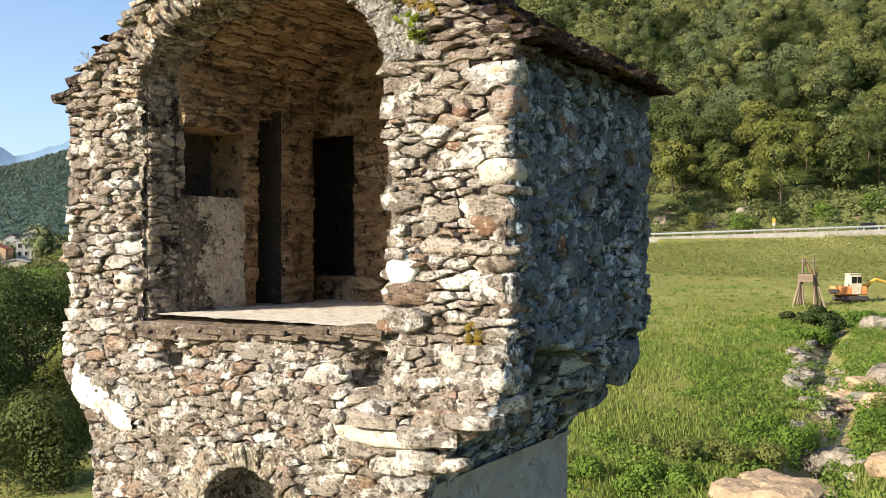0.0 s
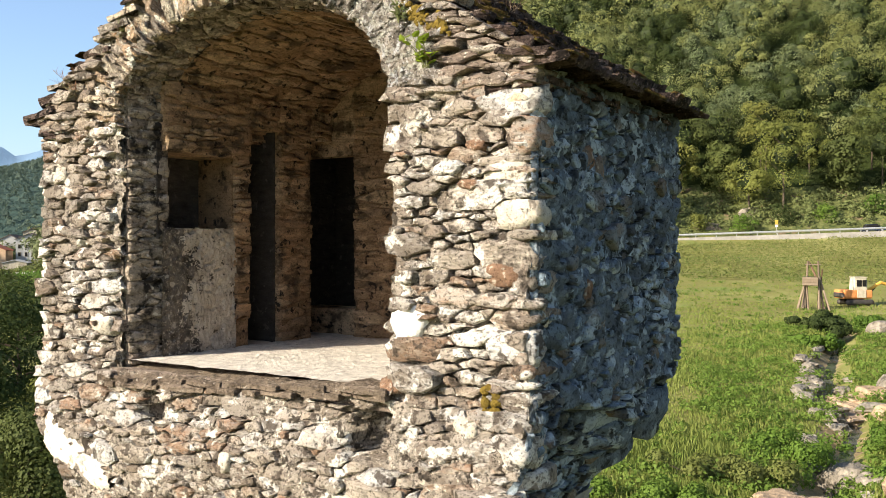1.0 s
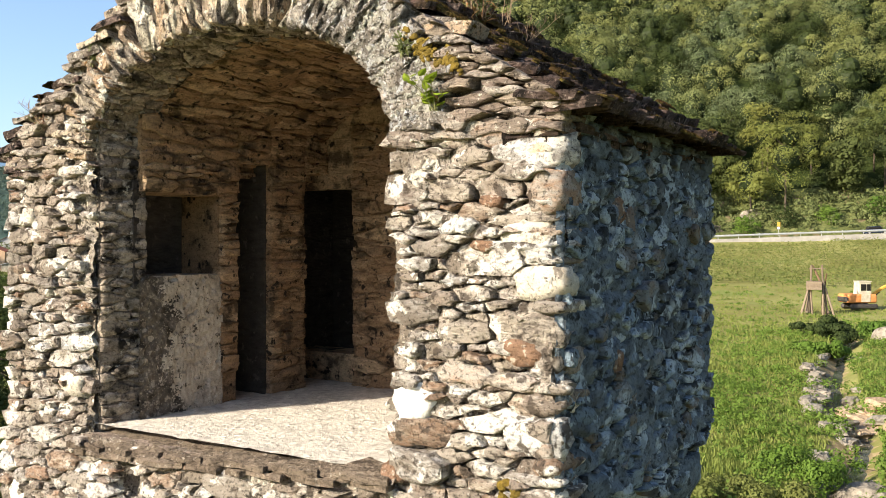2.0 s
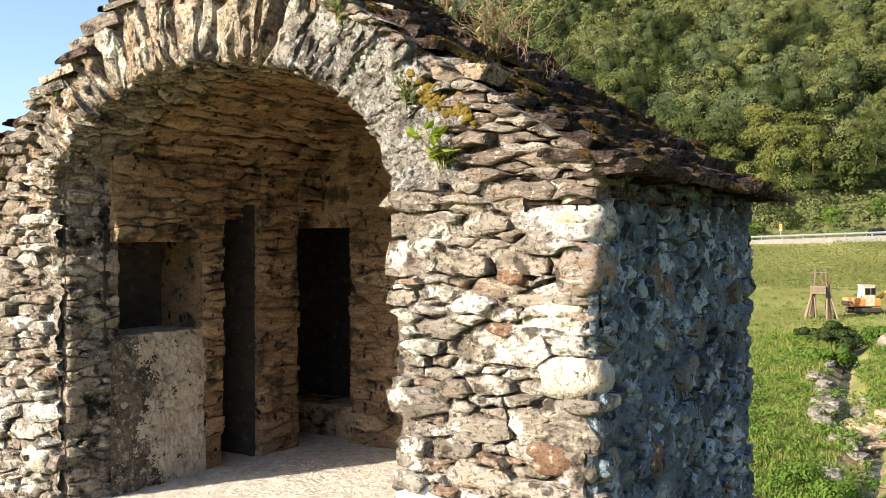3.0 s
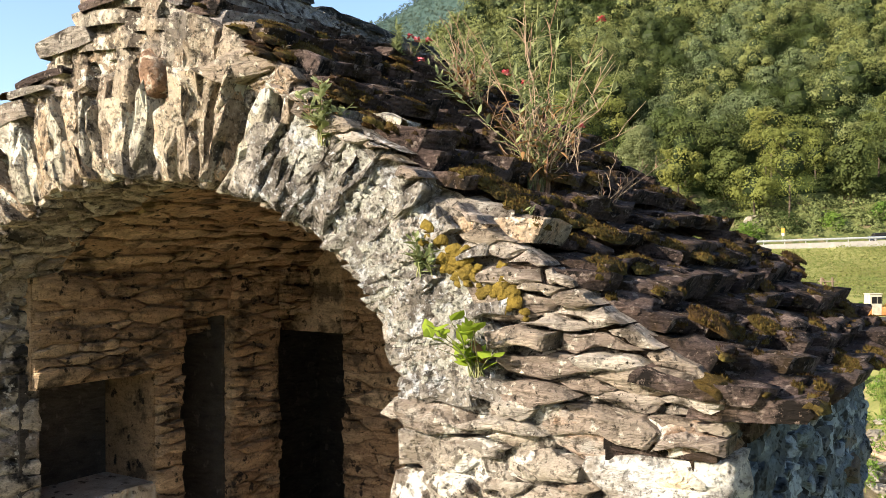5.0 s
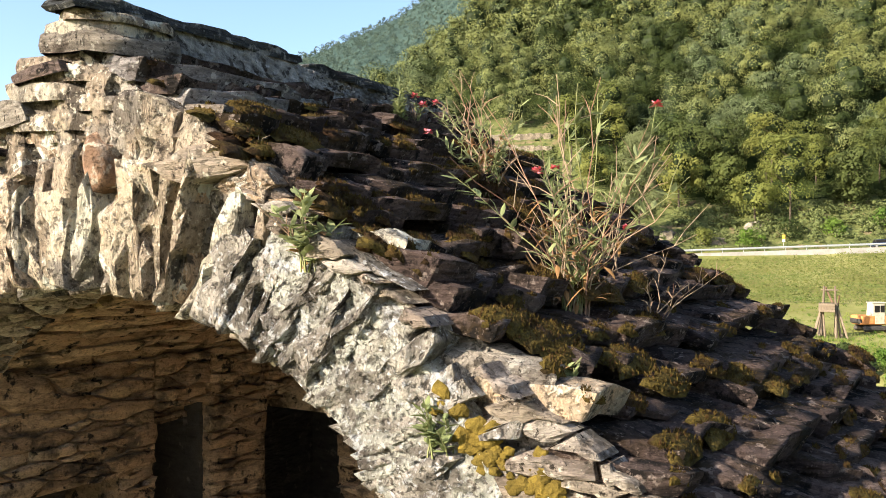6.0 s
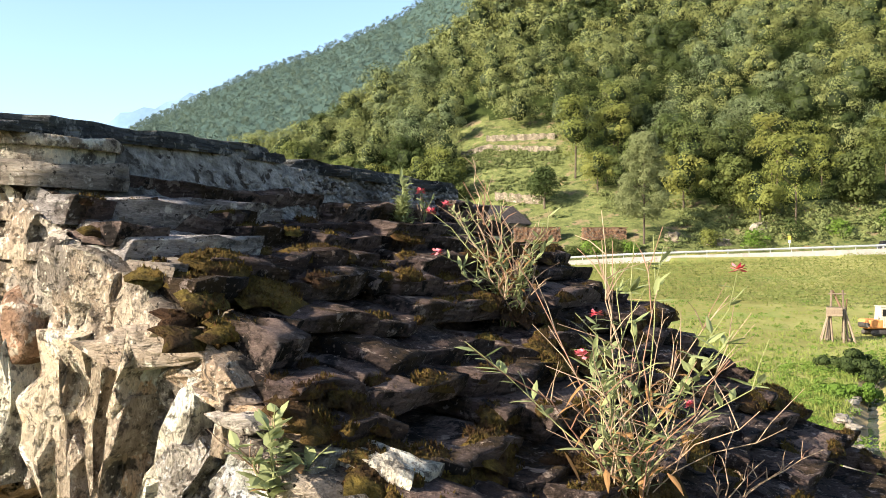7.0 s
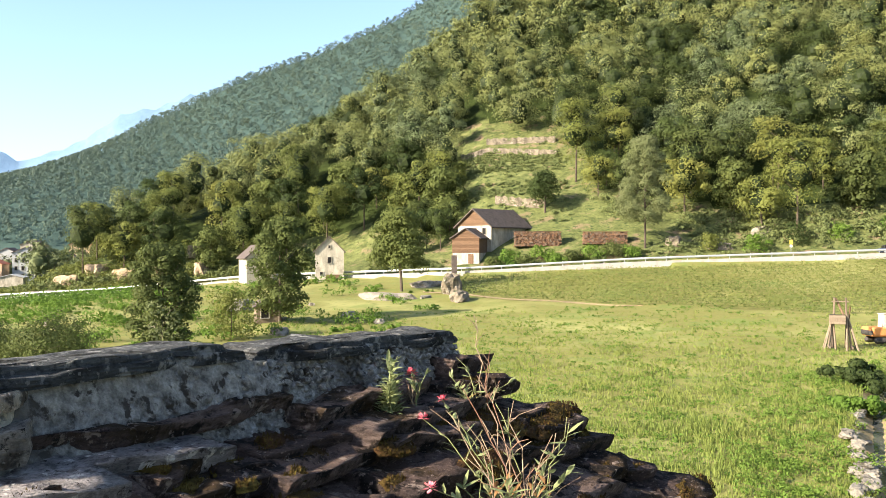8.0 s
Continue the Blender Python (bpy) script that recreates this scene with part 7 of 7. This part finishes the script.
bm = bmesh.new()
brick_box(bm, (1.0, 0.06, 0.85), (0.1, -1.17, 1.3), bevel=0.02)
part("side_panel", bm, M_CABBEIGE, ex, "faded beige side panel")
bm = bmesh.new()
brick_box(bm, (1.5, 1.25, 0.1), (0.1, -0.4, 3.1), bevel=0.03)
part("cab_roof", bm, M_CABBEIGE, cab_)
for at, sz in (((-0.1, -1.01, 2.45), (0.55, 0.04, 0.7)), ((0.5, -1.01, 2.45), (0.4, 0.04, 0.7)), ((0.86, -0.4, 2.45), (0.04, 0.9, 0.8))):
    bm = bmesh.new()
    brick_box(bm, sz, at)
    part("window", bm, M_DARK, cab_)
for nm, a, b, r in (("boom", (1.2, 0.2, 1.4), (3.0, 0.2, 2.5), 0.2), ("boom_tip", (3.0, 0.2, 2.5), (4.3, 0.2, 2.1), 0.17), ("stick", (4.3, 0.2, 2.1), (5.2, 0.2, 0.9), 0.14), ("ram", (1.3, 0.2, 1.0), (2.4, 0.2, 1.9), 0.07)):
    bm = bmesh.new()
    tube(bm, a, b, r, r * 0.85, 6)
    part(nm, bm, M_YELLOW if nm != "ram" else M_STEEL, ex)
bm = bmesh.new()
brick_box(bm, (0.7, 0.8, 0.7), (5.3, 0.2, 0.5), (0, 30, 0), 0.12)
part("bucket", bm, M_STEEL, ex)

# parked car on the road
cx_, cy_ = 78.2, float(road_y(78.2)) + 0.4
slope_deg = -math.degrees(math.atan2(float(road_z(86)) - float(road_z(78)), 8))
car = thing("parked_car", pose(cx_, cy_, float(road_z(cx_)) + 0.05, 0, slope_deg, -5), "dark blue estate car standing on the road", "car")
bm = bmesh.new()
brick_box(bm, (4.3, 1.75, 0.62), (0, 0, 0.62), bevel=0.14)
part("body", bm, M_BLUECAR, car)
bm = bmesh.new()
brick_box(bm, (2.6, 1.55, 0.55), (-0.25, 0, 1.18), bevel=0.12, shrink=0.84)
part("cabin", bm, M_DARK, car)
bm = bmesh.new()
brick_box(bm, (2.0, 1.3, 0.06), (-0.25, 0, 1.47), bevel=0.02)
part("roof", bm, M_BLUECAR, car)
for x in (-1.35, 1.35):
    for y in (-0.8, 0.8):
        bm = bmesh.new()
        tube(bm, (x, y - 0.1, 0.33), (x, y + 0.1, 0.33), 0.33, sides=14)
        wh = part("wheel", bm, M_STEEL, car)
        bm = bmesh.new()
        tube(bm, (x, y - 0.115, 0.33), (x, y + 0.115, 0.33), 0.19, sides=10)
        part("rim", bm, M_ZINC, wh)
for y in (-0.6, 0.6):
    bm = bmesh.new()
    brick_box(bm, (0.08, 0.35, 0.16), (-2.13, y, 0.72), bevel=0.02)
    part("headlight", bm, M_WHITEPAINT, car)

# shrubs and rank growth on the bank behind the road
bv = []
for k in range(520):
    x = RNG.uniform(-45, 110)
    y = float(road_y(x)) + RNG.uniform(5.5, 14) + (RNG.uniform(0, 16) if x > 48 or x < -40 else 0)
    if -27 < x < -16 or -1 < x < 38 and y > float(road_y(x)) + 8.5 or -41 < x < -32:
        continue
    r = RNG.uniform(0.4, 1.3) if x > 44 else RNG.uniform(0.3, 0.7)
    zz = float(height(x, y))
    v, f = crown(np.array([(x + RNG.normal(0, r * 0.7), y + RNG.normal(0, r * 0.5), zz + r * RNG.uniform(0.2, 0.9), r * RNG.uniform(0.4, 0.8)) for _ in range(5)]), 90, 0.36, RNG)
    bv.append(v)
for k in range(620):
    x = RNG.uniform(1, 27)
    y = float(foot(x)) + (RNG.uniform(22, 32) if k > 240 else RNG.uniform(11, 17) if k > 90 else RNG.uniform(-4, 36))
    r = RNG.uniform(0.2, 0.5) if k > 90 else RNG.uniform(0.2, 0.8)
    zz = float(height(x, y))
    v, f = crown(np.array([(x + RNG.normal(0, r * 1.2), y + RNG.normal(0, r * 0.5), zz + r * RNG.uniform(0.1, 0.6), r * RNG.uniform(0.4, 0.8)) for _ in range(5)]), 70, 0.4, RNG)
    bv.append(v)
for k in range(330):
    x = RNG.uniform(-104, 112)
    y = float(foot(x)) + RNG.uniform(-1.5, 9)
    if 2 < x < 33 or -27 < x < -16:
        continue
    r = RNG.uniform(0.9, 2.2)
    zz = float(height(x, y))
    v, f = crown(np.array([(x + RNG.normal(0, r * 0.8), y + RNG.normal(0, r * 0.5), zz + r * RNG.uniform(0.1, 0.9), r * RNG.uniform(0.4, 0.8)) for _ in range(5)]), 110, 0.5, RNG)
    bv.append(v)
bv = np.concatenate(bv)
tagged(new("bank_shrubs", quad_mesh("bank_shrubs", bv, np.arange(len(bv)).reshape(-1, 4), [LEAF_FAR])), "rank green shrubs on the road bank", "shrubs", kind="stuff")

sv_ = []
for k in range(420):
    x = RNG.uniform(-112, -42)
    y = float(foot(x)) + RNG.uniform(-3, 20)
    r = RNG.uniform(0.6, 1.7)
    zz = float(height(x, y))
    v, f = crown(np.array([(x + RNG.normal(0, r * 0.9), y + RNG.normal(0, r * 0.6), zz + r * RNG.uniform(0.1, 0.9), r * RNG.uniform(0.4, 0.8)) for _ in range(5)]), 110, 0.42, RNG)
    sv_.append(v)
sv_ = np.concatenate(sv_)
tagged(new("slope_scrub", quad_mesh("slope_scrub", sv_, np.arange(len(sv_)).reshape(-1, 4), [LEAF_WARM])), "sunlit yellow-green scrub above the lower road", "shrubs", kind="stuff")
for k, (x, dy) in enumerate(((-58, 5), (-66, 7), (-75, 5), (-83, 8), (-90, 5), (-71, 12), (-62, 13))):
    boulder(x, float(foot(x)) + dy, 3.6, 1.8, 2.6, "bare brown rock face above the lower road", 500 + k, "rock_outcrop", up=-0.6, material=M_SANDROCK)

# ---------- moss and plants on the tower ----------
M_STALK = grow("dry_stalk", [(0.20, 0.13, 0.09), (0.32, 0.24, 0.16), (0.20, 0.09, 0.06)], scale=20, bump=0.2, relief=0.01, stain=0.3, fine=80)
M_GREENSTEM = grow("green_stem", [(0.17, 0.19, 0.075), (0.24, 0.23, 0.11)], scale=20, bump=0.2, relief=0.01, stain=0.3, fine=80)
M_REDFLOWER = grow("red_flower", [(0.62, 0.09, 0.13), (0.72, 0.18, 0.22), (0.60, 0.22, 0.20)], scale=20, bump=0.2, relief=0.01, stain=0.2, rough=0.6)
LEAF_SNAP = leafy("snapdragon_leaves", [(0.17, 0.20, 0.085), (0.24, 0.27, 0.12), (0.32, 0.33, 0.17)], scale=6)
LEAF_LIME = leafy("lime_green_leaves", [(0.187, 0.265, 0.024), (0.272, 0.343, 0.040), (0.340, 0.374, 0.072)], scale=6, through_light=0.45)
LEAF_DRY = leafy("withered_leaves", [(0.22, 0.12, 0.05), (0.34, 0.19, 0.08), (0.30, 0.24, 0.10)], scale=8)
GARDEN = random.Random(21)


def pipe(points, r0, r1):
    """A thin four-sided stalk through points."""
    vs, fs = [], []
    n = len(points)
    for i, p in enumerate(points):
        p = Vector(p)
        d = (Vector(points[min(i + 1, n - 1)]) - Vector(points[max(i - 1, 0)])).normalized()
        a = d.orthogonal().normalized()
        b = d.cross(a)
        r = r0 + (r1 - r0) * i / (n - 1)
        for q in (a, b, -a, -b):
            vs.append(tuple(p + q * r))
    for i in range(n - 1):
        for k in range(4):
            fs.append((4 * i + k, 4 * i + (k + 1) % 4, 4 * i + 4 + (k + 1) % 4, 4 * i + 4 + k))
    return vs, fs


def blade(p, way, side_, long, wide, droop=0.2):
    """A lance-shaped leaf of four quads with a folded midrib."""
    p, way, side_ = Vector(p), Vector(way).normalized(), Vector(side_).normalized()
    nrm = way.cross(side_).normalized()
    vs = []
    for f, w in ((0.0, 0.15), (0.3, 1.0), (0.65, 0.8), (1.0, 0.05)):
        c = p + way * long * f - Vector((0, 0, droop * long * f * f))
        vs += [tuple(c - side_ * wide * w / 2 + nrm * wide * 0.12 * w), tuple(c), tuple(c + side_ * wide * w / 2 + nrm * wide * 0.12 * w)]
    fs = []
    for i in range(3):
        a = 3 * i
        fs += [(a, a + 1, a + 4, a + 3), (a + 1, a + 2, a + 5, a + 4)]
    return vs, fs


def wild_plant(name, at, label, stems, high, spread, leafs, leaf_len, leaf_wide, material, dry=0.4, flowers=0, lean=(0, 0, 0), category="plant", wither=6):
    """A many-stemmed wall plant: green and dry stalks, narrow leaves, red heads."""
    r = GARDEN
    p = thing(name, TOWER @ Matrix.Translation(at), label, category)
    green, brown, lv, wv_ = [], [], [], []
    heads = []
    for k in range(stems):
        a = r.uniform(0, 6.28)
        reach = spread * r.uniform(0.15, 1.0)
        h = high * r.uniform(0.28, 1.0) * (1 - 0.35 * reach / spread)
        end = Vector((reach * math.cos(a) + lean[0], reach * math.sin(a) + lean[1], h))
        start = Vector((r.uniform(-0.03, 0.03), r.uniform(-0.03, 0.03), -0.04))
        pts = []
        for i in range(7):
            f = i / 6
            q = Vector((start.x + (end.x - start.x) * f ** 1.3, start.y + (end.y - start.y) * f ** 1.3, start.z + (end.z - start.z) * f ** 0.85))
            pts.append(q + Vector((r.uniform(-1, 1), r.uniform(-1, 1), 0)) * 0.028 * high)
        isdry = r.random() < dry
        stalks = [pipe(pts, 0.0030, 0.0012)]
        for b in range(4 if isdry else 1):
            j = r.randint(2, 5)
            q = Vector(pts[j])
            w = Vector((r.uniform(-1, 1), r.uniform(-1, 1), r.uniform(0.3, 1.2))).normalized()
            stalks.append(pipe([q, q + w * 0.06 * high + Vector((0, 0, 0.01)), q + w * r.uniform(0.1, 0.2) * high], 0.0020, 0.0009))
        (brown if isdry else green).append(joined(*stalks))
        if not isdry:
            for b in range(leafs):
                f = r.uniform(0.15, 0.95)
                i = min(5, int(f * 6))
                q = Vector(pts[i]).lerp(Vector(pts[i + 1]), f * 6 - i)
                w = Vector((r.uniform(-1, 1), r.uniform(-1, 1), r.uniform(0.1, 0.9)))
                s = w.cross(Vector((r.uniform(-0.4, 0.4), r.uniform(-0.4, 0.4), 1)))
                lv.append(blade(q, w, s, leaf_len * r.uniform(0.6, 1.2), leaf_wide * r.uniform(0.7, 1.2)))
            heads.append(pts[-1])
    for k in range(wither):
        q = Vector((r.uniform(-0.5, 0.5) * spread * 0.6, r.uniform(-0.5, 0.5) * spread * 0.6, r.uniform(0.02, 0.40) * high))
        w = Vector((r.uniform(-1, 1), r.uniform(-1, 1), r.uniform(-0.4, 0.6)))
        wv_.append(blade(q, w, w.cross(Vector((0.2, 0.1, 1))), leaf_len, leaf_wide, 0.5))
    for q in green:
        part_of(p, "stem", *q, M_GREENSTEM)
    for q in brown:
        part_of(p, "dry_stem", *q, M_STALK)
    if lv:
        part_of(p, "foliage", *joined(*lv), material)
    if wv_:
        part_of(p, "withered_foliage", *joined(*wv_), LEAF_DRY, "withered brown foliage")
    for q in heads[:flowers]:
        petals = []
        for b in range(16):
            w = Vector((r.uniform(-1, 1), r.uniform(-1, 1), r.uniform(-0.2, 1.2)))
            petals.append(blade(Vector(q) + w * 0.006, w, w.cross(Vector((0.3, 0.2, 1))), 0.020, 0.013, 0.2))
        part_of(p, "flower", *joined(*petals), M_REDFLOWER, "small red flower head")
    return p


def roof_top(u, v=0.0):
    return roofline(u) + 0.12


wild_plant("valerian_plant", (1.00, 0.80, roof_top(1.00)), "tall straggling red-flowered valerian on the roof", 38, 0.95, 0.50, 20, 0.075, 0.018, LEAF_SNAP, 0.5, 4, (0.06, -0.02, 0), wither=80)
wild_plant("valerian_plant", (1.72, 1.48, roof_top(1.72)), "tall straggling red-flowered valerian near the ridge", 28, 0.62, 0.30, 16, 0.065, 0.016, LEAF_SNAP, 0.5, 3, (0.1, 0.0, 0), wither=40)
wild_plant("toadflax_plant", (2.30, 1.58, 8.52), "small grey-green leafy plant against the ridge", 7, 0.27, 0.07, 40, 0.06, 0.013, LEAF_SNAP, 0.0, 0, wither=2)
wild_plant("toadflax_plant", (2.28, 1.74, 8.52), "small reddish-stemmed plant against the ridge", 5, 0.30, 0.10, 8, 0.05, 0.012, LEAF_SNAP, 0.5, 1, wither=4)
wild_plant("valerian_plant", (2.2, 2.05, roof_top(2.2)), "dry seeded valerian by the ridge end", 9, 0.42, 0.14, 10, 0.055, 0.014, LEAF_SNAP, 0.6, 0, wither=6)
wild_plant("dry_weed", (0.86, 1.22, roof_top(0.86)), "bare dry twiggy weed on the slabs", 8, 0.35, 0.3, 0, 0.05, 0.01, LEAF_SNAP, 1.0, 0, wither=3)
wild_plant("dry_weed", (1.15, 1.5, roof_top(1.15)), "thin dry stalks on the slabs", 6, 0.5, 0.15, 0, 0.05, 0.01, LEAF_SNAP, 1.0, 0, wither=3)
wild_plant("gable_weed", (1.50, -0.03, 7.86), "pale leafy weed rooted in the gable edge", 12, 0.26, 0.15, 14, 0.07, 0.028, LEAF_SNAP, 0.2, 0, (0, -0.06, 0), wither=14)
wild_plant("dry_stalk", (1.78, 0.06, 8.10), "single thin dry stalk at the roof edge", 1, 0.34, 0.05, 0, 0.05, 0.01, LEAF_SNAP, 1.0, 0, wither=0)
wild_plant("gable_weed", (1.02, -0.05, 7.36), "small green sprouting weed by golden moss", 9, 0.14, 0.08, 12, 0.045, 0.018, LEAF_SNAP, 0.0, 0, (0, -0.05, 0), wither=4)
wild_plant("greater_celandine", (0.80, -0.06, 7.02), "fresh lime-green broad-leaved plant on the wall", 9, 0.22, 0.15, 5, 0.075, 0.05, LEAF_LIME, 0.0, 0, (0, -0.14, 0), wither=3)
wild_plant("dry_weed", (4.72, -0.04, 7.16), "dry twiggy weed at the far roof edge", 12, 0.36, 0.2, 2, 0.05, 0.012, LEAF_SNAP, 0.8, 0, (0.08, 0, 0), wither=10)
wild_plant("gable_weed", (4.05, -0.05, 7.62), "green-brown weed on the gable edge", 9, 0.2, 0.14, 10, 0.05, 0.02, LEAF_SNAP, 0.3, 0, (0, -0.05, 0), wither=12)
wild_plant("gable_weed", (0.75, 0.2, roof_top(0.75)), "small rosette weed on the slabs", 6, 0.08, 0.05, 10, 0.04, 0.014, LEAF_SNAP, 0.0, 0, wither=2)


def cushion(cx, cy, r, flat, seed, steps_=9):
    """A lumpy moss cushion as (a, b, out) points."""
    vs, fs = [(cx, cy, r * flat)], []
    for ring in range(1, 5):
        f = ring / 4
        for k in range(steps_):
            a = 6.283 * k / steps_ + ring * 0.3
            rr = r * f * (1 + 0.75 * noise.noise(Vector((math.cos(a) * 2.2 + seed, math.sin(a) * 2.2, f * 0.6))))
            vs.append((cx + rr * math.cos(a), cy + rr * math.sin(a) * 0.8, r * flat * (math.cos(f * 1.57) * (1 + 0.8 * noise.noise(Vector((math.cos(a) * 4 * f, math.sin(a) * 4 * f, seed))))) - 0.012 * (ring == 4)))
    for k in range(steps_):
        fs.append((0, 1 + k, 1 + (k + 1) % steps_))
    for ring in range(3):
        for k in range(steps_):
            a, b = 1 + ring * steps_ + k, 1 + ring * steps_ + (k + 1) % steps_
            fs.append((a, a + steps_, b + steps_, b))
    return vs, fs


# moss cushions over the slabs, with short upright shoots
mosses, shoots = [], []
def add_moss(s, v, lift, r, k, far, wide=1.4):
    flat = GARDEN.uniform(0.07, 0.15)
    vs, fs = cushion(0, 0, r, flat, k + GARDEN.random(), 13)
    mosses.append(([on_slope(s + p * 0.7, v + q * wide, o + lift, far) for p, q, o in vs], fs))
    for b in range(int(30 + 34000 * r * r)):
        a, q0 = GARDEN.uniform(0, 6.283), math.sqrt(GARDEN.random()) * 0.98
        p, q = q0 * math.cos(a) * r * 0.7, q0 * math.sin(a) * r * wide * 0.8
        if v + q < 0.02:
            continue
        base = Vector(on_slope(s + p, v + q, lift - 0.004 + r * flat * math.cos(q0 * 1.57), far))
        h = GARDEN.uniform(0.006, 0.018)
        d = Vector((GARDEN.uniform(-1, 1), GARDEN.uniform(-1, 1), 0)).normalized() * 0.0042
        shoots.append(([tuple(base - d), tuple(base + d), tuple(base + Vector((GARDEN.uniform(-0.007, 0.007), GARDEN.uniform(-0.007, 0.007), h)))], [(0, 1, 2)]))


for k, (s, v, w, lift, far) in enumerate(EDGES):
    grown = noise.noise(Vector((s * 1.1, v * 0.9, 5.0))) + GARDEN.uniform(-0.45, 0.45)
    if s > RUN - 0.3 or grown < -0.48 or far and GARDEN.random() < 0.5:
        continue
    at = v + GARDEN.uniform(0.02, 0.1)
    while at < v + w - 0.02:
        r = GARDEN.choice((0.018, 0.026, 0.038, 0.052, 0.07, 0.10)) * GARDEN.uniform(0.8, 1.2)
        back = GARDEN.choice((0.012, 0.03, 0.06, 0.12)) * GARDEN.uniform(0.7, 1.3)
        add_moss(s + back, at, lift - 0.42 * back - 0.006, r, k, far, GARDEN.uniform(1.3, 2.2))
        at += r * GARDEN.uniform(1.6, 4.2)
for s, v, wide, tall, n_ in ((2.46, 0.02, 0.09, 0.06, 7), (2.14, 0.12, 0.12, 0.07, 9), (2.04, 0.14, 0.13, 0.05, 7), (1.88, 0.14, 0.08, 0.07, 6), (1.78, 0.18, 0.14, 0.06, 9), (2.66, 0.06, 0.07, 0.02, 4), (2.60, 0.2, 0.05, 0.02, 3)):
    for k in range(n_):
        add_moss(s + GARDEN.uniform(-tall, tall), v + GARDEN.uniform(-wide, wide), GARDEN.uniform(0.09, 0.14), GARDEN.uniform(0.045, 0.085), 300 + k, False, GARDEN.uniform(1.1, 1.7))
for s, v, r, lift in ((3.10, 0.31, 0.04, 0.115), (3.03, 0.52, 0.035, 0.105), (3.03, 0.65, 0.032, 0.1), (2.92, 0.0, 0.04, 0.12), (2.90, 0.23, 0.045, 0.105)):
    add_moss(s, v, lift, r, 340, False, 1.3)
mo = new("roof_moss", mesh_from("roof_moss", *joined(*mosses), M_MOSS, True))
mo.matrix_world = TOWER
tagged(mo, "brown-green moss cushions on the roof slabs", "moss", kind="stuff")
sv = np.array([q for w in shoots for q in w[0]])
so = new("moss_shoots", quad_mesh("moss_shoots", sv, np.arange(len(sv)).reshape(-1, 3), [M_MOSS]))
so.matrix_world = TOWER
tagged(so, "fine upright shoots of dry moss on the roof", "moss", kind="stuff")
# golden moss on the wall below the roof, and one brown tuft by the sill
gold = []
for k in range(46):
    u, z = GARDEN.uniform(0.62, 1.05), 0
    z = 7.24 + (u - 0.6) * 0.45 + GARDEN.uniform(-0.07, 0.07)
    vs, fs = cushion(0, 0, GARDEN.uniform(0.012, 0.034), 0.16, 900 + k)
    gold.append(([(u + p, -0.05 - o, z + q) for p, q, o in vs], [f[::-1] for f in fs]))
go = new("golden_moss", mesh_from("golden_moss", *joined(*gold), M_GOLDMOSS, True))
go.matrix_world = TOWER
tagged(go, "golden moss below the roof edge", "moss", kind="stuff")
tuft = []
for k in range(14):
    u, z = 0.28 + GARDEN.uniform(-0.06, 0.06), 4.70 + GARDEN.uniform(-0.13, 0.13)
    vs, fs = cushion(0, 0, GARDEN.uniform(0.03, 0.05), 0.5, 950 + k)
    tuft.append(([(u + p, -0.07 - o, z + q) for p, q, o in vs], [f[::-1] for f in fs]))
tf = new("dry_moss_tuft", mesh_from("dry_moss_tuft", *joined(*tuft), M_GOLDMOSS, True))
tf.matrix_world = TOWER
tagged(tf, "dry orange-brown moss tuft hanging on the wall", "moss", kind="stuff")
